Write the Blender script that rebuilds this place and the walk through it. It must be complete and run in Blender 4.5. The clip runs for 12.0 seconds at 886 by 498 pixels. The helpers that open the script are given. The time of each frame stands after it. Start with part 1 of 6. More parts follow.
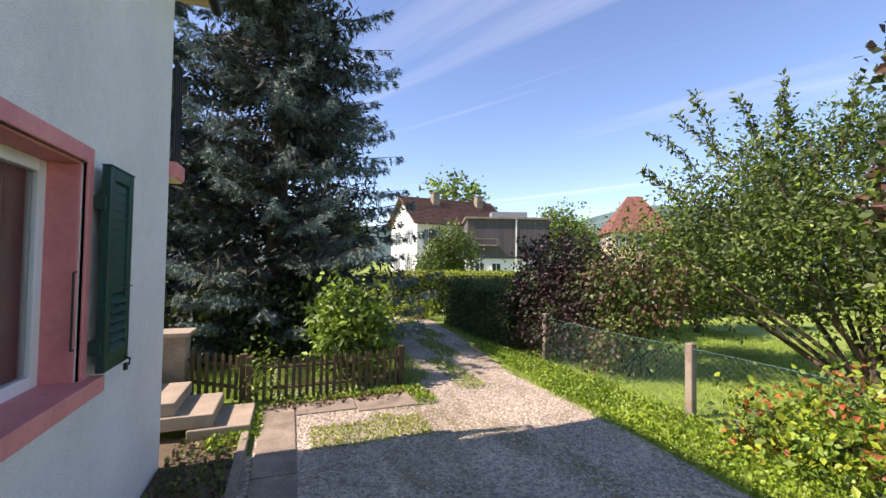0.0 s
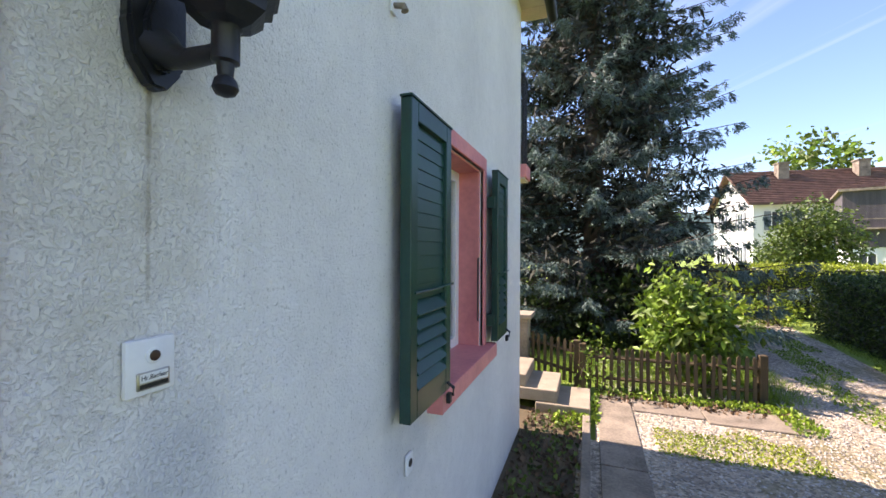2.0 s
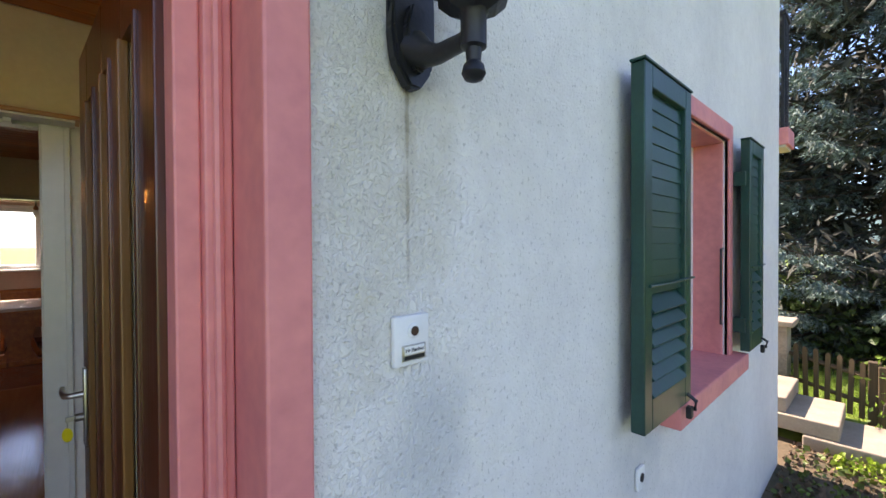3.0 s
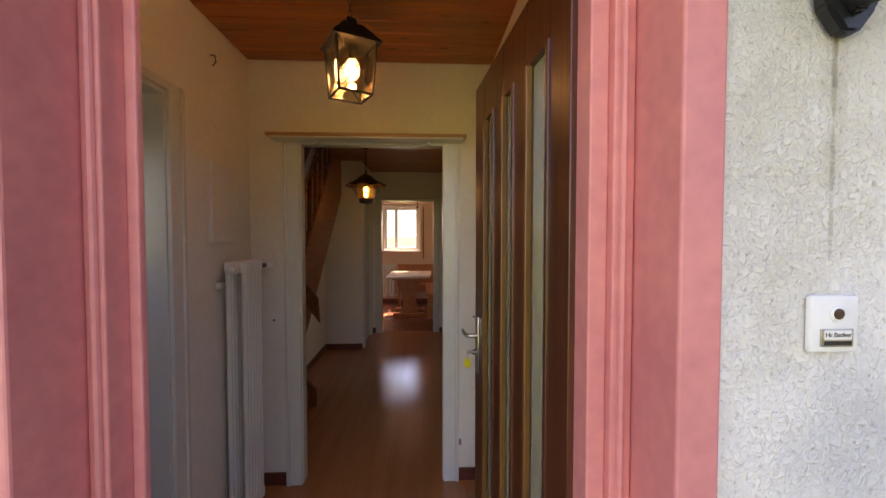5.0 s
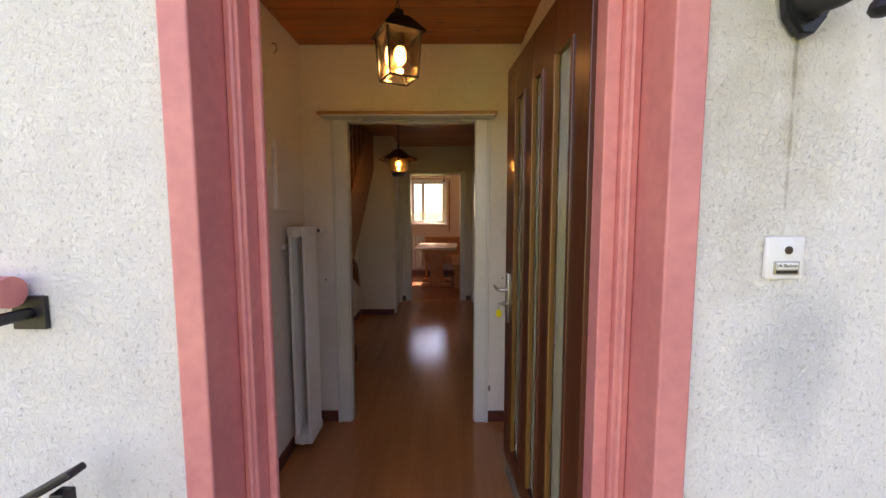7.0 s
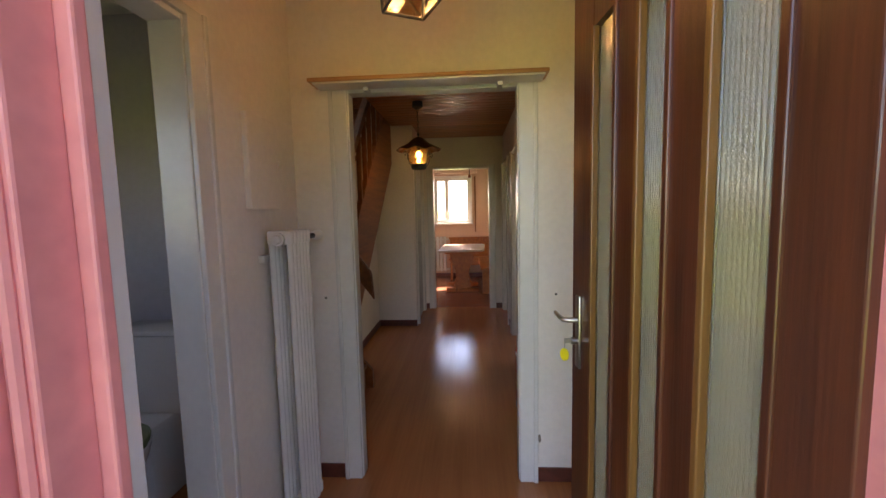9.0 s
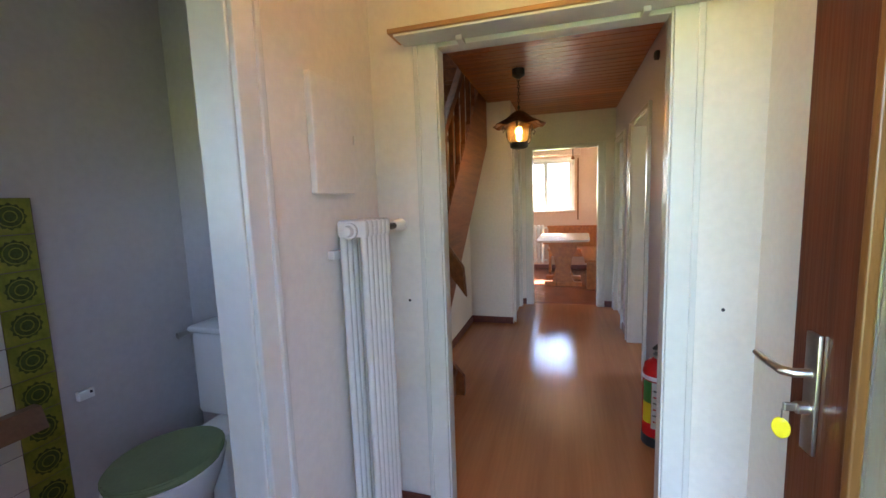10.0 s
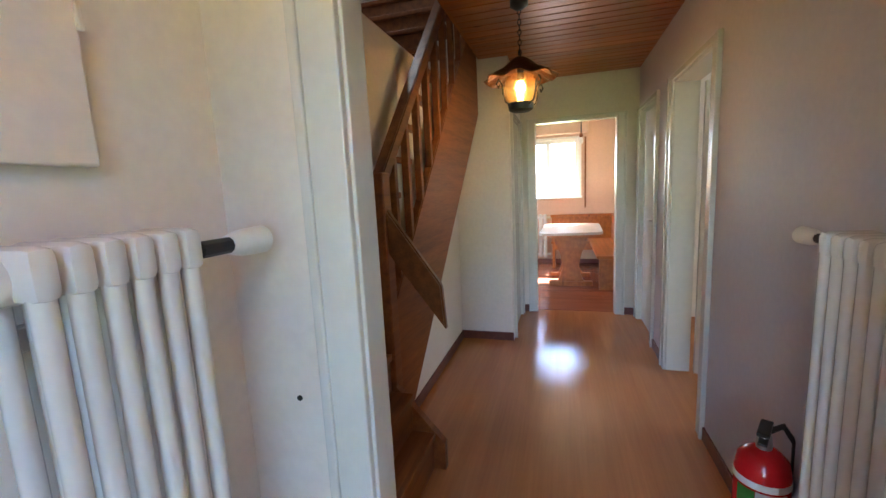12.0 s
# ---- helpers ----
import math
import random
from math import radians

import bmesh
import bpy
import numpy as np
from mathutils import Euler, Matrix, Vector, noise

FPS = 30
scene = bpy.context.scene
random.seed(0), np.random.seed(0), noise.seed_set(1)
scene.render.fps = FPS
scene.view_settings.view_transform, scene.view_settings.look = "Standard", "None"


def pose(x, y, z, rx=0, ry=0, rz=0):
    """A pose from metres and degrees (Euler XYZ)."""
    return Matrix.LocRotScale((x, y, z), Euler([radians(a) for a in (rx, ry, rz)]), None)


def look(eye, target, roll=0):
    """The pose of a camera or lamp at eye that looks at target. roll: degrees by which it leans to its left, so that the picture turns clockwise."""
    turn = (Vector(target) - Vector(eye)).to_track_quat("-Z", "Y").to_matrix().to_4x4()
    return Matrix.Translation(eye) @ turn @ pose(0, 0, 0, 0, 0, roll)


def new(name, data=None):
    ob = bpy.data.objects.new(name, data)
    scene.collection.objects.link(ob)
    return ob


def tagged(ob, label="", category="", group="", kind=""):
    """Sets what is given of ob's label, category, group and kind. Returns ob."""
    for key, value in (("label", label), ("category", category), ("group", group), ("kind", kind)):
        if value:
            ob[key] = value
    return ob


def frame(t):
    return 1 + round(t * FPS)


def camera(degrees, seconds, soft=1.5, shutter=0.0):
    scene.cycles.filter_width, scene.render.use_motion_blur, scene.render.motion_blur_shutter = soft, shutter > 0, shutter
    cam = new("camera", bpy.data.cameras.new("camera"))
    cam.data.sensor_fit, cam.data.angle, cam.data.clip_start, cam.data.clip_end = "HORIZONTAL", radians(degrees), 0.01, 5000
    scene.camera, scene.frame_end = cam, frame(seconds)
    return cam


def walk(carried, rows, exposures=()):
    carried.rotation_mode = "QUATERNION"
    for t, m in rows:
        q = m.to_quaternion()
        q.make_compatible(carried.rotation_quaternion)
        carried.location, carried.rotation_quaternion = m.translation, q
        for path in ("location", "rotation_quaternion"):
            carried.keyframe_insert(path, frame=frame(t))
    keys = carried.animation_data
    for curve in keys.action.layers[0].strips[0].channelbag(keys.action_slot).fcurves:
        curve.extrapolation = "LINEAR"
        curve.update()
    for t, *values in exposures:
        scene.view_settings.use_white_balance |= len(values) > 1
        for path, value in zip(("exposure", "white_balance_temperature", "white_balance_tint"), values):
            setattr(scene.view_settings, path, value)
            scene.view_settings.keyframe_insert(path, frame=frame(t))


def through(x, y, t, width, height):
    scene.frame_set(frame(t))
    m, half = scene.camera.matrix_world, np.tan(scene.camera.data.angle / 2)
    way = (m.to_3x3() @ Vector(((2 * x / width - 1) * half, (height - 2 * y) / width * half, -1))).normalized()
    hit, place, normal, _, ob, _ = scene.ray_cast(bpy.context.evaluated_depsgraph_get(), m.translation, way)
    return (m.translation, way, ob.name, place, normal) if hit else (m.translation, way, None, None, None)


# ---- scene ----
cam = camera(94.7, 12.0)
PATH = [
    (0, (1.057, 0.426, 1.543), (1.758, 2.298, 1.605), 0.8),
    (0.5, (0.942, 0.506, 1.555), (1.365, 2.46, 1.606), 1.2),
    (1, (0.853, 0.498, 1.53), (0.951, 2.495, 1.579), 0.4),
    (1.5, (0.771, 0.503, 1.521), (0.499, 2.484, 1.554), 0.4),
    (2, (0.69, 0.487, 1.509), (0.012, 2.369, 1.519), 0.3),
    (2.5, (0.627, 0.499, 1.498), (-0.469, 2.171, 1.48), 0.1),
    (3, (0.598, 0.495, 1.493), (-0.873, 1.85, 1.469), -0.3),
    (3.5, (0.581, 0.452, 1.483), (-1.169, 1.421, 1.472), -0.6),
    (3.7, (0.58, 0.425, 1.478), (-1.249, 1.233, 1.484), -0.1),
    (5.3, (0.66, 0.275, 1.452), (-1.338, 0.301, 1.352), -0.3),
    (5.5, (0.685, 0.257, 1.446), (-1.311, 0.254, 1.323), -0.4),
    (6, (0.768, 0.218, 1.431), (-1.225, 0.186, 1.265), -0.2),
    (6.5, (0.85, 0.224, 1.418), (-1.141, 0.189, 1.235), -0.0),
    (7, (0.888, 0.229, 1.42), (-1.103, 0.214, 1.234), -0.1),
    (7.2, (0.878, 0.207, 1.431), (-1.113, 0.219, 1.239), -0.9),
    (8.8, (0.405, 0.194, 1.427), (-1.584, 0.109, 1.237), -1.1),
    (9, (0.256, 0.179, 1.403), (-1.731, 0.047, 1.216), -1.3),
    (9.5, (0.008, 0.149, 1.391), (-1.956, -0.171, 1.188), -1.7),
    (10, (-0.167, 0.076, 1.389), (-2.069, -0.499, 1.155), -2.0),
    (10.5, (-0.336, 0.05, 1.363), (-2.128, -0.799, 1.101), -2.3),
    (11, (-0.605, 0.058, 1.365), (-2.365, -0.856, 1.103), -2.2),
    (11.2, (-0.679, 0.036, 1.372), (-2.463, -0.823, 1.091), -2.2),
    (11.5, (-0.839, 0.02, 1.365), (-2.669, -0.738, 1.085), -2.5),
    (11.7, (-0.962, -0.007, 1.367), (-2.822, -0.686, 1.082), -2.6),
    (12, (-1.114, -0.055, 1.372), (-3.01, -0.62, 1.08), -2.8),
]
walk(cam, [(t, look(e, g, r)) for t, e, g, r in PATH], [(0.0, 0.92, 7250, 25), (1.0, 1.05, 7250, 25), (3.0, 1.75, 7400, 26), (3.7, 2.0, 7900, 28), (5.3, 2.35, 9800, 37), (7.2, 2.35, 9800, 36), (9.0, 2.95, 8600, 28), (9.5, 3.8, 7200, 19), (10.0, 4.15, 6900, 17), (10.5, 4.35, 6700, 15), (11.5, 4.5, 6400, 12), (12.0, 4.45, 6400, 12)])

# ---------------- world, sun, exposure ----------------
TO_SUN = Vector((-0.70, 0.088, 0.707)).normalized()
world = bpy.data.worlds.new("sky")
scene.world = world
world.use_nodes = True
wn, wl = world.node_tree.nodes, world.node_tree.links
sky = wn.new("ShaderNodeTexSky")
sky.sky_type, sky.sun_disc = "NISHITA", False
sky.sun_elevation = math.asin(TO_SUN.z)
sky.sun_rotation = math.atan2(TO_SUN.x, TO_SUN.y)
sky.air_density, sky.dust_density, sky.ozone_density = 1.0, 0.2, 6.0
# thin cirrus streaks, drawn out along one bearing
wc = wn.new("ShaderNodeTexCoord")
sep = wn.new("ShaderNodeSeparateXYZ")
wl.new(wc.outputs["Generated"], sep.inputs[0])
zc = wn.new("ShaderNodeMath"); zc.operation = "MAXIMUM"; zc.inputs[1].default_value = 0.06
wl.new(sep.outputs[2], zc.inputs[0])
dx = wn.new("ShaderNodeMath"); dx.operation = "DIVIDE"
dy = wn.new("ShaderNodeMath"); dy.operation = "DIVIDE"
wl.new(sep.outputs[0], dx.inputs[0]); wl.new(zc.outputs[0], dx.inputs[1])
wl.new(sep.outputs[1], dy.inputs[0]); wl.new(zc.outputs[0], dy.inputs[1])
comb = wn.new("ShaderNodeCombineXYZ")
wl.new(dx.outputs[0], comb.inputs[0]); wl.new(dy.outputs[0], comb.inputs[1])
wt = wn.new("ShaderNodeMapping")
wt.inputs["Rotation"].default_value = (0, 0, radians(-114))
wl.new(comb.outputs[0], wt.inputs["Vector"])
wm = wn.new("ShaderNodeMapping")
wm.inputs["Scale"].default_value = (0.10, 0.95, 1.0)
wm.inputs["Location"].default_value = (0.3, 0.55, 0.0)
wl.new(wt.outputs[0], wm.inputs["Vector"])
wnoise = wn.new("ShaderNodeTexNoise")
wnoise.inputs["Scale"].default_value, wnoise.inputs["Detail"].default_value = 0.9, 6
wnoise.inputs["Roughness"].default_value, wnoise.inputs["Distortion"].default_value = 0.55, 0.5
wl.new(wm.outputs[0], wnoise.inputs["Vector"])
wr = wn.new("ShaderNodeValToRGB")
wr.color_ramp.elements[0].position, wr.color_ramp.elements[1].position = 0.56, 0.86
wr.color_ramp.elements[1].color = (0.75, 0.75, 0.75, 1)
wl.new(wnoise.outputs["Fac"], wr.inputs[0])
wmix = wn.new("ShaderNodeMixRGB")
wmix.inputs[2].default_value = (4.6, 5.1, 5.9, 1)
wl.new(wr.outputs[0], wmix.inputs[0]); wl.new(sky.outputs[0], wmix.inputs[1])
bg = wn["Background"]
bg.inputs["Strength"].default_value = 0.138
wl.new(wmix.outputs[0], bg.inputs["Color"])

sun = new("sun", bpy.data.lights.new("sun", "SUN"))
sun.data.energy, sun.data.angle, sun.data.color = 4.7, radians(0.5), (1.0, 0.94, 0.86)
sun.matrix_world = look(TO_SUN * 50, (0, 0, 0))


def point_lamp(name, loc, power, size, color):
    ob = new(name, bpy.data.lights.new(name, "POINT"))
    ob.data.energy, ob.data.shadow_soft_size, ob.data.color = power, size, color
    ob.location = loc
    return ob


def window_light(name, eye, target, w, h, power, color=(0.9, 0.95, 1.0)):
    ob = new(name, bpy.data.lights.new(name, "AREA"))
    ob.data.shape, ob.data.size, ob.data.size_y = "RECTANGLE", w, h
    ob.data.energy, ob.data.color = power, color
    ob.matrix_world = look(eye, target)
    return ob


point_lamp("porch_lantern_bulb", (-1.0, 0.017, 2.036), 0.15, 0.014, (1.0, 0.56, 0.22))
point_lamp("hall_lamp_bulb", (-3.6, -0.285, 1.872), 0.12, 0.016, (1.0, 0.55, 0.22))
window_light("kitchen_window_light", (-8.33, -0.18, 1.62), (-5, -0.18, 1.0), 0.7, 0.9, 0.12)
window_light("kitchen_side_light", (-7.3, -2.95, 1.6), (-7.3, 0, 0.9), 1.2, 1.0, 1.4)
window_light("side_room_light", (-3.6, 4.45, 1.5), (-3.8, 0, 1.0), 1.4, 1.2, 1.3)
window_light("stairwell_light", (-3.6, -1.75, 4.2), (-3.6, -1.0, 2.0), 0.9, 0.9, 1.0)

window_light("toilet_window_light", (-0.30, -1.35, 1.6), (-2, -1.4, 0.9), 0.4, 0.6, 0.012)

# ---------------- materials ----------------
def mat(name, color, rough=0.6, metal=0.0, var=0.12, scale=6.0, fine=80.0, bump=0.0, bump_scale=60.0,
        tint=None, stretch=(1, 1, 1), coat=0.0, random_tint=0.0, per_island=0.0):
    """A procedural paint, wood, stone or leaf: base colour mottled at two scales, with relief."""
    m = bpy.data.materials.new(name)
    m.use_nodes = True
    n, l = m.node_tree.nodes, m.node_tree.links
    p = n["Principled BSDF"]
    p.inputs["Roughness"].default_value, p.inputs["Metallic"].default_value = rough, metal
    p.inputs["Coat Weight"].default_value = coat
    tc, mp = n.new("ShaderNodeTexCoord"), n.new("ShaderNodeMapping")
    mp.inputs["Scale"].default_value = stretch
    l.new(tc.outputs["Object"], mp.inputs["Vector"])
    big, small = n.new("ShaderNodeTexNoise"), n.new("ShaderNodeTexNoise")
    for t, s in ((big, scale), (small, fine)):
        t.inputs["Scale"].default_value, t.inputs["Detail"].default_value = s, 5
        l.new(mp.outputs[0], t.inputs["Vector"])
    add = n.new("ShaderNodeMath"); add.operation = "MULTIPLY_ADD"
    l.new(small.outputs["Fac"], add.inputs[0]); add.inputs[1].default_value = 0.5
    l.new(big.outputs["Fac"], add.inputs[2])
    ramp = n.new("ShaderNodeValToRGB")
    ramp.color_ramp.elements[0].position, ramp.color_ramp.elements[1].position = 0.5, 1.0
    c2 = tint or tuple(c * (1 - 2.2 * var) for c in color)
    c1 = tuple(min(1, c * (1 + var)) for c in color)
    ramp.color_ramp.elements[0].color, ramp.color_ramp.elements[1].color = (*c2, 1), (*c1, 1)
    l.new(add.outputs[0], ramp.inputs[0])
    out = ramp.outputs[0]
    if random_tint or per_island:
        hsv = n.new("ShaderNodeHueSaturation")
        info = n.new("ShaderNodeObjectInfo") if random_tint else n.new("ShaderNodeNewGeometry")
        src = info.outputs["Random"] if random_tint else info.outputs["Random Per Island"]
        mr = n.new("ShaderNodeMapRange")
        k = random_tint or per_island
        mr.inputs["To Min"].default_value, mr.inputs["To Max"].default_value = 1 - k, 1 + k
        l.new(src, mr.inputs["Value"]); l.new(mr.outputs[0], hsv.inputs["Value"])
        l.new(out, hsv.inputs["Color"])
        out = hsv.outputs[0]
    l.new(out, p.inputs["Base Color"])
    if bump:
        b, t = n.new("ShaderNodeBump"), n.new("ShaderNodeTexNoise")
        t.inputs["Scale"].default_value, t.inputs["Detail"].default_value = bump_scale, 4
        l.new(mp.outputs[0], t.inputs["Vector"])
        b.inputs["Strength"].default_value, b.inputs["Distance"].default_value = bump, 0.01
        l.new(t.outputs["Fac"], b.inputs["Height"]); l.new(b.outputs[0], p.inputs["Normal"])
    return m


def stucco():
    """Rough-cast white render with pits, grey weathering and rusty runs below the lamp."""
    m = mat("rough_cast_stucco", (0.87, 0.85, 0.80), 0.92, var=0.04, scale=1.3, fine=14, tint=(0.76, 0.74, 0.70))
    n, l = m.node_tree.nodes, m.node_tree.links
    p = n["Principled BSDF"]
    tc = n["Texture Coordinate"]
    v, w = n.new("ShaderNodeTexNoise"), n.new("ShaderNodeTexVoronoi")
    v.inputs["Scale"].default_value, v.inputs["Detail"].default_value, v.inputs["Distortion"].default_value = 105, 4, 1.1
    w.inputs["Scale"].default_value = 60
    l.new(tc.outputs["Object"], v.inputs["Vector"]); l.new(tc.outputs["Object"], w.inputs["Vector"])
    r = n.new("ShaderNodeValToRGB")
    r.color_ramp.elements[0].position, r.color_ramp.elements[1].position = 0.28, 0.56
    l.new(v.outputs["Fac"], r.inputs[0])
    mx = n.new("ShaderNodeMath"); mx.operation = "MULTIPLY_ADD"
    l.new(w.outputs["Distance"], mx.inputs[0]); mx.inputs[1].default_value = 0.5
    l.new(r.outputs[0], mx.inputs[2])
    b = n.new("ShaderNodeBump")
    b.inputs["Strength"].default_value, b.inputs["Distance"].default_value = 0.75, 0.0045
    l.new(mx.outputs[0], b.inputs["Height"]); l.new(b.outputs[0], p.inputs["Normal"])
    # stains: a thin run under the lamp and a grey patch under the bell
    nz = n.new("ShaderNodeTexNoise"); nz.inputs["Scale"].default_value = 9; nz.inputs["Detail"].default_value = 5
    l.new(tc.outputs["Object"], nz.inputs["Vector"])
    xyz = n.new("ShaderNodeSeparateXYZ"); l.new(tc.outputs["Object"], xyz.inputs[0])

    def calc(op, a, b):
        k = n.new("ShaderNodeMath"); k.operation = op
        for i, v in enumerate((a, b)):
            if isinstance(v, (int, float)):
                k.inputs[i].default_value = v
            else:
                l.new(v, k.inputs[i])
        return k.outputs[0]

    def blob(cy, cz, sy, sz, jitter):
        """1 inside a ragged oval on the wall, falling to 0 at its rim."""
        u = calc("DIVIDE", calc("SUBTRACT", xyz.outputs[1], cy), sy)
        v = calc("DIVIDE", calc("SUBTRACT", xyz.outputs[2], cz), sz)
        r2 = calc("ADD", calc("MULTIPLY", u, u), calc("MULTIPLY", v, v))
        rag = calc("MULTIPLY", calc("SUBTRACT", nz.outputs["Fac"], 0.5), jitter * 2)
        k = n.new("ShaderNodeMath"); k.operation = "SUBTRACT"; k.use_clamp = True
        l.new(calc("ADD", rag, 1.0), k.inputs[0]); l.new(r2, k.inputs[1])
        return k.outputs[0]
    col = p.inputs["Base Color"].links[0].from_socket
    for (cy, cz, sy, sz, j, c, k) in ((0.957, 1.70, 0.007, 0.13, 2.6, (0.12, 0.09, 0.06), 0.85), (0.958, 1.58, 0.006, 0.26, 3.0, (0.22, 0.18, 0.12), 0.6), (0.955, 1.66, 0.03, 0.16, 1.6, (0.40, 0.34, 0.25), 0.4),
                                     (0.90, 1.62, 0.2, 0.42, 1.0, (0.50, 0.45, 0.33), 0.5),
                                     (1.0, 1.1, 0.13, 0.24, 0.9, (0.40, 0.43, 0.46), 0.45), (2.0, 0.75, 0.25, 0.25, 0.9, (0.42, 0.45, 0.47), 0.4)):
        mul = n.new("ShaderNodeMath"); mul.operation = "MULTIPLY"; mul.inputs[1].default_value = k
        l.new(blob(cy, cz, sy, sz, j), mul.inputs[0])
        mxr = n.new("ShaderNodeMixRGB"); mxr.inputs[2].default_value = (*c, 1)
        l.new(mul.outputs[0], mxr.inputs[0]); l.new(col, mxr.inputs[1])
        col = mxr.outputs[0]
    # dark specks: the shade of small crevices put into the render's colour
    sp = n.new("ShaderNodeTexNoise"); sp.inputs["Scale"].default_value = 85; sp.inputs["Detail"].default_value = 2
    mpk = n.new("ShaderNodeMapping"); mpk.inputs["Location"].default_value = (3, 5, 7); mpk.inputs["Scale"].default_value = (1, 1.1, 0.95)
    l.new(tc.outputs["Object"], mpk.inputs["Vector"]); l.new(mpk.outputs[0], sp.inputs["Vector"])
    rs = n.new("ShaderNodeValToRGB")
    rs.color_ramp.elements[0].position, rs.color_ramp.elements[1].position = 0.61, 0.69
    rs.color_ramp.elements[1].color = (0.34, 0.34, 0.34, 1)
    l.new(sp.outputs["Fac"], rs.inputs[0])
    mxr = n.new("ShaderNodeMixRGB"); mxr.inputs[2].default_value = (0.25, 0.24, 0.21, 1)
    l.new(rs.outputs[0], mxr.inputs[0]); l.new(col, mxr.inputs[1])
    l.new(mxr.outputs[0], p.inputs["Base Color"])
    return m


def wood(name, light, dark, axis="Z", rough=0.45, scale=1.0, coat=0.0, random_tint=0.0, per_island=0.0, knots=0.0):
    """Sawn timber with grain running along one axis; knots for pine."""
    st = {"X": (0.6, 14, 14), "Y": (14, 0.6, 14), "Z": (14, 14, 0.6)}[axis]
    m = mat(name, light, rough, tint=dark, scale=1.6 * scale, fine=9 * scale, stretch=st, coat=coat,
            bump=0.12, bump_scale=8 * scale, random_tint=random_tint, per_island=per_island)
    if knots:
        n, l = m.node_tree.nodes, m.node_tree.links
        p = n["Principled BSDF"]
        v = n.new("ShaderNodeTexVoronoi")
        mp = n.new("ShaderNodeMapping"); mp.inputs["Scale"].default_value = {"X": (5, 12, 1), "Y": (12, 5, 1), "Z": (12, 12, 5)}[axis]
        l.new(n["Texture Coordinate"].outputs["Object"], mp.inputs["Vector"]); l.new(mp.outputs[0], v.inputs["Vector"])
        v.inputs["Scale"].default_value = 0.8
        r = n.new("ShaderNodeValToRGB")
        r.color_ramp.elements[0].position, r.color_ramp.elements[1].position = 0.05, 0.16
        r.color_ramp.elements[0].color = (knots, knots, knots, 1)
        r.color_ramp.elements[1].color = (0, 0, 0, 1)
        l.new(v.outputs["Distance"], r.inputs[0])
        mx = n.new("ShaderNodeMixRGB"); mx.inputs[2].default_value = (dark[0] * 0.35, dark[1] * 0.3, dark[2] * 0.3, 1)
        l.new(r.outputs[0], mx.inputs[0]); l.new(p.inputs["Base Color"].links[0].from_socket, mx.inputs[1])
        l.new(mx.outputs[0], p.inputs["Base Color"])
    return m


def leaf(name, a, b, rough=0.5, through=0.25):
    m = mat(name, a, rough, tint=b, scale=2.0, fine=20, per_island=0.45)
    n, l = m.node_tree.nodes, m.node_tree.links
    p = n["Principled BSDF"]
    tr, ms = n.new("ShaderNodeBsdfTranslucent"), n.new("ShaderNodeMixShader")
    l.new(p.inputs["Base Color"].links[0].from_socket, tr.inputs[0])
    ms.inputs[0].default_value = through
    l.new(p.outputs[0], ms.inputs[1]); l.new(tr.outputs[0], ms.inputs[2])
    l.new(ms.outputs[0], n["Material Output"].inputs["Surface"])
    return m


def glass(name, color=(1, 1, 1), rough=0.02, ior=1.45):
    m = bpy.data.materials.new(name)
    m.use_nodes = True
    p = m.node_tree.nodes["Principled BSDF"]
    p.inputs["Base Color"].default_value = (*color, 1)
    p.inputs["Transmission Weight"].default_value, p.inputs["Roughness"].default_value, p.inputs["IOR"].default_value = 1, rough, ior
    return m


def glow(name, color, strength):
    m = bpy.data.materials.new(name)
    m.use_nodes = True
    p = m.node_tree.nodes["Principled BSDF"]
    p.inputs["Emission Color"].default_value, p.inputs["Emission Strength"].default_value = (*color, 1), strength
    return m


STUCCO = stucco()
PINK = mat("salmon_pink_paint", (0.78, 0.275, 0.245), 0.5, var=0.1, scale=3, fine=30, tint=(0.64, 0.20, 0.20), bump=0.06, bump_scale=40)
GREEN = mat("dark_green_shutter_paint", (0.010, 0.060, 0.045), 0.32, var=0.15, scale=4, fine=60, bump=0.03)
IRON = mat("black_wrought_iron", (0.012, 0.013, 0.015), 0.45, var=0.2, bump=0.1, bump_scale=90)
DOORWOOD = wood("dark_mahogany_veneer", (0.13, 0.034, 0.014), (0.06, 0.017, 0.008), "Z", 0.33, coat=0.25)
EDGEWOOD = wood("orange_varnished_edge", (0.36, 0.10, 0.02), (0.22, 0.05, 0.012), "Z", 0.35)
# bead wood made golden: the light on its side is in the colour
LITBEAD = wood("golden_lit_bead", (0.25, 0.11, 0.03), (0.16, 0.065, 0.018), "Z", 0.35)
CEILWOOD = wood("varnished_pine_boards", (0.46, 0.135, 0.026), (0.29, 0.072, 0.014), "Y", 0.32, per_island=0.18, knots=0.9)
PINE = wood("honey_pine", (0.45, 0.155, 0.032), (0.29, 0.09, 0.018), "X", 0.4, random_tint=0.12, knots=0.7)
STAIRWOOD = wood("brown_stair_timber", (0.29, 0.095, 0.022), (0.15, 0.045, 0.012), "X", 0.4, random_tint=0.15)
RAILWOOD = wood("brown_handrail", (0.24, 0.09, 0.03), (0.12, 0.045, 0.016), "X", 0.3)
FLOOR = wood("beech_laminate", (0.50, 0.20, 0.075), (0.44, 0.17, 0.062), "X", 0.11, scale=0.6)
CREAM = mat("cream_wall_paint", (0.80, 0.75, 0.68), 0.75, var=0.05, scale=1.2, fine=40, bump=0.05, bump_scale=150)
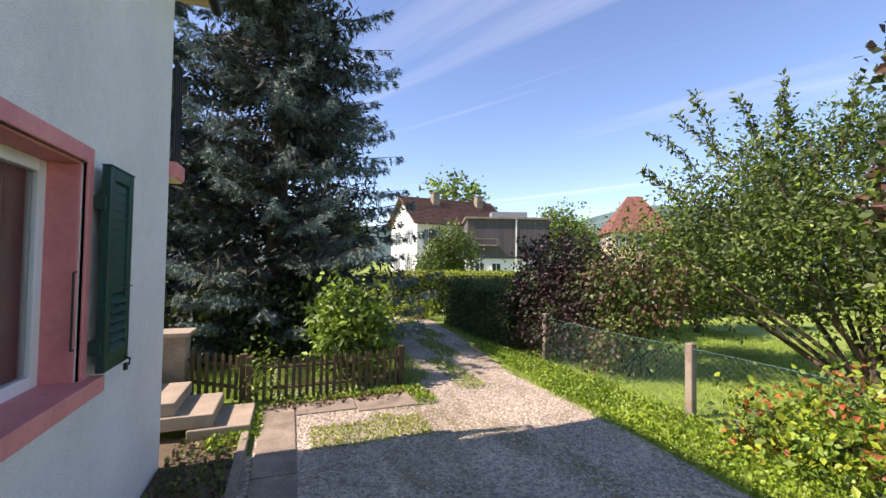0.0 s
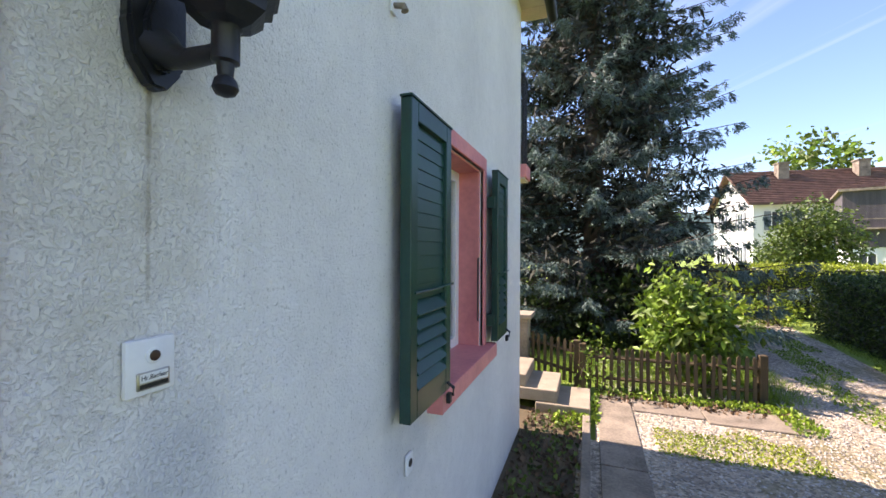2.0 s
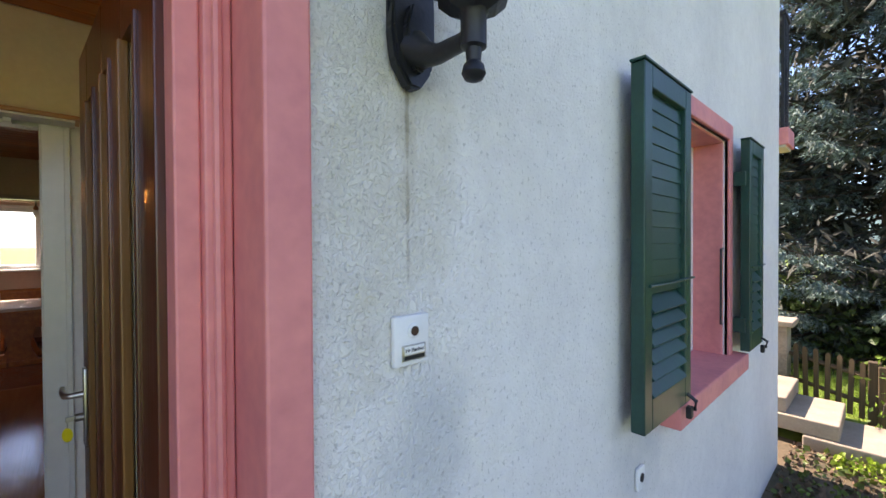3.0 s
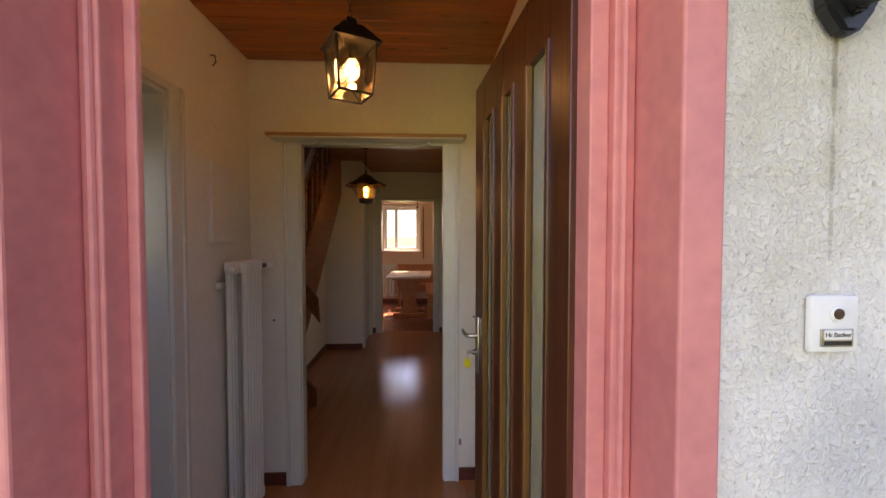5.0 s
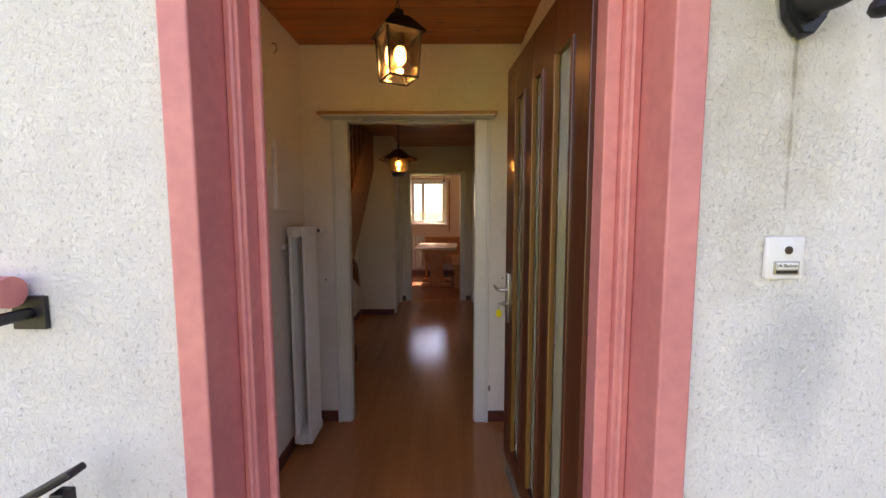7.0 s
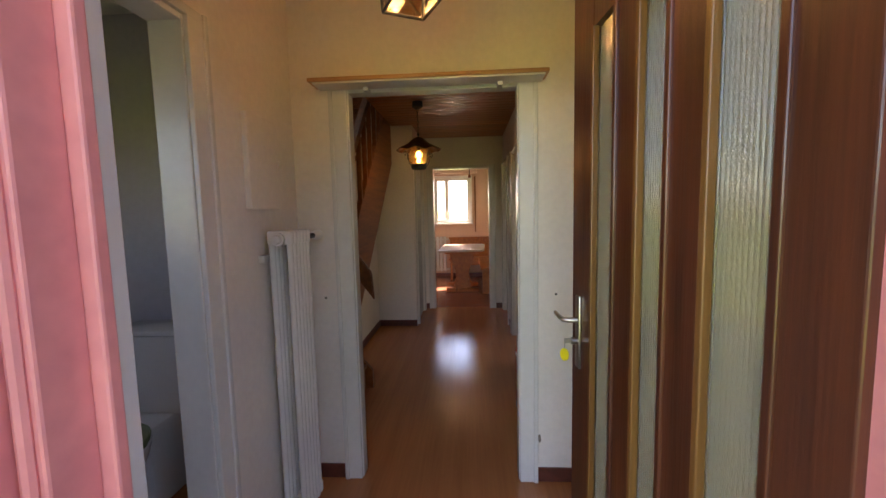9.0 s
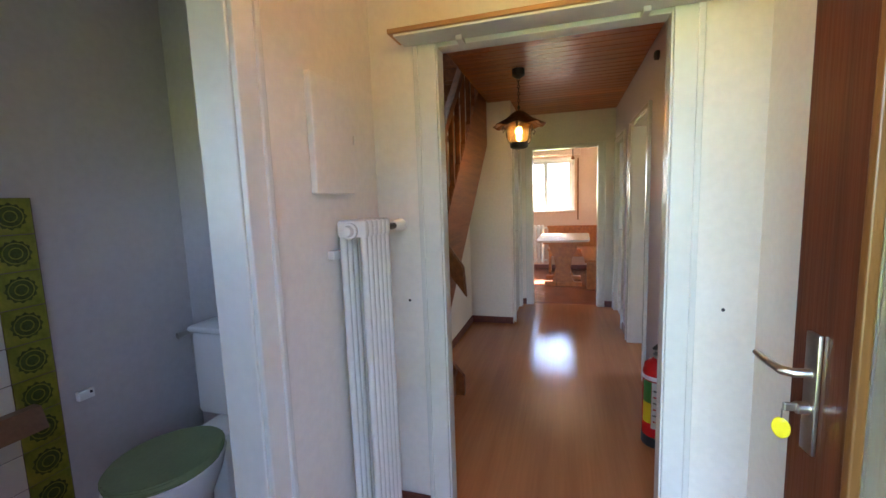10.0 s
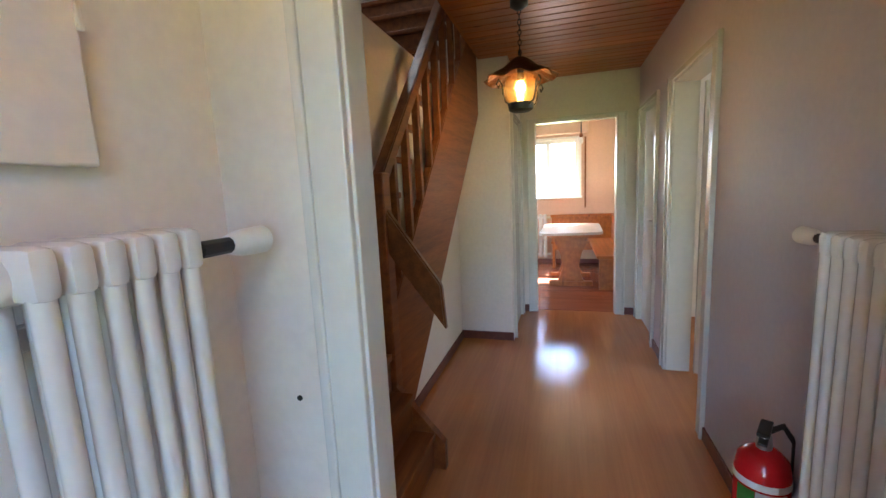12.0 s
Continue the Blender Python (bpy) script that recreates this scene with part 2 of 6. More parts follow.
# grey-lilac, darkened so the toilet room's dimness sits in the wall colour
WCWALL = mat("dim_grey_lilac_wall", (0.52, 0.48, 0.475), 0.8, var=0.06, scale=1.0, fine=35, bump=0.05, bump_scale=150)
# cooler and darker than CREAM, for the hall's east wall only
HALLWALL = mat("pale_lavender_hall_wall", (0.64, 0.60, 0.64), 0.6, var=0.05, scale=1.4, fine=40, bump=0.05, bump_scale=150)
TRIM = mat("ivory_gloss_trim", (0.70, 0.69, 0.64), 0.25, var=0.04, scale=2, fine=30, bump=0.02)
ENAMEL = mat("white_radiator_enamel", (0.78, 0.77, 0.73), 0.22, var=0.04, scale=3, fine=40, bump=0.02)
# peach tint holds the orange floor's bounced light in the wall colour
KITCHENWALL = mat("peach_bounce_kitchen_wall", (0.70, 0.50, 0.38), 0.8, var=0.05, scale=1.0, fine=30)
BASEWOOD = wood("red_brown_baseboard", (0.17, 0.045, 0.028), (0.10, 0.028, 0.018), "X", 0.4)
PLASTIC = mat("white_plastic", (0.80, 0.80, 0.78), 0.3, var=0.03)
CERAMIC = mat("white_glazed_ceramic", (0.80, 0.80, 0.78), 0.1, var=0.02)
AVOCADO = mat("avocado_green_plastic", (0.20, 0.26, 0.13), 0.25, var=0.06)
STEEL = mat("brushed_steel", (0.5, 0.48, 0.44), 0.3, 1.0, var=0.1, fine=150)
YELLOW = mat("yellow_plastic", (0.75, 0.62, 0.02), 0.35, var=0.03)
BLACK = mat("black_rubber", (0.015, 0.015, 0.015), 0.5, var=0.1)
RED = mat("red_enamel", (0.55, 0.012, 0.015), 0.2, var=0.06)
CLEAR = glass("window_glass")
AMBER = glass("amber_lamp_glass", (1.0, 0.72, 0.35), 0.25)
LANTERNGLASS = glass("etched_lantern_glass", (1.0, 0.90, 0.74), 0.04)
RIBBED = glass("ribbed_door_glass", (0.66, 0.60, 0.42), 0.12)
RIBBED.node_tree.nodes["Principled BSDF"].inputs["Transmission Weight"].default_value = 0.72
BULB = glow("lit_bulb", (1.0, 0.62, 0.24), 4)
COPPER = mat("dark_hammered_copper", (0.16, 0.07, 0.03), 0.4, 0.8, var=0.25, bump=0.5, bump_scale=60)
CURTAIN = mat("pale_curtain", (0.42, 0.33, 0.29), 0.9, var=0.08, scale=3, fine=60)
CONCRETE = mat("weathered_concrete", (0.29, 0.235, 0.175), 0.9, var=0.25, scale=3, fine=40, bump=0.3, bump_scale=80)
STONE = mat("pale_step_stone", (0.37, 0.30, 0.22), 0.85, var=0.12, scale=4, fine=50, bump=0.2, bump_scale=60)
def gravel():
    """Trodden gravel: pale and dark stones, patches of moss and earth."""
    m = mat("grey_gravel", (0.47, 0.39, 0.29), 0.95, scale=1.1, fine=16, tint=(0.29, 0.235, 0.175))
    n, l = m.node_tree.nodes, m.node_tree.links
    p, tc = n["Principled BSDF"], n["Texture Coordinate"]
    v = n.new("ShaderNodeTexVoronoi"); v.inputs["Scale"].default_value = 38
    l.new(tc.outputs["Object"], v.inputs["Vector"])
    hs = n.new("ShaderNodeHueSaturation")
    sp = n.new("ShaderNodeSeparateColor"); l.new(v.outputs["Color"], sp.inputs[0])
    mr = n.new("ShaderNodeMapRange"); mr.inputs["To Min"].default_value, mr.inputs["To Max"].default_value = 0.55, 1.5
    l.new(sp.outputs[0], mr.inputs["Value"]); l.new(mr.outputs[0], hs.inputs["Value"])
    l.new(p.inputs["Base Color"].links[0].from_socket, hs.inputs["Color"])
    moss = n.new("ShaderNodeTexNoise"); moss.inputs["Scale"].default_value = 0.75; moss.inputs["Detail"].default_value = 8; moss.inputs["Roughness"].default_value = 0.7
    mp = n.new("ShaderNodeMapping"); mp.inputs["Location"].default_value = (1.3, 0.2, 0); mp.inputs["Rotation"].default_value = (0, 0, 0.25); mp.inputs["Scale"].default_value = (1.6, 0.55, 1)
    l.new(tc.outputs["Object"], mp.inputs["Vector"]); l.new(mp.outputs[0], moss.inputs["Vector"])
    r = n.new("ShaderNodeValToRGB"); r.color_ramp.elements[0].position, r.color_ramp.elements[1].position = 0.53, 0.66
    r.color_ramp.elements[1].color = (0.8, 0.8, 0.8, 1)
    l.new(moss.outputs["Fac"], r.inputs[0])
    mx = n.new("ShaderNodeMixRGB"); mx.inputs[2].default_value = (0.17, 0.145, 0.05, 1)
    l.new(r.outputs[0], mx.inputs[0]); l.new(hs.outputs[0], mx.inputs[1]); l.new(mx.outputs[0], p.inputs["Base Color"])
    b = n.new("ShaderNodeBump"); b.inputs["Strength"].default_value, b.inputs["Distance"].default_value = 0.9, 0.02
    l.new(v.outputs["Distance"], b.inputs["Height"]); b.invert = True
    l.new(b.outputs[0], p.inputs["Normal"])
    return m


GRAVEL = gravel()
DIRT = mat("mossy_earth", (0.15, 0.105, 0.06), 0.95, tint=(0.05, 0.045, 0.022), scale=2.5, fine=30, bump=0.8, bump_scale=40)
GRASSGROUND = mat("mown_grass_ground", (0.23, 0.31, 0.045), 0.95, tint=(0.15, 0.22, 0.03), scale=1.2, fine=25, bump=0.9, bump_scale=50)
GRASS = leaf("grass_blades", (0.26, 0.37, 0.05), (0.15, 0.24, 0.03))
CLOVER = leaf("ground_cover_leaves", (0.24, 0.34, 0.03), (0.13, 0.22, 0.02))
SPRUCE = leaf("blue_spruce_needles", (0.15, 0.22, 0.19), (0.05, 0.085, 0.072), 0.6, 0.08)
# near-black foliage colour that carries the shade inside crowns and hedges
SPRUCESHADE = leaf("shaded_spruce_inside", (0.05, 0.05, 0.035), (0.02, 0.026, 0.018), 0.8, 0.03)
BRIGHTLEAF = leaf("bright_green_leaves", (0.22, 0.33, 0.03), (0.09, 0.17, 0.02))
MIDLEAF = leaf("olive_green_leaves", (0.13, 0.18, 0.03), (0.06, 0.10, 0.02))
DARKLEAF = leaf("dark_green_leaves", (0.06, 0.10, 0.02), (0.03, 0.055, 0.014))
REDLEAF = leaf("bronze_red_leaves", (0.16, 0.06, 0.045), (0.05, 0.045, 0.022))
PURPLELEAF = leaf("purple_brown_leaves", (0.05, 0.022, 0.026), (0.022, 0.016, 0.014))
YELLOWLEAF = leaf("yellow_green_hedge_leaves", (0.33, 0.38, 0.03), (0.18, 0.25, 0.02))
AUTUMNLEAF = leaf("orange_turning_leaves", (0.42, 0.20, 0.04), (0.30, 0.05, 0.02))
# blue-green because the haze of distance is mixed into the woods' colour
HILLWOODS = mat("distant_wooded_hill", (0.09, 0.15, 0.14), 1.0, var=0.25, scale=0.05, fine=0.6)
BARK = mat("grey_brown_bark", (0.10, 0.07, 0.05), 0.95, var=0.25, scale=6, fine=40, stretch=(1, 1, 0.25), bump=0.6, bump_scale=20)
PICKET = wood("weathered_fence_wood", (0.115, 0.075, 0.038), (0.06, 0.045, 0.02), "Z", 0.85, random_tint=0.2)
WIRE = mat("green_coated_wire", (0.12, 0.24, 0.19), 0.45, var=0.08)
ROOFTILE = mat("brown_clay_tiles", (0.17, 0.09, 0.065), 0.8, var=0.2, scale=2, fine=12, per_island=0.15)
REDTILE = mat("red_clay_tiles", (0.20, 0.08, 0.052), 0.8, var=0.2, scale=2, fine=12)
WHITEWALL = mat("white_house_render", (0.78, 0.78, 0.76), 0.9, var=0.04, scale=0.5)
BEIGEWALL = mat("yellow_house_render", (0.70, 0.56, 0.32), 0.9, var=0.05, scale=0.5)
GREYCLAD = mat("grey_weathered_cladding", (0.11, 0.095, 0.10), 0.8, var=0.15, scale=1, fine=6, stretch=(4, 4, 0.3))
DARKPANE = mat("dark_far_pane", (0.05, 0.06, 0.07), 0.1, var=0.1)
GREYSHUTTER = mat("grey_far_shutter", (0.23, 0.25, 0.27), 0.7, var=0.05)
EAVEWOOD = mat("cream_eave_boards", (0.62, 0.52, 0.36), 0.7, var=0.06)
LAMINATE = mat("pale_table_top", (0.62, 0.52, 0.42), 0.18, var=0.06)

# ---------------- mesh helpers ----------------
def box(bm, x0, y0, z0, x1, y1, z1, bevel=0.0, m=None):
    x0, x1, y0, y1, z0, z1 = min(x0, x1), max(x0, x1), min(y0, y1), max(y0, y1), min(z0, z1), max(z0, z1)
    vs = [bm.verts.new((x, y, z)) for x in (x0, x1) for y in (y0, y1) for z in (z0, z1)]
    fs = [bm.faces.new([vs[i] for i in f]) for f in ((0, 1, 3, 2), (4, 6, 7, 5), (0, 4, 5, 1), (2, 3, 7, 6), (0, 2, 6, 4), (1, 5, 7, 3))]
    if bevel:
        es = list({e for f in fs for e in f.edges})
        got = bmesh.ops.bevel(bm, geom=es, offset=bevel, segments=2, affect="EDGES", profile=0.5)
        vs = list({v for f in got["faces"] for v in f.verts} | {v for v in vs if v.is_valid})
    if m is not None:
        bmesh.ops.transform(bm, matrix=m, verts=vs)
    return vs


def prism(bm, outline, axis, a, b):
    """An outline of 2D points, pushed from a to b along axis x, y or z."""
    def at(p, q, d):
        return {"x": (d, p, q), "y": (p, d, q), "z": (p, q, d)}[axis]
    lo = [bm.verts.new(at(p, q, a)) for p, q in outline]
    hi = [bm.verts.new(at(p, q, b)) for p, q in outline]
    k = len(outline)
    bm.faces.new(lo); bm.faces.new(hi[::-1])
    for i in range(k):
        bm.faces.new((lo[i], lo[(i + 1) % k], hi[(i + 1) % k], hi[i]))


def tube(bm, pts, radii, sides=8, cap=True):
    """A round bar through points, with a radius at each."""
    pts = [Vector(p) for p in pts]
    if not hasattr(radii, "__len__"):
        radii = [radii] * len(pts)
    rings = []
    for i, p in enumerate(pts):
        d = (pts[min(i + 1, len(pts) - 1)] - pts[max(i - 1, 0)]).normalized()
        u = d.cross(Vector((0, 0, 1)) if abs(d.z) < 0.9 else Vector((1, 0, 0))).normalized()
        w = d.cross(u)
        rings.append([bm.verts.new(p + (u * math.cos(a) + w * math.sin(a)) * radii[i]) for a in (2 * math.pi * k / sides for k in range(sides))])
    for r, s in zip(rings, rings[1:]):
        for k in range(sides):
            bm.faces.new((r[k], r[(k + 1) % sides], s[(k + 1) % sides], s[k]))
    if cap:
        bm.faces.new(rings[0]); bm.faces.new(rings[-1][::-1])


def lathe(bm, profile, centre=(0, 0, 0), sides=20, phase=0.0):
    """A turned body: profile of (radius, height)."""
    c = Vector(centre)
    rings = [[bm.verts.new(c + Vector((r * math.cos(a), r * math.sin(a), z))) for a in (phase + 2 * math.pi * k / sides for k in range(sides))] for r, z in profile]
    for r, s in zip(rings, rings[1:]):
        for k in range(sides):
            bm.faces.new((r[k], r[(k + 1) % sides], s[(k + 1) % sides], s[k]))
    bm.faces.new(rings[0][::-1]); bm.faces.new(rings[-1])


def mesh_of(name, bm, material, smooth=False):
    bmesh.ops.recalc_face_normals(bm, faces=bm.faces)
    me = bpy.data.meshes.new(name)
    bm.to_mesh(me); bm.free()
    me.materials.append(material)
    if smooth:
        me.shade_smooth()
        me.set_sharp_from_angle(angle=radians(40))
    return me


def part(name, bm, material, parent=None, label="", smooth=False):
    ob = new(name, mesh_of(name, bm, material, smooth))
    ob.parent = parent
    return tagged(ob, label)


def thing(name, label, category, group="", loc=(0, 0, 0)):
    ob = new(name)
    ob.empty_display_size = 0.1
    ob.location = loc
    return tagged(ob, label, category, group)


def setting(name, bm, material, label="", smooth=False):
    return tagged(part(name, bm, material, None, label, smooth), kind="structure")


def BM():
    return bmesh.new()


def slab_with_holes(bm, axis, a, b, p0, p1, z0, z1, holes=()):
    """A wall from a to b along axis x or y, over p0..p1 of the other and z0..z1, open at holes (q0, q1, zlo, zhi)."""
    cuts = sorted({p0, p1, *(h[0] for h in holes), *(h[1] for h in holes)})
    for q0, q1 in zip(cuts, cuts[1:]):
        zs = [(z0, z1)]
        for h in holes:
            if h[0] <= q0 + 1e-6 and h[1] >= q1 - 1e-6:
                zs = [s for lo, hi in zs for s in ((lo, min(hi, h[2])), (max(lo, h[3]), hi)) if s[1] - s[0] > 1e-6]
        for lo, hi in zs:
            if axis == "x":
                box(bm, a, q0, lo, b, q1, hi)
            else:
                box(bm, q0, a, lo, q1, b, hi)
    bmesh.ops.remove_doubles(bm, verts=bm.verts, dist=1e-5)


def wall(name, axis, a, b, p0, p1, z0, z1, material, holes=(), label=""):
    bm = BM()
    slab_with_holes(bm, axis, a, b, p0, p1, z0, z1, holes)
    return setting(name, bm, material, label)

# ---------------- house: walls, floors, ceilings ----------------
G = -0.35          # level of the drive
HC = 2.41          # hall ceiling
VC = 2.455         # porch ceiling
WY0, WY1, WZ0, WZ1 = 2.30, 3.20, 0.86, 2.06      # facade window opening

wall("wall_facade", "x", -0.26, 0.0, -4.0, 4.79, G - 0.3, 4.25, STUCCO,
     [(-1.55, -1.15, 1.3, 1.9), (-0.36, 0.762, 0.10, 2.20), (WY0, WY1, WZ0, WZ1)], "white rough-cast house facade, stained and weathered")
wall("wall_gable", "y", 4.55, 4.79, -8.6, -0.26, G - 0.3, 4.25, STUCCO, [(-4.4, -2.9, 0.9, 2.1)])
wall("wall_rear", "x", -8.6, -8.37, -4.0, 4.55, G - 0.3, 4.25, KITCHENWALL, [(-0.54, 0.19, 1.15, 2.08)])
wall("wall_far_side", "y", -4.0, -3.75, -8.37, -0.26, G - 0.3, 4.25, STUCCO, [(-7.9, -6.7, 0.9, 2.1)])
wall("wall_facade_lining", "x", -0.30, -0.262, -0.69, 0.70, 0.0, VC, CREAM, [(-0.33, 0.72, 0.0, 2.16)])

bm = BM(); box(bm, -8.37, -3.75, -0.25, -0.26, 4.55, 0.0)
setting("floor", bm, FLOOR, "glossy reddish beech laminate floor")
bm = BM(); box(bm, -8.365, -3.045, -0.02, -5.59, 0.775, 0.004)
setting("floor_kitchen", bm, wood("red_brown_kitchen_floor", (0.30, 0.095, 0.045), (0.22, 0.065, 0.03), "Y", 0.22, scale=0.6), "red-brown kitchen floor")
bm = BM(); box(bm, -0.30, -0.30, 0.002, -0.13, 0.71, 0.13, 0.008)
setting("door_sill", bm, CONCRETE, "grey concrete door sill")

# porch walls
wall("wall_porch_west", "y", -0.80, -0.69, -1.885, -0.30, 0.0, VC, CREAM, [(-1.013, -0.36, 0.0, 2.02)])
wall("wall_porch_east", "y", 0.70, 0.80, -1.885, -0.30, 0.0, VC, CREAM)
wall("wall_porch_inner", "x", -1.845, -1.765, -0.69, 0.70, 0.0, VC, CREAM, [(-0.42, 0.432, 0.0, 2.0)])
# hall walls
wall("wall_hall_east", "y", 0.65, 0.80, -5.53, -1.885, 0.0, HC + 0.1, HALLWALL, [(-4.24, -3.45, 0.0, 2.0), (-5.40, -4.72, 0.0, 2.0)])
wall("wall_hall_end", "x", -5.65, -5.53, -0.47, 0.80, 0.0, HC + 0.1, CREAM, [(-0.34, 0.47, 0.0, 2.0)])
wall("wall_kitchen_partition", "x", -5.65, -5.53, -3.75, -0.47, 0.0, 4.25, CREAM)
wall("wall_kitchen_partition_east", "x", -5.65, -5.53, 0.80, 4.55, 0.0, 2.6, CREAM)
wall("wall_kitchen_east", "y", 0.78, 0.90, -8.37, -5.65, 0.0, 2.5, KITCHENWALL)
wall("wall_kitchen_west", "y", -3.2, -3.05, -8.37, -5.65, 0.0, 2.5, KITCHENWALL, [(-7.9, -6.7, 1.1, 2.1)])
wall("wall_under_stairs", "y", -1.02, -0.95, -4.63, -2.98, 0.0, 2.2, CREAM)
wall("wall_stairwell", "y", -1.95, -1.85, -5.53, -1.885, 0.0, 4.25, CREAM)
wall("wall_stair_start", "x", -1.985, -1.886, -1.85, -0.69, 0.0, 4.25, CREAM)
wall("wall_closet_front", "x", -4.70, -4.63, -0.95, -0.48, 0.0, HC + 0.6, CREAM)
wall("wall_closet_side", "y", -0.55, -0.48, -5.53, -4.70, 0.0, HC, CREAM, [(-5.40, -4.76, 0.0, 1.98)])
wall("wall_side_room", "x", -1.885, -1.80, 0.80, 4.55, 0.0, 2.6, CREAM)
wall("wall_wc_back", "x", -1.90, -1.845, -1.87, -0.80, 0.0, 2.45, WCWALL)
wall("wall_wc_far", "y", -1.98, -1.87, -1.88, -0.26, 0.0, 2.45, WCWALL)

def boards(bm, x0, x1, y0, y1, z, pitch, along):
    """Tongue-and-groove ceiling boards with V joints, each a piece of its own in one mesh."""
    lo, hi = (y0, y1) if along == "x" else (x0, x1)
    p = lo
    while p < hi - 1e-4:
        q = min(p + pitch, hi)
        s = 0.006
        prof = [(p + 0.001, z + 0.02), (p + 0.001, z + s), (p + s, z), (q - s, z), (q - 0.001, z + s), (q - 0.001, z + 0.02)]
        if along == "x":
            prism(bm, prof, "x", x0, x1)
        else:
            prism(bm, prof, "y", y0, y1)
        p = q


bm = BM(); boards(bm, -1.765, -0.30, -0.69, 0.70, VC, 0.115, "y")
setting("ceiling_porch", bm, CEILWOOD, "orange varnished knotty pine board ceiling")
bm = BM()
boards(bm, -5.53, -2.0, -0.70, 0.65, HC, 0.10, "y")
setting("ceiling_hall", bm, CEILWOOD, "varnished pine board ceiling")
bm = BM(); box(bm, -8.37, -3.05, 2.46, -5.65, 0.78, 2.56)
setting("ceiling_kitchen", bm, CREAM)
bm = BM(); box(bm, -1.845, -1.87, 2.45, -0.26, -0.80, 2.55)
setting("ceiling_wc", bm, CREAM)
bm = BM(); box(bm, -5.53, 0.80, 2.5, -1.885, 4.55, 2.6); box(bm, -1.80, 0.80, 2.5, -0.26, 4.55, 2.6)
setting("ceiling_side_rooms", bm, CREAM)
bm = BM()
box(bm, -5.53, -0.70, HC + 0.02, -1.885, 0.65, HC + 0.28); box(bm, -1.885, -0.69, VC + 0.021, -0.26, 0.70, VC + 0.25)
box(bm, -8.37, -3.75, 4.25, -0.26, 4.55, 4.45)
setting("ceiling_slab", bm, CREAM)
bm = BM(); box(bm, -5.53, -0.722, HC + 0.002, -1.985, -0.702, HC + 0.28)
setting("trim_stairwell", bm, PINE, "pine fascia round the stair opening")

# roof with an overhanging eave
roof = thing("house_roof", "brown tiled house roof with cream boarded eave", "roof")
bm = BM()
prism(bm, [(0.28, 4.10), (0.28, 4.20), (-4.3, 6.3), (-8.9, 4.20), (-8.9, 4.10), (-4.3, 6.18)], "y", -4.4, 5.06)
part("tiles", bm, ROOFTILE, roof)
bm = BM()
box(bm, 0.0, -4.4, 4.06, 0.25, 5.03, 4.085); box(bm, -8.6, 4.79, 4.06, 0.0, 5.03, 4.085)
part("soffit", bm, EAVEWOOD, roof, "cream boarded soffit")
bm = BM()
for k in range(7):
    box(bm, 0.001, 4.795 + 0.035 * k, 4.052, 0.249, 4.822 + 0.035 * k, 4.0598)
part("soffit_board", bm, EAVEWOOD, roof)
bm = BM()
prism(bm, [(-0.26, 4.25), (-4.3, 6.17), (-8.6, 4.25)], "y", 4.60, 4.75)
part("gable_wall", bm, STUCCO, roof)
bm = BM()
prism(bm, [(-0.26, 4.25), (-4.3, 6.17), (-8.6, 4.25)], "y", -3.98, -3.80)
part("gable_wall", bm, STUCCO, roof)
bm = BM(); tube(bm, [(0.30, -4.4, 4.10), (0.30, 5.06, 4.06)], 0.055, 10)
part("gutter", bm, IRON, roof, "dark metal gutter", True)

# baseboards
bm = BM()
for x0, y0, x1, y1 in ((-1.764, -0.69, -1.752, -0.475), (-1.764, 0.49, -1.752, 0.70), (-1.765, -0.689, -1.092, -0.677), (-4.629, -0.95, -4.617, -0.48),
                       (-4.63, -0.949, -2.98, -0.937), (-3.38, 0.638, -1.886, 0.649), (-5.529, -0.47, -5.517, -0.40), (-5.529, 0.53, -5.517, 0.649),
                       (-4.66, 0.638, -4.31, 0.649), (-8.369, -3.05, -8.355, 0.78), (-8.37, 0.768, -5.65, 0.779)):
    box(bm, x0, y0, 0.001, x1, y1, 0.075, 0.003)
setting("baseboard", bm, BASEWOOD, "red-brown wooden baseboard")


TOPW = 0.45


def casing(name, axis, face, out, q0, q1, h, depth, w=0.065, t=0.018):
    """Painted door lining with a flat casing and a small raised edge, for an opening q0..q1."""
    ob = thing(name, "ivory gloss painted door casing", "door frame")
    ob["kind"] = "structure"
    def put(nm, a0, a1, p0, p1, z0, z1):
        b = BM()
        if axis == "x":
            box(b, a0, p0, z0, a1, p1, z1, 0.003)
        else:
            box(b, p0, a0, z0, p1, a1, z1, 0.003)
        part(nm, b, TRIM, ob)
    f1 = face + out * t
    f2 = face + out * (t + 0.008)
    back = face - out * depth
    put("lining", face + out * 0.001, back, q0 - 0.002, q0 + 0.018, 0, h); put("lining", face + out * 0.001, back, q1 - 0.018, q1 + 0.002, 0, h)
    put("lining", face + out * 0.001, back, q0 + 0.018, q1 - 0.018, h - 0.018, h + 0.002)
    put("casing_board", face + out * 0.001, f1, q0 - w, q0 + 0.012, 0, h); put("casing_board", face + out * 0.001, f1, q1 - 0.012, q1 + w, 0, h)
    put("casing_board", face + out * 0.001, f1, q0 - w, q1 + w, h - 0.002, h + w * TOPW)
    put("casing_edge", face + out * 0.001, f2, q0 - w - 0.012, q0 - w + 0.008, 0, h + w * TOPW); put("casing_edge", face + out * 0.001, f2, q1 + w - 0.008, q1 + w + 0.012, 0, h + w * TOPW)
    return ob


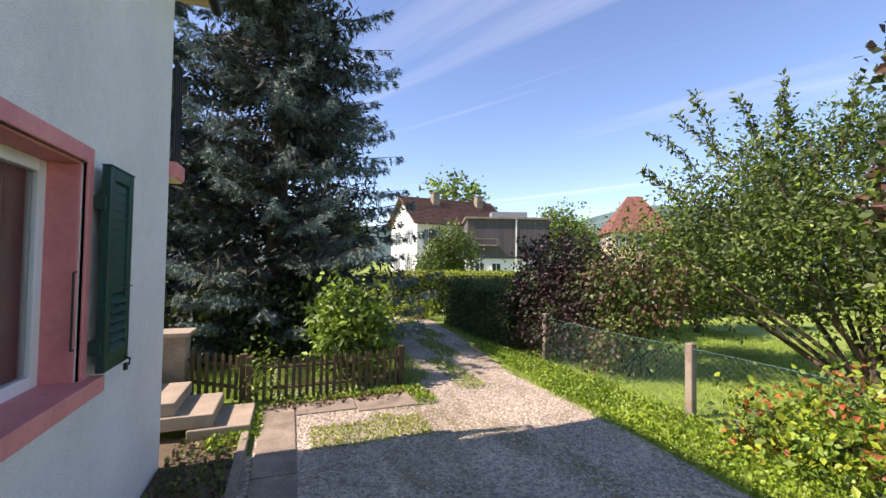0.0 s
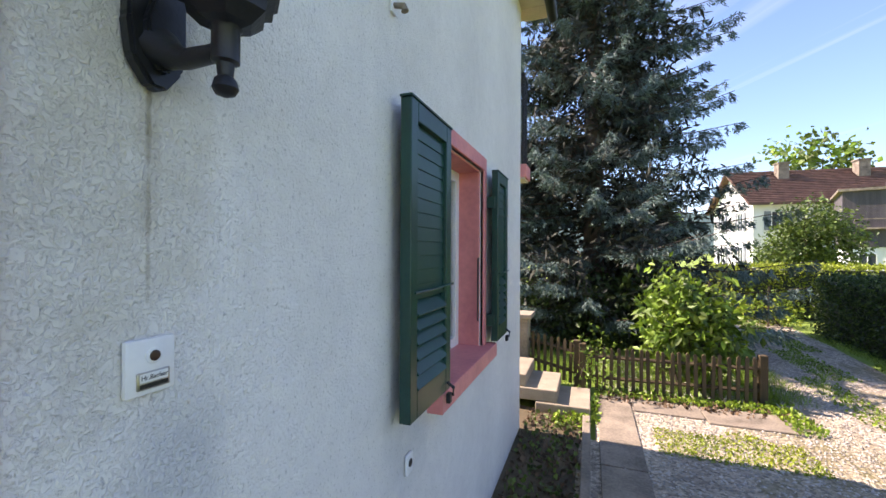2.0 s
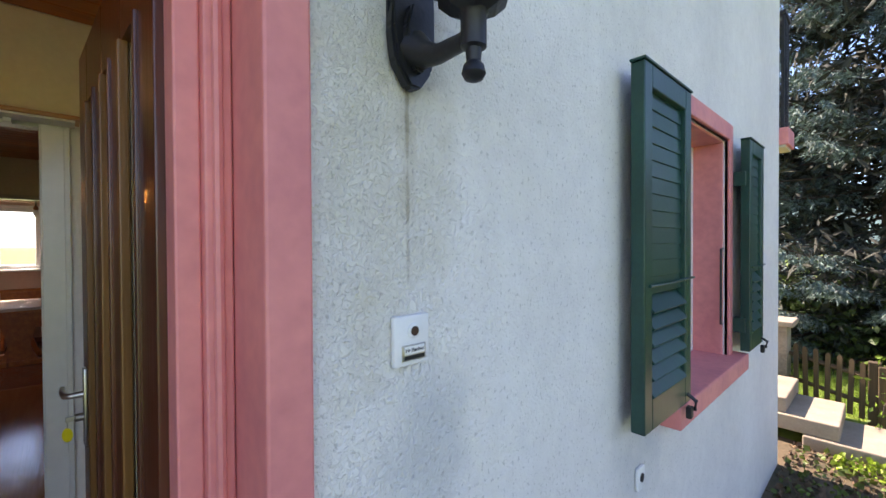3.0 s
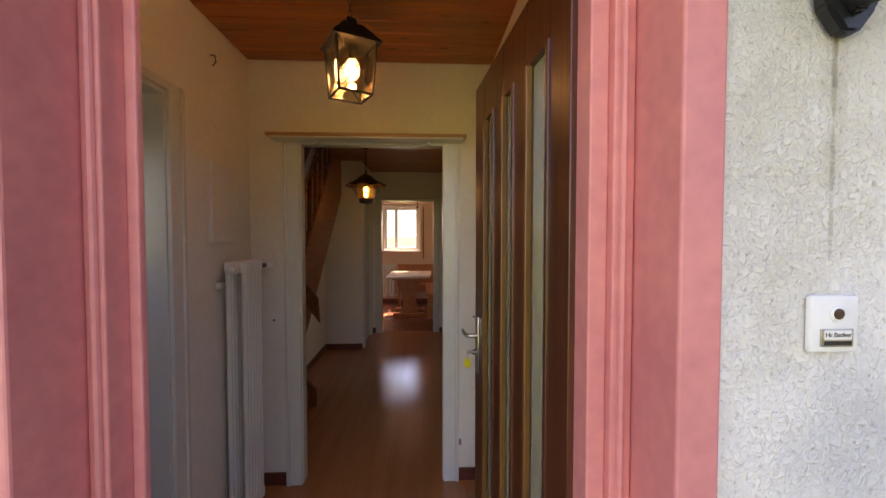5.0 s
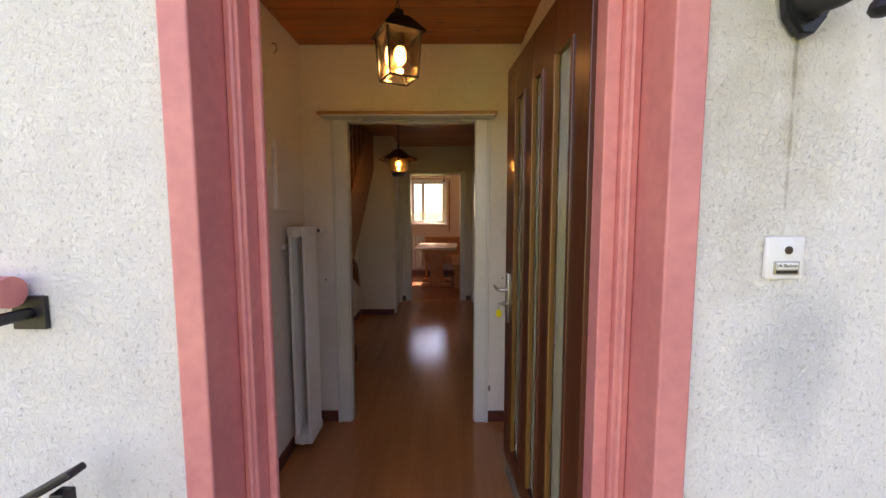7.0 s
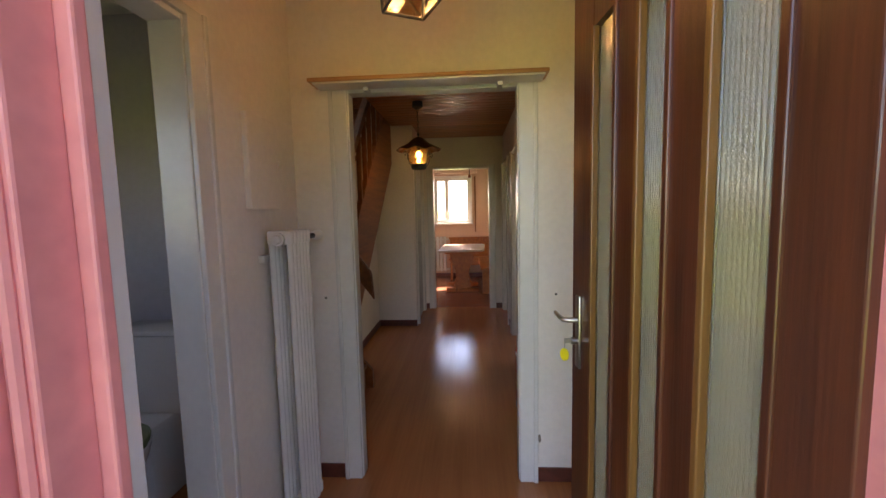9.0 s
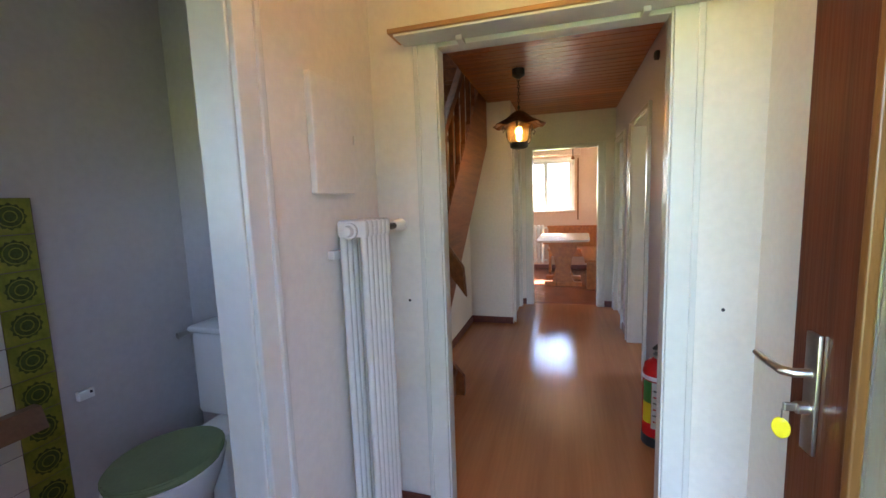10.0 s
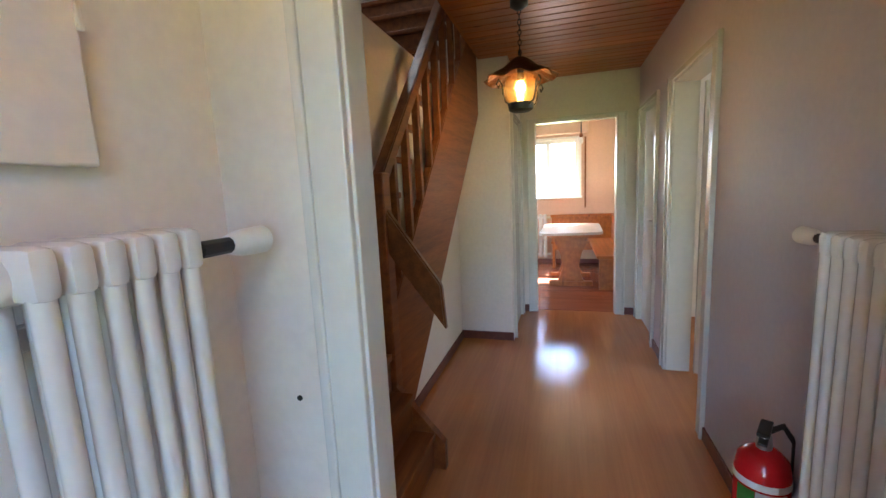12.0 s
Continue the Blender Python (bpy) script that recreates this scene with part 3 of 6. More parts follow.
casing("door_casing_1", "x", -1.765, 1, -0.42, 0.432, 2.0, 0.075)
casing("door_casing_2", "y", -0.69, 1, -1.013, -0.36, 2.02, 0.11, 0.065)
casing("door_casing_3", "x", -5.53, 1, -0.34, 0.47, 2.0, 0.12, 0.06)
casing("door_casing_4", "y", 0.65, -1, -4.24, -3.45, 2.0, 0.15)
casing("door_casing_5", "y", 0.65, -1, -5.40, -4.72, 2.0, 0.15)
casing("door_casing_6", "y", -0.48, 1, -5.40, -4.76, 1.98, 0.07, 0.05)


def lever(parent, p, out, along, z, mat_=STEEL):
    """A door handle on a long plate; out and along are unit directions of the door."""
    o, a = Vector(out), Vector(along)
    b = BM()
    c = Vector(p)
    lo, hi = c - a * 0.019 + Vector((0, 0, z - 0.16)), c + a * 0.019 + o * 0.008 + Vector((0, 0, z + 0.08))
    box(b, lo.x, lo.y, lo.z, hi.x, hi.y, hi.z, 0.002)
    part("handle_plate", b, mat_, parent, "steel back plate", True)
    b = BM()
    q = c + Vector((0, 0, z))
    tube(b, [q, q + o * 0.035, q + o * 0.05 + a * 0.012, q + o * 0.052 + a * 0.06, q + o * 0.048 + a * 0.11], [0.009, 0.009, 0.009, 0.008, 0.007], 10)
    part("door_handle", b, mat_, parent, "steel lever", True)


def flat_door(name, label, m, width, height, handle_out=-1):
    """A plain painted leaf, hinged at its origin and lying along +x."""
    d = thing(name, label, "door")
    b = BM(); box(b, 0, -0.02, 0.008, width, 0.02, height, 0.003)
    part("leaf", b, TRIM, d)
    lever(d, (width - 0.06, 0.02 * handle_out, 0), (0, handle_out, 0), (-1, 0, 0), 1.03)
    d.matrix_world = m
    return d


flat_door("closet_door", "closed ivory painted closet door under the stairs", pose(-5.39, -0.51, 0, 0, 0, 0), 0.62, 1.96, 1)
flat_door("inner_door", "ivory painted inner door standing open into a bright room", pose(-4.20, 0.82, 0, 0, 0, 84), 0.75, 1.97, -1)
flat_door("inner_door", "closed ivory painted inner door", pose(-5.38, 0.70, 0, 0, 0, 0), 0.65, 1.97, -1)

# ---------------- entrance: surround, frame, door ----------------
sur = thing("entrance_surround", "salmon pink painted stone surround of the front door", "door frame")
for nm, a in (("jamb", (-0.14, -0.362, 0.06, 0.022, -0.298, 2.27)), ("jamb", (-0.14, 0.694, 0.06, 0.022, 0.764, 2.27)), ("lintel", (-0.14, -0.297, 2.15, 0.022, 0.693, 2.27))):
    bm = BM(); box(bm, *a, 0.005)
    part(nm, bm, PINK, sur)
fr = thing("entrance_door_frame", "salmon pink wooden door frame with a rebate", "door frame")
for y0, y1, y2, xb, xf in ((-0.297, -0.262, -0.239, -0.192, -0.172), (0.693, 0.652, 0.615, -0.22, -0.135)):
    bm = BM(); box(bm, xb, y0, 0.13, -0.115, y1, 2.149, 0.004); part("stile", bm, PINK, fr)
    bm = BM(); box(bm, xb, y1, 0.13, xf, y2, 2.149, 0.004); part("rebate", bm, PINK, fr)
    bm = BM(); tube(bm, [(-0.112, (y1 * 0.55 + y0 * 0.45), 0.13), (-0.112, (y1 * 0.55 + y0 * 0.45), 2.14)], 0.008, 8); part("bead", bm, PINK, fr, "", True)
bm = BM(); box(bm, -0.22, -0.238, 2.10, -0.115, 0.614, 2.149, 0.004); part("head", bm, PINK, fr)
bm = BM(); box(bm, -0.305, -0.345, 0.0, -0.194, -0.322, 2.15, 0.003); part("inner_lining", bm, TRIM, fr, "white painted inner lining")
bm = BM(); box(bm, -0.305, 0.715, 0.0, -0.222, 0.735, 2.15, 0.003); part("inner_lining", bm, TRIM, fr)
bm = BM(); box(bm, -0.24, 0.6, 0.14, -0.2202, 0.66, 2.12, 0.003); part("hinge_strip", bm, EDGEWOOD, fr, "orange varnished strip")

fd = thing("front_door", "dark mahogany front door with three ribbed glass strips, standing open", "door")
L, T, Z0, Z1 = 0.96, 0.048, 0.16, 2.09
slots = ((0.112, 0.275), (0.387, 0.52), (0.63, 0.79))
S0, S1 = 0.27, 1.915
ed = [0.0, *(v for s in slots for v in s), L]
for k in range(0, len(ed), 2):
    bm = BM(); box(bm, ed[k], 0, Z0, ed[k + 1], T, Z1, 0.003); part("stile", bm, DOORWOOD, fd)
for s in slots:
    bm = BM(); box(bm, s[0] + 0.0005, 0.001, S1, s[1] - 0.0005, T - 0.001, Z1 - 0.001); part("rail", bm, DOORWOOD, fd)
    bm = BM(); box(bm, s[0] + 0.0005, 0.001, Z0, s[1] - 0.0005, T - 0.001, S0); part("rail", bm, DOORWOOD, fd)
    # ribbed pane
    bm = BM()
    n = 14
    w = (s[1] - s[0]) / n
    prof = []
    for i in range(n * 4 + 1):
        prof.append((s[0] + w * i / 4, 0.019 - 0.005 * abs(math.sin(math.pi * i / 4))))
    prism(bm, prof + [(s[1], 0.026), (s[0], 0.026)], "z", S0, S1)
    g = part("ribbed_pane", bm, RIBBED, fd, "ribbed translucent glass strip")
    for u in s:
        sg = 1 if u == s[0] else -1
        # only the bead on the light-catching side gets the brighter colour
        bm = BM(); box(bm, u - 0.004 * sg, -0.007, S0, u + 0.014 * sg, 0.012, S1, 0.003); part("glazing_bead", bm, LITBEAD if sg < 0 else DOORWOOD, fd)
bm = BM(); box(bm, L - 0.002, 0.003, Z0, L + 0.003, T - 0.003, Z1); part("edge_strip", bm, EDGEWOOD, fd, "orange varnished door edge")
bm = BM(); box(bm, 0.01, 0.006, Z0 - 0.10, L - 0.02, 0.036, Z0 + 0.02, 0.003); part("weather_bar", bm, CONCRETE, fd, "grey weather bar")
lever(fd, (L - 0.072, -0.0005, 0), (0, -1, 0), (1, 0, 0), 1.035)
bm = BM(); lathe(bm, [(0.012, 0), (0.012, 0.02), (0.006, 0.022)], sides=12)
bmesh.ops.transform(bm, matrix=Matrix.Translation((L - 0.072, -0.008, 0.965)) @ Matrix.Rotation(radians(90), 4, "X"), verts=bm.verts)
part("lock_cylinder", bm, STEEL, fd, "", True)
bm = BM(); box(bm, L - 0.077, -0.05, 0.958, L - 0.068, -0.028, 0.974, 0.002); part("key", bm, STEEL, fd)
fd.matrix_world = pose(-0.20, 0.60, 0, 0, 0, 180 - (-4.2)) @ Matrix.Diagonal((1, -1, 1, 1))

tag = thing("key_tag", "yellow round plastic key tag hanging from the lock", "key tag")
bm = BM(); lathe(bm, [(0.008, -0.002), (0.02, -0.002), (0.022, 0), (0.02, 0.002), (0.008, 0.002)], sides=20)
bmesh.ops.transform(bm, matrix=Matrix.Rotation(radians(90), 4, "X") @ Matrix.Diagonal((0.9, 1.25, 1, 1)), verts=bm.verts)
part("disc", bm, YELLOW, tag, "", True)
bm = BM(); tube(bm, [(0, 0, 0.026), (0, 0, 0.05)], 0.002, 6); part("ring", bm, STEEL, tag)
tag.matrix_basis = pose(-1.093, 0.489, 0.915, 0, 0, 55) @ Matrix.Diagonal((0.8, 0.8, 0.8, 1))


def text_mesh(body, size, material, m, parent, name="lettering"):
    cu = bpy.data.curves.new(name, "FONT")
    cu.body, cu.size, cu.align_x, cu.align_y, cu.extrude = body, size, "CENTER", "CENTER", 0.0003
    tmp = bpy.data.objects.new("tmp", cu)
    scene.collection.objects.link(tmp)
    me = bpy.data.meshes.new_from_object(tmp.evaluated_get(bpy.context.evaluated_depsgraph_get()))
    bpy.data.objects.remove(tmp); bpy.data.curves.remove(cu)
    me.materials.clear(); me.materials.append(material)
    ob = new(name, me)
    ob.parent, ob.matrix_basis = parent, m
    return ob


FACE = Matrix(((0, 0, 1, 0), (1, 0, 0, 0), (0, 1, 0, 0), (0, 0, 0, 1)))     # flat work turned to face +x

bell = thing("doorbell", "white plastic doorbell plate with brown button and name card", "doorbell", loc=(0.0, 0.957, 1.318))
bm = BM(); box(bm, 0.001, -0.041, -0.046, 0.013, 0.041, 0.046, 0.005); part("plate", bm, PLASTIC, bell, "", True)
bm = BM(); lathe(bm, [(0.0135, 0), (0.0135, 0.003), (0.0115, 0.0045), (0.009, 0.0045)], sides=24)
bmesh.ops.transform(bm, matrix=Matrix.Translation((0.012, 0.003, 0.017)) @ FACE, verts=bm.verts)
part("button_collar", bm, PLASTIC, bell, "cream collar", True)
bm = BM(); lathe(bm, [(0.0088, 0), (0.0088, 0.0052), (0.007, 0.006)], sides=20)
bmesh.ops.transform(bm, matrix=Matrix.Translation((0.012, 0.003, 0.017)) @ FACE, verts=bm.verts)
part("button", bm, mat("brown_bell_button", (0.07, 0.035, 0.025), 0.3), bell, "dark brown push button", True)
bm = BM(); box(bm, 0.012, -0.025, -0.036, 0.0165, 0.029, -0.007, 0.002); part("card_holder", bm, STEEL, bell, "clear framed card holder", True)
bm = BM(); box(bm, 0.0164, -0.021, -0.024, 0.0172, 0.025, -0.0095); part("name_card", bm, PLASTIC, bell)
text_mesh("Hr.Bacher", 0.0105, BLACK, Matrix.Translation((0.0176, 0.002, -0.0165)) @ FACE, bell)
bm = BM(); box(bm, 0.0164, -0.021, -0.033, 0.0170, 0.025, -0.0265); part("card_bar", bm, BLACK, bell)

sock = thing("outdoor_switch", "small white outdoor switch with black key slot", "switch", loc=(0.0, 1.99, 0.655))
bm = BM(); box(bm, 0.001, -0.032, -0.042, 0.014, 0.032, 0.042, 0.007); part("plate", bm, PLASTIC, sock, "", True)
bm = BM(); lathe(bm, [(0.016, 0), (0.016, 0.003), (0.01, 0.004)], sides=18)
bmesh.ops.transform(bm, matrix=Matrix.Translation((0.013, 0, 0.004)) @ FACE, verts=bm.verts)
part("key_slot", bm, BLACK, sock, "", True)

# wall lantern outside
wl_ = thing("wall_lantern", "black cast-metal outdoor wall lantern beside the front door", "wall lamp", loc=(0.0, 0.955, 1.77))
bm = BM()
prism(bm, [(-0.012, 0.0), (0.012, 0.0), (0.042, 0.04), (0.05, 0.10), (0.038, 0.15), (0.045, 0.22), (0.02, 0.30), (-0.02, 0.30), (-0.045, 0.22), (-0.038, 0.15), (-0.05, 0.10), (-0.042, 0.04)], "x", 0.002, 0.03)
bmesh.ops.bevel(bm, geom=bm.edges[:], offset=0.006, segments=2, affect="EDGES")
part("wall_plate", bm, IRON, wl_)
bm = BM()
prism(bm, [(-0.008, 0.025), (0.008, 0.025), (0.028, 0.06), (0.030, 0.1), (0.018, 0.14), (-0.018, 0.14), (-0.030, 0.1), (-0.028, 0.06)], "x", 0.028, 0.045)
bmesh.ops.bevel(bm, geom=bm.edges[:], offset=0.004, segments=2, affect="EDGES")
part("boss", bm, IRON, wl_)
bm = BM(); tube(bm, [(0.03, 0, 0.065), (0.06, 0, 0.05), (0.09, 0, 0.04), (0.14, 0, 0.04), (0.165, 0, 0.042)], [0.035, 0.022, 0.016, 0.014, 0.014], 12); part("arm", bm, IRON, wl_, "", True)
bm = BM(); lathe(bm, [(0.004, 0.005), (0.014, 0.009), (0.019, 0.018), (0.016, 0.03), (0.011, 0.036), (0.013, 0.055), (0.02, 0.058), (0.02, 0.105), (0.024, 0.11)], (0.17, 0, -0.035), 16); part("finial", bm, IRON, wl_, "", True)
bm = BM(); lathe(bm, [(0.022, 0.108), (0.04, 0.115), (0.062, 0.135), (0.064, 0.15), (0.078, 0.155), (0.08, 0.17), (0.088, 0.175), (0.088, 0.185)], (0.17, 0, -0.035), 6, 0.3); part("cup", bm, IRON, wl_)
for k in range(6):
    a = 0.3 + math.pi * k / 3
    bm = BM(); tube(bm, [(0.17 + 0.078 * math.cos(a), 0.078 * math.sin(a), 0.145), (0.17 + 0.095 * math.cos(a), 0.095 * math.sin(a), 0.325)], 0.006, 6); part("cage_bar", bm, IRON, wl_)
bm = BM(); lathe(bm, [(0.074, 0.186), (0.09, 0.358)], (0.17, 0, -0.035), 6, 0.3); part("lantern_glass", bm, LANTERNGLASS, wl_)
bm = BM(); lathe(bm, [(0.11, 0.36), (0.1, 0.38), (0.05, 0.44), (0.02, 0.45), (0.012, 0.48), (0.004, 0.49)], (0.17, 0, -0.035), 6, 0.3); part("cap", bm, IRON, wl_)

# iron handrail of the outdoor steps and its pink ball end
hr = thing("step_handrail", "black iron handrail of the entrance steps fixed to the wall", "handrail")
bm = BM(); box(bm, 0.0, -0.73, 1.16, 0.012, -0.655, 1.235, 0.003); part("wall_plate", bm, IRON, hr)
bm = BM(); tube(bm, [(0.01, -0.69, 1.197), (0.09, -0.70, 1.195), (0.12, -0.75, 1.195)], 0.013, 10); part("bracket", bm, IRON, hr, "", True)
bm = BM(); tube(bm, [(0.045, -0.688, 1.25), (0.045, -1.6, 1.25)], 0.034, 14); part("grip", bm, PINK, hr, "pink plastic-covered grip", True)
bm = BM(); box(bm, -0.02, -0.02, -0.008, 0.02, 0.97, 0.008, 0.004); bmesh.ops.transform(bm, matrix=pose(0.12, -1.35, 0.42, 30, 0, 0), verts=bm.verts)
part("flat_rail", bm, IRON, hr)
bm = BM(); box(bm, 0.105, -0.56, 0.1, 0.135, -0.53, 0.86, 0.003); part("post", bm, IRON, hr)
bm = BM(); box(bm, 0.105, -1.32, -0.1, 0.135, -1.29, 0.43, 0.003); part("post", bm, IRON, hr)

# ---------------- facade window and shutters ----------------
win = thing("window_1", "white framed window with a pink surround and sill, curtain behind", "window")
win["kind"] = "structure"
for nm, a in (("surround", (-0.02, WY0 - 0.10, WZ0, 0.012, WY0, WZ1 + 0.09)), ("surround", (-0.02, WY1, WZ0, 0.012, WY1 + 0.065, WZ1 + 0.09)),
              ("lintel", (-0.02, WY0, WZ1, 0.014, WY1, WZ1 + 0.09)), ("reveal", (-0.19, WY1 - 0.012, WZ0, -0.02, WY1 + 0.005, WZ1)), ("reveal", (-0.19, WY0 - 0.005, WZ0, -0.02, WY0 + 0.012, WZ1)),
              ("reveal", (-0.19, WY0 + 0.012, WZ1 - 0.012, -0.02, WY1 - 0.012, WZ1 + 0.005)), ("window_sill", (-0.19, WY0 - 0.10, WZ0 - 0.085, 0.075, WY1 + 0.13, WZ0 + 0.006))):
    bm = BM(); box(bm, *a, 0.006); part(nm, bm, PINK, win)
fy0, fy1 = WY0 + 0.012, WY1 - 0.012
for a in ((fy0, WZ0, fy0 + 0.07, WZ1 - 0.012), (fy1 - 0.07, WZ0, fy1, WZ1 - 0.012), (fy0 + 0.07, WZ0, fy1 - 0.07, WZ0 + 0.07), (fy0 + 0.07, WZ1 - 0.08, fy1 - 0.07, WZ1 - 0.012)):
    bm = BM(); box(bm, -0.215, a[0], a[1], -0.165, a[2], a[3], 0.005); part("window_frame", bm, PLASTIC, win)
bm = BM(); box(bm, -0.215, (fy0 + fy1) / 2 - 0.045, WZ0 + 0.07, -0.165, (fy0 + fy1) / 2 + 0.045, WZ1 - 0.08, 0.005); part("window_frame", bm, PLASTIC, win)
bm = BM(); box(bm, -0.195, fy0 + 0.07, WZ0 + 0.07, -0.190, fy1 - 0.07, WZ1 - 0.08)
part("pane", bm, CLEAR, win)
cur = thing("curtain", "pale drawn curtain behind the window", "curtain")
bm = BM()
prof = [(-0.275 - 0.018 * math.sin(k * 1.1), fy0 - 0.05 + k * 0.0125) for k in range(82)]
lo = [bm.verts.new((x, y, 0.80)) for x, y in prof]; hi = [bm.verts.new((x, y, 2.12)) for x, y in prof]
for k in range(81):
    bm.faces.new((lo[k], lo[k + 1], hi[k + 1], hi[k]))
bmesh.ops.solidify(bm, geom=bm.faces[:], thickness=0.004)
part("cloth", bm, CURTAIN, cur, "", True)
bm = BM(); tube(bm, [(-0.02, WY1 - 0.02, 1.04), (-0.02, WY1 - 0.045, 1.04), (-0.02, WY1 - 0.045, 1.46), (-0.02, WY1 - 0.015, 1.46)], 0.006, 8); part("stay_hook", bm, IRON, win, "dark iron shutter stay", True)


def shutter(y0, y1, hook_y, hinge):
    s = thing("window_shutter", "dark green louvred wooden shutter folded open against the wall", "shutter", "window shutters")
    z0, z1, x0, x1 = 0.885, 2.065, 0.045, 0.09
    st = 0.062
    for nm, a in (("stile", (y0, z0, y0 + st, z1)), ("stile", (y1 - st, z0, y1, z1)), ("rail", (y0 + st, z0, y1 - st, z0 + 0.11)), ("rail", (y0 + st, z1 - 0.075, y1 - st, z1))):
        b = BM(); box(b, x0, a[0], a[1], x1, a[2], a[3], 0.004); part(nm, b, GREEN, s)
    b = BM(); box(b, x0, y0 - 0.01, z1, x1 + 0.006, y1, z1 + 0.008, 0.002); part("drip_cap", b, GREEN, s)
    lo, hi = z0 + 0.11, z1 - 0.075
    n = 18
    for k in range(n):
        zc = lo + (hi - lo) * (k + 0.5) / n
        hw = 0.0295 if zc > 1.30 else 0.042
        b = BM(); box(b, -0.005, y0 + st, -hw, 0.005, y1 - st, hw, 0.002)
        bmesh.ops.transform(b, matrix=pose((x0 + x1) / 2, 0, zc, 0, -5 if zc > 1.30 else -38, 0), verts=b.verts)
        part("louvre", b, GREEN, s)
    b = BM(); tube(b, [(x1 + 0.004, y0 + 0.03, 1.355), (x1 + 0.01, y0 + 0.2, 1.355), (x1 + 0.004, y1 + 0.015, 1.36)], 0.005, 8); part("louvre_bar", b, GREEN, s, "thin tilting bar")
    b = BM(); box(b, x1 - 0.002, hook_y - 0.015, 0.83, x1 + 0.018, hook_y + 0.015, 0.875, 0.004); tube(b, [(x1, hook_y, 0.92), (x1 + 0.03, hook_y, 0.90), (x1 + 0.02, hook_y + 0.02, 0.86)], 0.007, 8)
    part("catch", b, IRON, s, "black iron catch")
    for z in (1.03, 1.85):
        b = BM(); box(b, 0.012, hinge - 0.03, z - 0.04, x1 - 0.02, hinge + 0.03, z + 0.04, 0.003); part("hinge", b, GREEN, s)


shutter(1.818, 2.262, 2.22, 2.25)
shutter(3.27, 3.63, 3.57, 3.29)

# balcony on the gable side
BX, BY = 0.06, 5.10
bal = thing("balcony", "pink edged balcony slab with dark iron railing", "balcony")
bm = BM(); box(bm, -2.6, 4.791, 2.29, BX, BY, 2.43, 0.006); part("slab", bm, PINK, bal)
bm = BM(); box(bm, -2.58, 4.80, 2.27, BX - 0.02, BY - 0.02, 2.2895); part("soffit", bm, EAVEWOOD, bal, "cream soffit")
for k in range(27):
    bm = BM(); x = BX - 0.07 - k * 0.1; box(bm, x - 0.012, BY - 0.07, 2.431, x + 0.012, BY - 0.05, 3.35); part("railing_bar", bm, IRON, bal)
for k in range(4):
    bm = BM(); y = 4.82 + k * 0.07; box(bm, BX - 0.05, y - 0.012, 2.431, BX - 0.03, y + 0.012, 3.35); part("railing_bar", bm, IRON, bal)
bm = BM(); box(bm, -2.6, BY - 0.08, 3.35, BX - 0.02, BY - 0.04, 3.39, 0.004); box(bm, BX - 0.06, 4.80, 3.351, BX - 0.02, BY - 0.08, 3.389, 0.004); part("top_rail", bm, IRON, bal)

br_ = thing("wall_bracket", "small white bracket high on the facade", "bracket", loc=(0.0, 1.83, 2.41))
bm = BM(); box(bm, 0.001, -0.02, -0.03, 0.012, 0.02, 0.06, 0.003); part("plate", bm, PLASTIC, br_)
bm = BM(); tube(bm, [(0.01, 0, 0.0), (0.05, 0, -0.01), (0.055, 0, -0.03)], [0.01, 0.012, 0.014], 10); part("knob", bm, CONCRETE, br_, "grey knob", True)

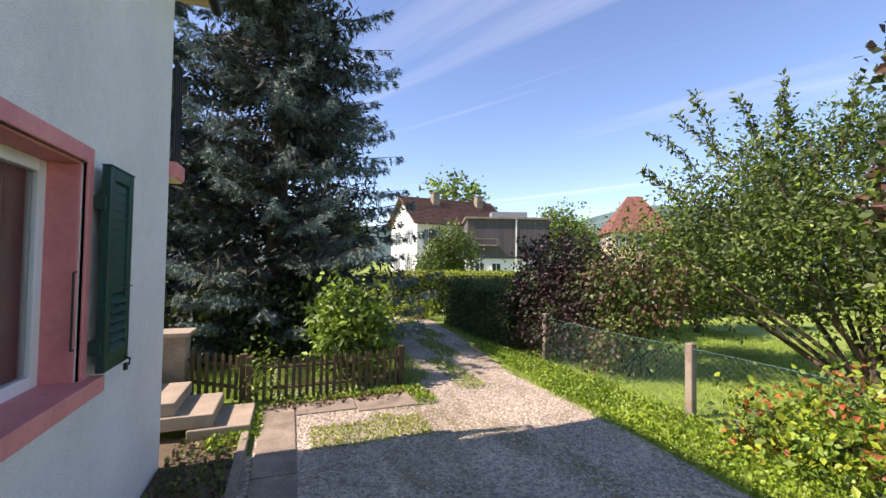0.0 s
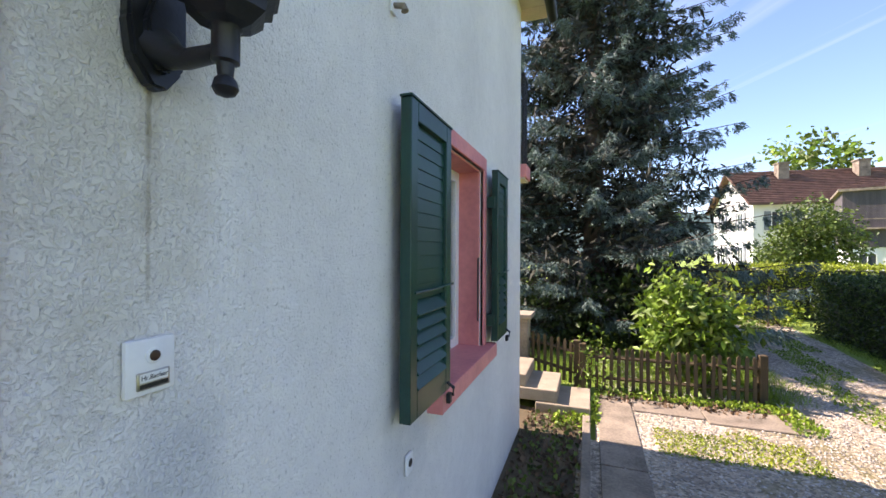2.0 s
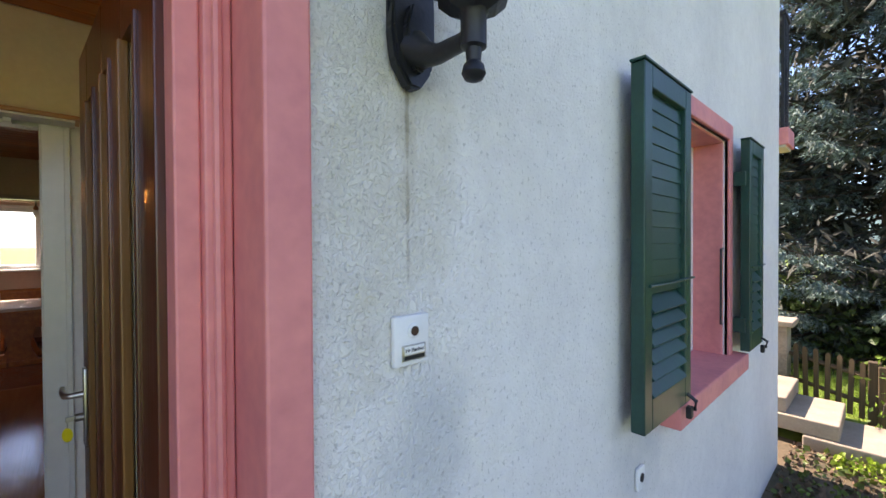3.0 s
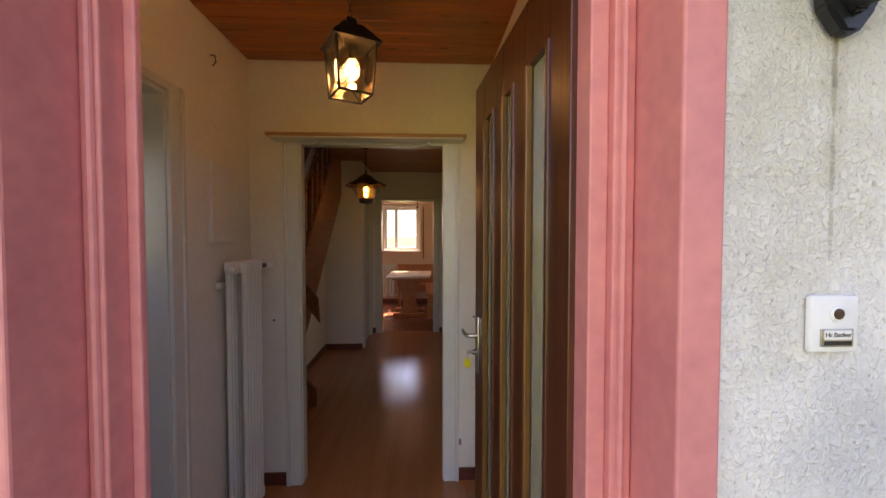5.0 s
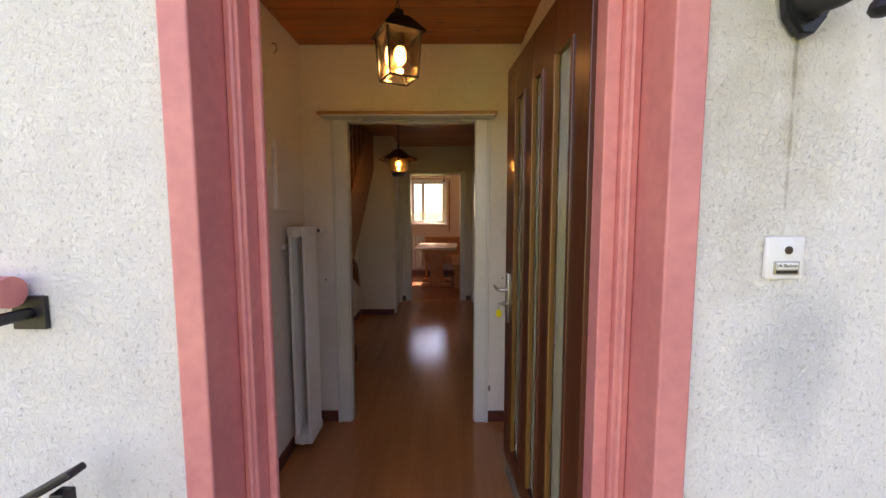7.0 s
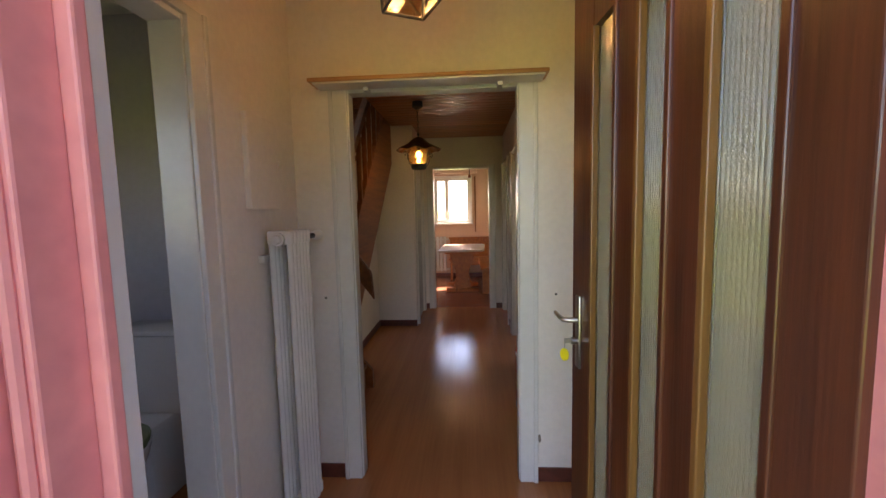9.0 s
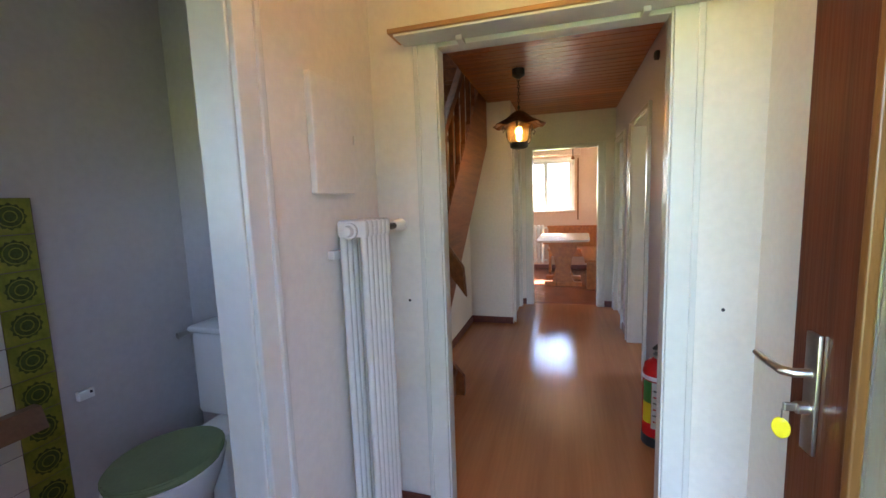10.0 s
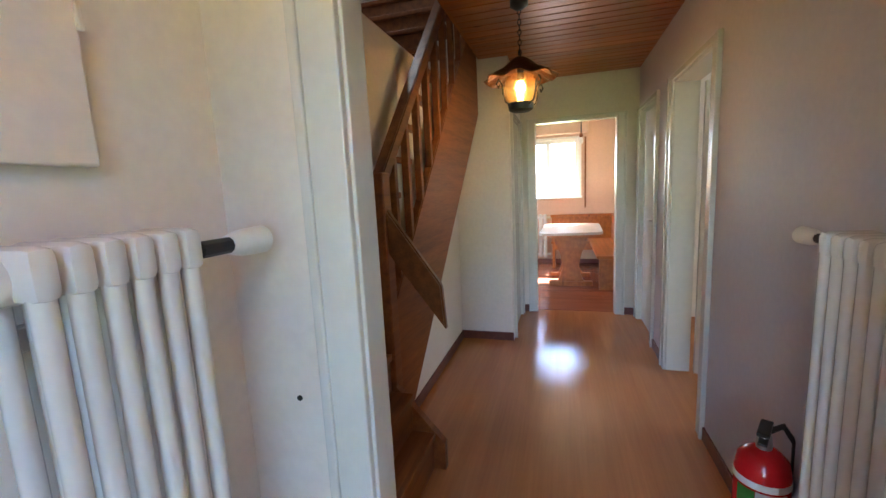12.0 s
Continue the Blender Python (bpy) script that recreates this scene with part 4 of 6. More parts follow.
# ---------------- porch fittings ----------------
def radiator(name, label, x0, x1, y, zlo, zhi, n, valve_x, cap_mat, vy=0.01):
    """A column radiator: n sections of two tubes joined by rounded heads, with a thermostatic valve."""
    r = thing(name, label, "radiator")
    step = (x1 - x0) / n
    for k in range(n):
        x = x0 + step * (k + 0.5)
        b = BM()
        for dy in (-0.038, 0.038):
            tube(b, [(x, y + dy, zlo + 0.03), (x, y + dy, zhi - 0.03)], min(0.0165, step * 0.36), 10)
        for z in (zlo + 0.03, zhi - 0.03):
            hw = min(0.019, step * 0.42); box(b, x - hw, y - 0.055, z - 0.03, x + hw, y + 0.055, z + 0.03, hw * 0.8)
        part("section", b, ENAMEL, r, "", True)
    b = BM(); tube(b, [(x0 - 0.012, y, zhi - 0.035), (x1 + 0.012, y, zhi - 0.035)], 0.027, 14); part("top_nipple", b, ENAMEL, r, "", True)
    b = BM(); tube(b, [(x0 - 0.012, y, zlo + 0.035), (x1 + 0.012, y, zlo + 0.035)], 0.027, 14); part("bottom_nipple", b, ENAMEL, r, "", True)
    near = x1 if valve_x < x0 else x0
    sg = 1 if near == x1 else -1
    b = BM(); tube(b, [(near + sg * 0.012, y, zhi - 0.035), (near + sg * 0.03, y, zhi - 0.035), (near + sg * 0.034, y, zhi - 0.035)], [0.02, 0.016, 0.008], 12); part("end_plug", b, ENAMEL, r, "", True)
    far = x0 if valve_x < x0 else x1
    b = BM(); tube(b, [(far, y + vy, zhi - 0.035), (valve_x + (0.045 if valve_x < x0 else -0.045), y + vy, zhi - 0.035)], 0.013, 10); part("valve_body", b, BLACK, r)
    b = BM(); tube(b, [(valve_x + 0.045, y + vy, zhi - 0.035), (valve_x + 0.02, y + vy, zhi - 0.035), (valve_x - 0.03, y + vy, zhi - 0.035), (valve_x - 0.04, y + vy, zhi - 0.035)], [0.016, 0.022, 0.024, 0.016], 16); part("thermostat_head", b, cap_mat, r, "white thermostat head", True)
    b = BM(); box(b, x0 + 0.02, y - 0.08 if y < 0 else y + 0.03, zhi - 0.13, x1 + 0.02, y - 0.055 if y < 0 else y + 0.08, zhi - 0.10, 0.003); part("wall_bracket", b, ENAMEL, r)
    return r


radiator("column_radiator", "tall white column radiator in the porch corner", -1.58, -1.37, -0.605, 0.06, 1.335, 6, -1.68, PLASTIC, 0.04)
radiator("column_radiator", "tall ivory column radiator beside the hall wall", -2.26, -1.91, 0.562, 0.10, 1.235, 8, -2.42, PLASTIC)

cov = thing("fuse_box_cover", "cream painted flush fuse box cover on the wall", "fuse box")
bm = BM(); box(bm, -1.535, -0.689, 1.425, -1.29, -0.665, 1.80, 0.004); part("panel", bm, CREAM, cov)
bm = BM(); box(bm, -1.538, -0.665, 1.60, -1.53, -0.658, 1.635, 0.002); part("latch", bm, CREAM, cov)

sh = thing("door_ledge", "narrow wooden ledge on brackets above the doorway", "shelf")
bm = BM(); box(bm, -1.745, -0.55, 2.001, -1.62, 0.54, 2.018, 0.003); part("board", bm, wood("oak_ledge", (0.42, 0.22, 0.09), (0.3, 0.14, 0.05), "Y"), sh, "light oak board")
bm = BM(); box(bm, -1.742, -0.53, 1.992, -1.63, 0.525, 2.0008, 0.002); part("under_board", bm, TRIM, sh, "white painted lower board")
for y in (-0.30, 0.33):
    bm = BM(); lathe(bm, [(0.006, 0), (0.008, 0.012), (0.003, 0.025)], (-1.70, y, 2.018), 10); part("peg", bm, TRIM, sh)
    bm = BM(); box(bm, -1.763, y - 0.012, 1.975, -1.70, y + 0.012, 1.9918, 0.002); part("bracket", bm, TRIM, sh)

for k, (y, z) in enumerate(((-0.563, 0.971), (0.60, 0.98))):
    h = thing("wall_plug", "dark empty screw hole plug in the wall", "wall plug", "wall plugs")
    bm = BM(); lathe(bm, [(0.006, 0), (0.006, 0.002), (0.003, 0.003)], sides=10)
    bmesh.ops.transform(bm, matrix=Matrix.Translation((-1.765, y, z)) @ FACE, verts=bm.verts); part("plug", bm, BLACK, h)
hook = thing("wall_hook", "small bent wire hook on the porch wall", "hook")
bm = BM(); tube(bm, [(-1.35, -0.69, 2.30), (-1.35, -0.67, 2.30), (-1.35, -0.665, 2.27), (-1.35, -0.68, 2.25)], 0.003, 6); part("wire", bm, IRON, hook)
chip = thing("paint_chip", "chipped bare patch low on the wall", "paint chip")
bm = BM(); prism(bm, [(0.508, 0.245), (0.523, 0.25), (0.528, 0.22), (0.52, 0.205), (0.512, 0.215)], "x", -1.7649, -1.7635); part("patch", bm, CONCRETE, chip)

lan = thing("pendant_lantern", "black metal pendant lantern with glass panes, lit", "pendant lamp", loc=(-1.0, 0.017, 0))
W = 0.078
lan.rotation_euler = (0, 0, radians(28))
for sx in (-1, 1):
    for sy in (-1, 1):
        bm = BM(); tube(bm, [(sx * W * 0.84, sy * W * 0.84, 2.005), (sx * W, sy * W, 2.20)], 0.005, 6); part("corner_bar", bm, IRON, lan)
for z, w in ((2.005, W * 0.84), (2.2, W)):
    for sx, sy in ((1, 0), (-1, 0), (0, 1), (0, -1)):
        bm = BM(); a = Vector((sx * w, sy * w, z)); d = Vector((-sy, sx, 0)) * w; tube(bm, [a - d, a + d], 0.005, 6); part("frame_bar", bm, IRON, lan)
for sx, sy in ((1, 0), (-1, 0), (0, 1), (0, -1)):
    d = Vector((-sy, sx, 0)); o = Vector((sx, sy, 0))
    bm = BM()
    q = [bm.verts.new(o * (W * 0.84 - 0.001) + d * W * 0.84 * s + Vector((0, 0, 2.006)) if lo else o * (W - 0.001) + d * W * s + Vector((0, 0, 2.199))) for lo, s in ((1, -1), (1, 1), (0, 1), (0, -1))]
    bm.faces.new(q); bmesh.ops.solidify(bm, geom=bm.faces[:], thickness=0.003)
    part("pane", bm, LANTERNGLASS, lan, "yellowed lantern glass").visible_shadow = False
    for s in (-1, 1):
        bm = BM(); tube(bm, [o * (W * 0.84 + 0.003) + d * W * 0.84 * s + Vector((0, 0, 2.007)), o * (W + 0.003) - d * W * s + Vector((0, 0, 2.198))], 0.0016, 5); part("cross_wire", bm, IRON, lan)
bm = BM(); lathe(bm, [(0.135, 2.195), (0.13, 2.205), (0.055, 2.27), (0.03, 2.275), (0.025, 2.30), (0.005, 2.31)], (0, 0, 0), 4, math.pi / 4); part("roof", bm, IRON, lan)
bm = BM(); lathe(bm, [(0.010, 2.062), (0.024, 2.078), (0.029, 2.10), (0.024, 2.122), (0.015, 2.138)], sides=16); part("bulb", bm, BULB, lan, "glowing bulb", True)
bm = BM(); lathe(bm, [(0.016, 2.138), (0.018, 2.142), (0.018, 2.195)], sides=16); part("socket", bm, BLACK, lan, "black lamp socket", True)
for k in range(6):
    bm = BM(); z = 2.312 + k * 0.022
    ring = [(0.007 * math.cos(a) * (k % 2), 0.007 * math.cos(a) * (1 - k % 2), z + 0.012 + 0.014 * math.sin(a)) for a in (2 * math.pi * j / 8 for j in range(9))]
    tube(bm, ring, 0.002, 5); part("chain_link", bm, IRON, lan)
bm = BM(); lathe(bm, [(0.03, VC - 0.02), (0.035, VC - 0.001)], sides=16); part("ceiling_rose", bm, IRON, lan)

# ---------------- toilet room ----------------
wc = thing("toilet", "white ceramic toilet with closed avocado green lid and cistern", "toilet")
cx, cy = -1.28, -1.42
bm = BM()
rings = []
for z, sx, sy, ox in ((0.0, 0.15, 0.10, 0.03), (0.06, 0.13, 0.09, 0.03), (0.2, 0.14, 0.10, 0.02), (0.33, 0.20, 0.165, 0.0), (0.395, 0.22, 0.18, 0.0), (0.40, 0.215, 0.175, 0.0)):
    rings.append([bm.verts.new((cx - ox + sx * math.cos(a) * (1.0 if math.cos(a) > 0 else 1.05), cy + sy * math.sin(a), z)) for a in (2 * math.pi * k / 28 for k in range(28))])
for r, s in zip(rings, rings[1:]):
    for k in range(28):
        bm.faces.new((r[k], r[(k + 1) % 28], s[(k + 1) % 28], s[k]))
bm.faces.new(rings[0][::-1]); bm.faces.new(rings[-1])
part("bowl", bm, CERAMIC, wc, "", True)
for nm, z0, z1, k_ in (("seat", 0.402, 0.418, 1.0), ("lid", 0.419, 0.438, 1.02)):
    bm = BM()
    out = [(cx + 0.215 * k_ * math.cos(a), cy + 0.18 * k_ * math.sin(a)) for a in (2 * math.pi * k / 32 for k in range(32))]
    prism(bm, out, "z", z0, z1)
    bmesh.ops.bevel(bm, geom=[e for e in bm.edges if abs(e.verts[0].co.z - e.verts[1].co.z) < 1e-6], offset=0.006, segments=2, affect="EDGES")
    part(nm, bm, AVOCADO, wc, "avocado green " + nm, True)
bm = BM(); box(bm, -1.80, cy - 0.19, 0.42, -1.60, cy + 0.19, 0.82, 0.02); part("cistern", bm, CERAMIC, wc, "", True)
bm = BM(); box(bm, -1.81, cy - 0.2, 0.82, -1.59, cy + 0.2, 0.85, 0.012); part("cistern_lid", bm, CERAMIC, wc, "", True)
bm = BM(); box(bm, -1.84, cy - 0.1, 0.0, -1.46, cy + 0.1, 0.42, 0.03); part("pedestal", bm, CERAMIC, wc, "", True)
bm = BM(); tube(bm, [(-1.66, cy - 0.2, 0.80), (-1.66, cy - 0.26, 0.80), (-1.60, cy - 0.27, 0.795)], [0.012, 0.012, 0.015], 10); part("valve", bm, STEEL, wc, "metal inlet valve", True)
bm = BM(); tube(bm, [(-1.66, cy - 0.25, 0.79), (-1.665, cy - 0.25, 0.6), (-1.67, cy - 0.2, 0.45)], 0.007, 8); part("pipe", bm, STEEL, wc, "", True)
out_ = thing("wall_outlet", "small white surface wall outlet", "outlet")
bm = BM(); box(bm, -1.325, -1.869, 0.615, -1.265, -1.845, 0.655, 0.004); part("body", bm, PLASTIC, out_)
bm = BM(); lathe(bm, [(0.006, 0), (0.005, 0.003)], sides=10); bmesh.ops.transform(bm, matrix=Matrix.Translation((-1.31, -1.845, 0.642)) @ Matrix.Rotation(radians(-90), 4, "X"), verts=bm.verts); part("screw", bm, BLACK, out_)
tp = thing("paper_holder", "brown metal toilet paper holder on the tiles", "paper holder")
bm = BM(); box(bm, -1.12, -1.857, 0.60, -0.98, -1.80, 0.615, 0.003); part("back", bm, STEEL, tp)
bm = BM(); prism(bm, [(-1.79, 0.595), (-1.785, 0.595), (-1.815, 0.675), (-1.82, 0.675)], "x", -1.125, -0.975); box(bm, -1.125, -1.857, 0.672, -0.975, -1.815, 0.678); part("flap", bm, mat("brown_metal_flap", (0.26, 0.14, 0.08), 0.35, 0.3), tp, "brown metal flap")

# green flowered tiles and white tiles on the toilet wall
TILEGREEN = mat("green_glazed_tile", (0.27, 0.26, 0.035), 0.15, tint=(0.15, 0.16, 0.02), scale=12, fine=60)
TILEDARK = mat("dark_green_flower", (0.07, 0.085, 0.016), 0.2, var=0.2, scale=40)
TILEWHITE = mat("white_glazed_tile", (0.72, 0.70, 0.62), 0.15, var=0.03)
tw = thing("tile_splashback", "wall tiles, white with a border of green flowered tiles", "wall tiles")
tw["kind"] = "structure"
def tile_mesh(w, h, m):
    b = BM(); box(b, 0.0015, 0, 0.0015, w - 0.0015, 0.010, h - 0.0015, 0.002)
    return mesh_of("tile", b, m)
P = 0.136
tg = tile_mesh(P, P, TILEGREEN)
b = BM()
n = 24
for r0, r1, dz in ((0.047, 0.0, 0.0114), (0.033, 0.0, 0.0122), (0.012, 0.0, 0.013)):
    pts = [(P / 2 + r0 * (1 + 0.08 * math.cos(12 * a)) * math.cos(a), P / 2 + r0 * (1 + 0.08 * math.cos(12 * a)) * math.sin(a)) for a in (2 * math.pi * k / 48 for k in range(48))]
    prism(b, pts, "y", 0.0095, dz)
flower = mesh_of("flower", b, TILEDARK)
b = BM()
for r0, dz in ((0.040, 0.0118), (0.022, 0.0126)):
    pts = [(P / 2 + r0 * math.cos(a), P / 2 + r0 * math.sin(a)) for a in (2 * math.pi * k / 32 for k in range(32))]
    inn = [(P / 2 + (r0 - 0.004) * math.cos(a), P / 2 + (r0 - 0.004) * math.sin(a)) for a in (2 * math.pi * k / 32 for k in range(32))]
    vs = [[b.verts.new((p, d, q)) for p, q in ring] for ring, d in ((pts, dz), (inn, dz))]
    for k in range(32):
        b.faces.new((vs[0][k], vs[0][(k + 1) % 32], vs[1][(k + 1) % 32], vs[1][k]))
ringm = mesh_of("flower_ring", b, TILEGREEN)
twm = tile_mesh(0.20, P, TILEWHITE)
top = 1.455
def put_tile(me, x, z, nm="tile"):
    o = new(nm, me); o.parent = tw; o.location = (x, -1.869, z); return o
for k in range(11):
    z = top - P * (k + 1)
    if z > -0.05:
        t_ = put_tile(tg, -1.21, z, "flower_tile")
        f_ = new("flower", flower); f_.parent = t_
        f_ = new("flower_ring", ringm); f_.parent = t_
for k in range(6):
    t_ = put_tile(tg, -1.21 + P * (k + 1), top - P, "flower_tile")
    f_ = new("flower", flower); f_.parent = t_
    f_ = new("flower_ring", ringm); f_.parent = t_
for j in range(1, 11):
    for k in range(4):
        if top - P * (j + 1) > -0.05:
            put_tile(twm, -1.21 + P + 0.20 * k, top - P * (j + 1))
bm = BM(); box(bm, -1.212, -1.8695, 0.0, -0.27, -1.8632, top); part("grout", bm, mat("grey_brown_grout", (0.16, 0.12, 0.09), 0.9), tw)

# ---------------- hall ----------------
hl = thing("pendant_lamp", "rustic copper pendant lamp with amber glass and scrolled iron, lit", "pendant lamp", loc=(-3.6, -0.285, 0))
bm = BM(); lathe(bm, [(0.05, HC - 0.001), (0.05, HC - 0.05), (0.02, HC - 0.07)], sides=18); part("ceiling_rose", bm, BLACK, hl, "", True)
for k in range(9):
    bm = BM(); z = 2.10 + k * 0.027
    ring = [(0.009 * math.cos(a) * (k % 2), 0.009 * math.cos(a) * (1 - k % 2), z + 0.013 + 0.017 * math.sin(a)) for a in (2 * math.pi * j / 8 for j in range(9))]
    tube(bm, ring, 0.0028, 5); part("chain_link", bm, IRON, hl)
bm = BM()
prof = [(0.03, 2.085), (0.055, 2.07), (0.11, 2.025), (0.175, 1.985), (0.205, 1.97), (0.20, 1.964), (0.17, 1.978), (0.10, 2.015), (0.045, 2.055)]
rings = []
for j, (r, z) in enumerate(prof):
    rings.append([bm.verts.new(((r * (1 + (0.05 * math.cos(8 * a) if r > 0.15 else 0))) * math.cos(a), (r * (1 + (0.05 * math.cos(8 * a) if r > 0.15 else 0))) * math.sin(a), z + (0.008 * math.cos(8 * a) if r > 0.15 else 0))) for a in (2 * math.pi * k / 48 for k in range(48))])
for r, s in zip(rings, rings[1:] + rings[:1]):
    for k in range(48):
        bm.faces.new((r[k], r[(k + 1) % 48], s[(k + 1) % 48], s[k]))
part("shade", bm, COPPER, hl, "hammered copper shade with wavy rim", True)
bm = BM(); lathe(bm, [(0.07, 1.835), (0.092, 1.87), (0.10, 1.92), (0.092, 1.965), (0.08, 1.985), (0.078, 1.985), (0.088, 1.963), (0.096, 1.92), (0.088, 1.872), (0.068, 1.84)], sides=28); part("glass", bm, AMBER, hl, "amber glass", True).visible_shadow = False
bm = BM(); lathe(bm, [(0.05, 1.79), (0.07, 1.80), (0.075, 1.835), (0.06, 1.836)], sides=24); part("base_cup", bm, IRON, hl, "", True)
bm = BM(); lathe(bm, [(0.010, 1.892), (0.024, 1.908), (0.027, 1.925), (0.020, 1.948), (0.014, 1.956)], sides=14); part("bulb", bm, BULB, hl, "", True)
bm = BM(); lathe(bm, [(0.017, 1.956), (0.02, 1.96), (0.02, 2.05)], sides=14); part("socket", bm, BLACK, hl, "", True)
for k in range(4):
    a = math.pi / 4 + k * math.pi / 2
    c, s_ = math.cos(a), math.sin(a)
    pts = [(r * c, r * s_, z) for r, z in ((0.07, 1.82), (0.11, 1.84), (0.125, 1.88), (0.13, 1.93), (0.155, 1.955), (0.17, 1.93), (0.155, 1.91), (0.145, 1.925))]
    bm = BM(); tube(bm, pts, 0.005, 6); part("scroll", bm, IRON, hl, "scrolled iron bracket", True)
bm = BM(); tube(bm, [(0, 0, 2.08), (0.03, 0, 2.10), (0, 0, 2.135), (-0.03, 0, 2.10), (0, 0, 2.08)], 0.004, 6); part("top_scroll", bm, IRON, hl, "", True)

ext = thing("fire_extinguisher", "red fire extinguisher with white and green label on the floor", "fire extinguisher", loc=(-2.56, 0.566, 0))
ext.scale = (1.06, 1.06, 1.16)
ext.rotation_euler = (0, 0, radians(62))
bm = BM(); lathe(bm, [(0.07, 0.0), (0.075, 0.006), (0.075, 0.05), (0.072, 0.052)], sides=24); part("base_ring", bm, BLACK, ext, "", True)
bm = BM(); lathe(bm, [(0.07, 0.045), (0.073, 0.055), (0.073, 0.36), (0.065, 0.395), (0.045, 0.415), (0.022, 0.425)], sides=28); part("cylinder", bm, RED, ext, "", True)
bm = BM(); lathe(bm, [(0.0735, 0.33), (0.0742, 0.331), (0.0742, 0.349), (0.0735, 0.35)], sides=28); part("label_band", bm, PLASTIC, ext, "white band")
def patch(z0, z1, a0, a1, m, nm, lab):
    b = BM()
    k = 10
    lo = [b.verts.new((0.0744 * math.cos(a0 + (a1 - a0) * i / k), 0.0744 * math.sin(a0 + (a1 - a0) * i / k), z0)) for i in range(k + 1)]
    hi = [b.verts.new((v.co.x, v.co.y, z1)) for v in lo]
    for i in range(k):
        b.faces.new((lo[i], lo[i + 1], hi[i + 1], hi[i]))
    bmesh.ops.solidify(b, geom=b.faces[:], thickness=-0.0006)
    part(nm, b, m, ext, lab)
LGREEN = mat("label_green", (0.06, 0.30, 0.06), 0.35)
patch(0.10, 0.325, radians(-95), radians(-30), PLASTIC, "label", "white printed label")
patch(0.27, 0.32, radians(-100), radians(-96), LGREEN, "label_strip", "")
patch(0.22, 0.325, radians(-135), radians(-96), LGREEN, "label", "green printed label")
patch(0.12, 0.2195, radians(-135), radians(-96), YELLOW, "label", "yellow printed label")
for j in range(6):
    patch(0.13 + 0.03 * j, 0.138 + 0.03 * j, radians(-90), radians(-40 - 6 * (j % 3)), BLACK if j % 2 else RED, "text_bar", "")
bm = BM(); lathe(bm, [(0.02, 0.42), (0.022, 0.44), (0.016, 0.47), (0.012, 0.475)], sides=14); part("valve", bm, STEEL, ext, "", True)
bm = BM(); box(bm, -0.016, -0.05, 0.475, 0.016, 0.05, 0.487, 0.004); box(bm, -0.012, -0.055, 0.452, 0.012, 0.0, 0.46, 0.003); part("lever", bm, BLACK, ext)
bm = BM(); tube(bm, [(0, 0.02, 0.46), (0.04, 0.04, 0.485), (0.07, 0.045, 0.44), (0.072, 0.045, 0.3), (0.072, 0.045, 0.16)], 0.009, 8); part("hose", bm, BLACK, ext, "black rubber hose", True)

for x, z in ((-2.55, 2.15), (-2.75, 2.02), (-2.72, 1.93)):
    h = thing("wall_plug", "dark empty screw hole plug in the wall", "wall plug", "wall plugs")
    bm = BM(); lathe(bm, [(0.006, 0), (0.006, 0.002), (0.003, 0.003)], sides=10)
    bmesh.ops.transform(bm, matrix=Matrix.Translation((x, 0.65, z)) @ Matrix.Rotation(radians(90), 4, "X"), verts=bm.verts); part("plug", bm, BLACK, h)

dc = thing("door_chime", "small dark round sounder high on the hall wall", "sounder")
bm = BM(); lathe(bm, [(0.03, 0), (0.03, 0.02), (0.022, 0.028)], sides=20)
bmesh.ops.transform(bm, matrix=Matrix.Translation((-3.2, 0.65, 2.27)) @ Matrix.Rotation(radians(90), 4, "X"), verts=bm.verts); part("housing", bm, BLACK, dc, "", True)

# quarter-turn staircase
stc = thing("staircase", "brown timber quarter-turn staircase with balusters and handrail", "staircase")
RISE = 0.195
for k in range(3):                                     # lower flight climbs away from the hall
    bm = BM(); y = -0.66 - 0.10 * k
    box(bm, -2.86, y - 0.5, RISE * (k + 1) - 0.035, -1.99, y, RISE * (k + 1), 0.006); part("tread", bm, STAIRWOOD, stc)
    bm = BM(); box(bm, -2.86, y - 0.03, RISE * k + 0.002, -1.99, y - 0.015, RISE * (k + 1) - 0.036); part("riser", bm, STAIRWOOD, stc)
n = 12
for k in range(n):                                     # upper flight along the wall
    x = -2.55 - 0.172 * k
    z = RISE * (k + 4)
    bm = BM(); box(bm, x - 0.235, -1.845, z - 0.036, x, -0.93 + 0.13 * min(1, max(0, (-2.9 - x) / 1.6)) - 0.02, z, 0.006); part("tread", bm, STAIRWOOD, stc)
    bm = BM(); box(bm, x - 0.03, -1.84, z - RISE + 0.002, x - 0.015, -0.95, z - 0.0365); part("riser", bm, STAIRWOOD, stc)
def sy(x):
    return -0.89 + 0.14 * min(1.0, max(0.0, (-2.9 - x) / 1.6))
def sloped(nm, x0, x1, zlo0, zhi0, zlo1, zhi1, t, material, dy=0.0, lab=""):
    b = BM()
    v = []
    for x, a, c in ((x0, zlo0, zhi0), (x1, zlo1, zhi1)):
        for yy in (sy(x) + dy - t / 2, sy(x) + dy + t / 2):
            v += [b.verts.new((x, yy, a)), b.verts.new((x, yy, c))]
    for f in ((0, 1, 3, 2), (4, 6, 7, 5), (0, 4, 5, 1), (2, 3, 7, 6), (0, 2, 6, 4), (1, 5, 7, 3)):
        b.faces.new([v[i] for i in f])
    bmesh.ops.recalc_face_normals(b, faces=b.faces)
    bmesh.ops.bevel(b, geom=b.edges[:], offset=0.006, segments=2, affect="EDGES")
    return part(nm, b, material, stc, lab)
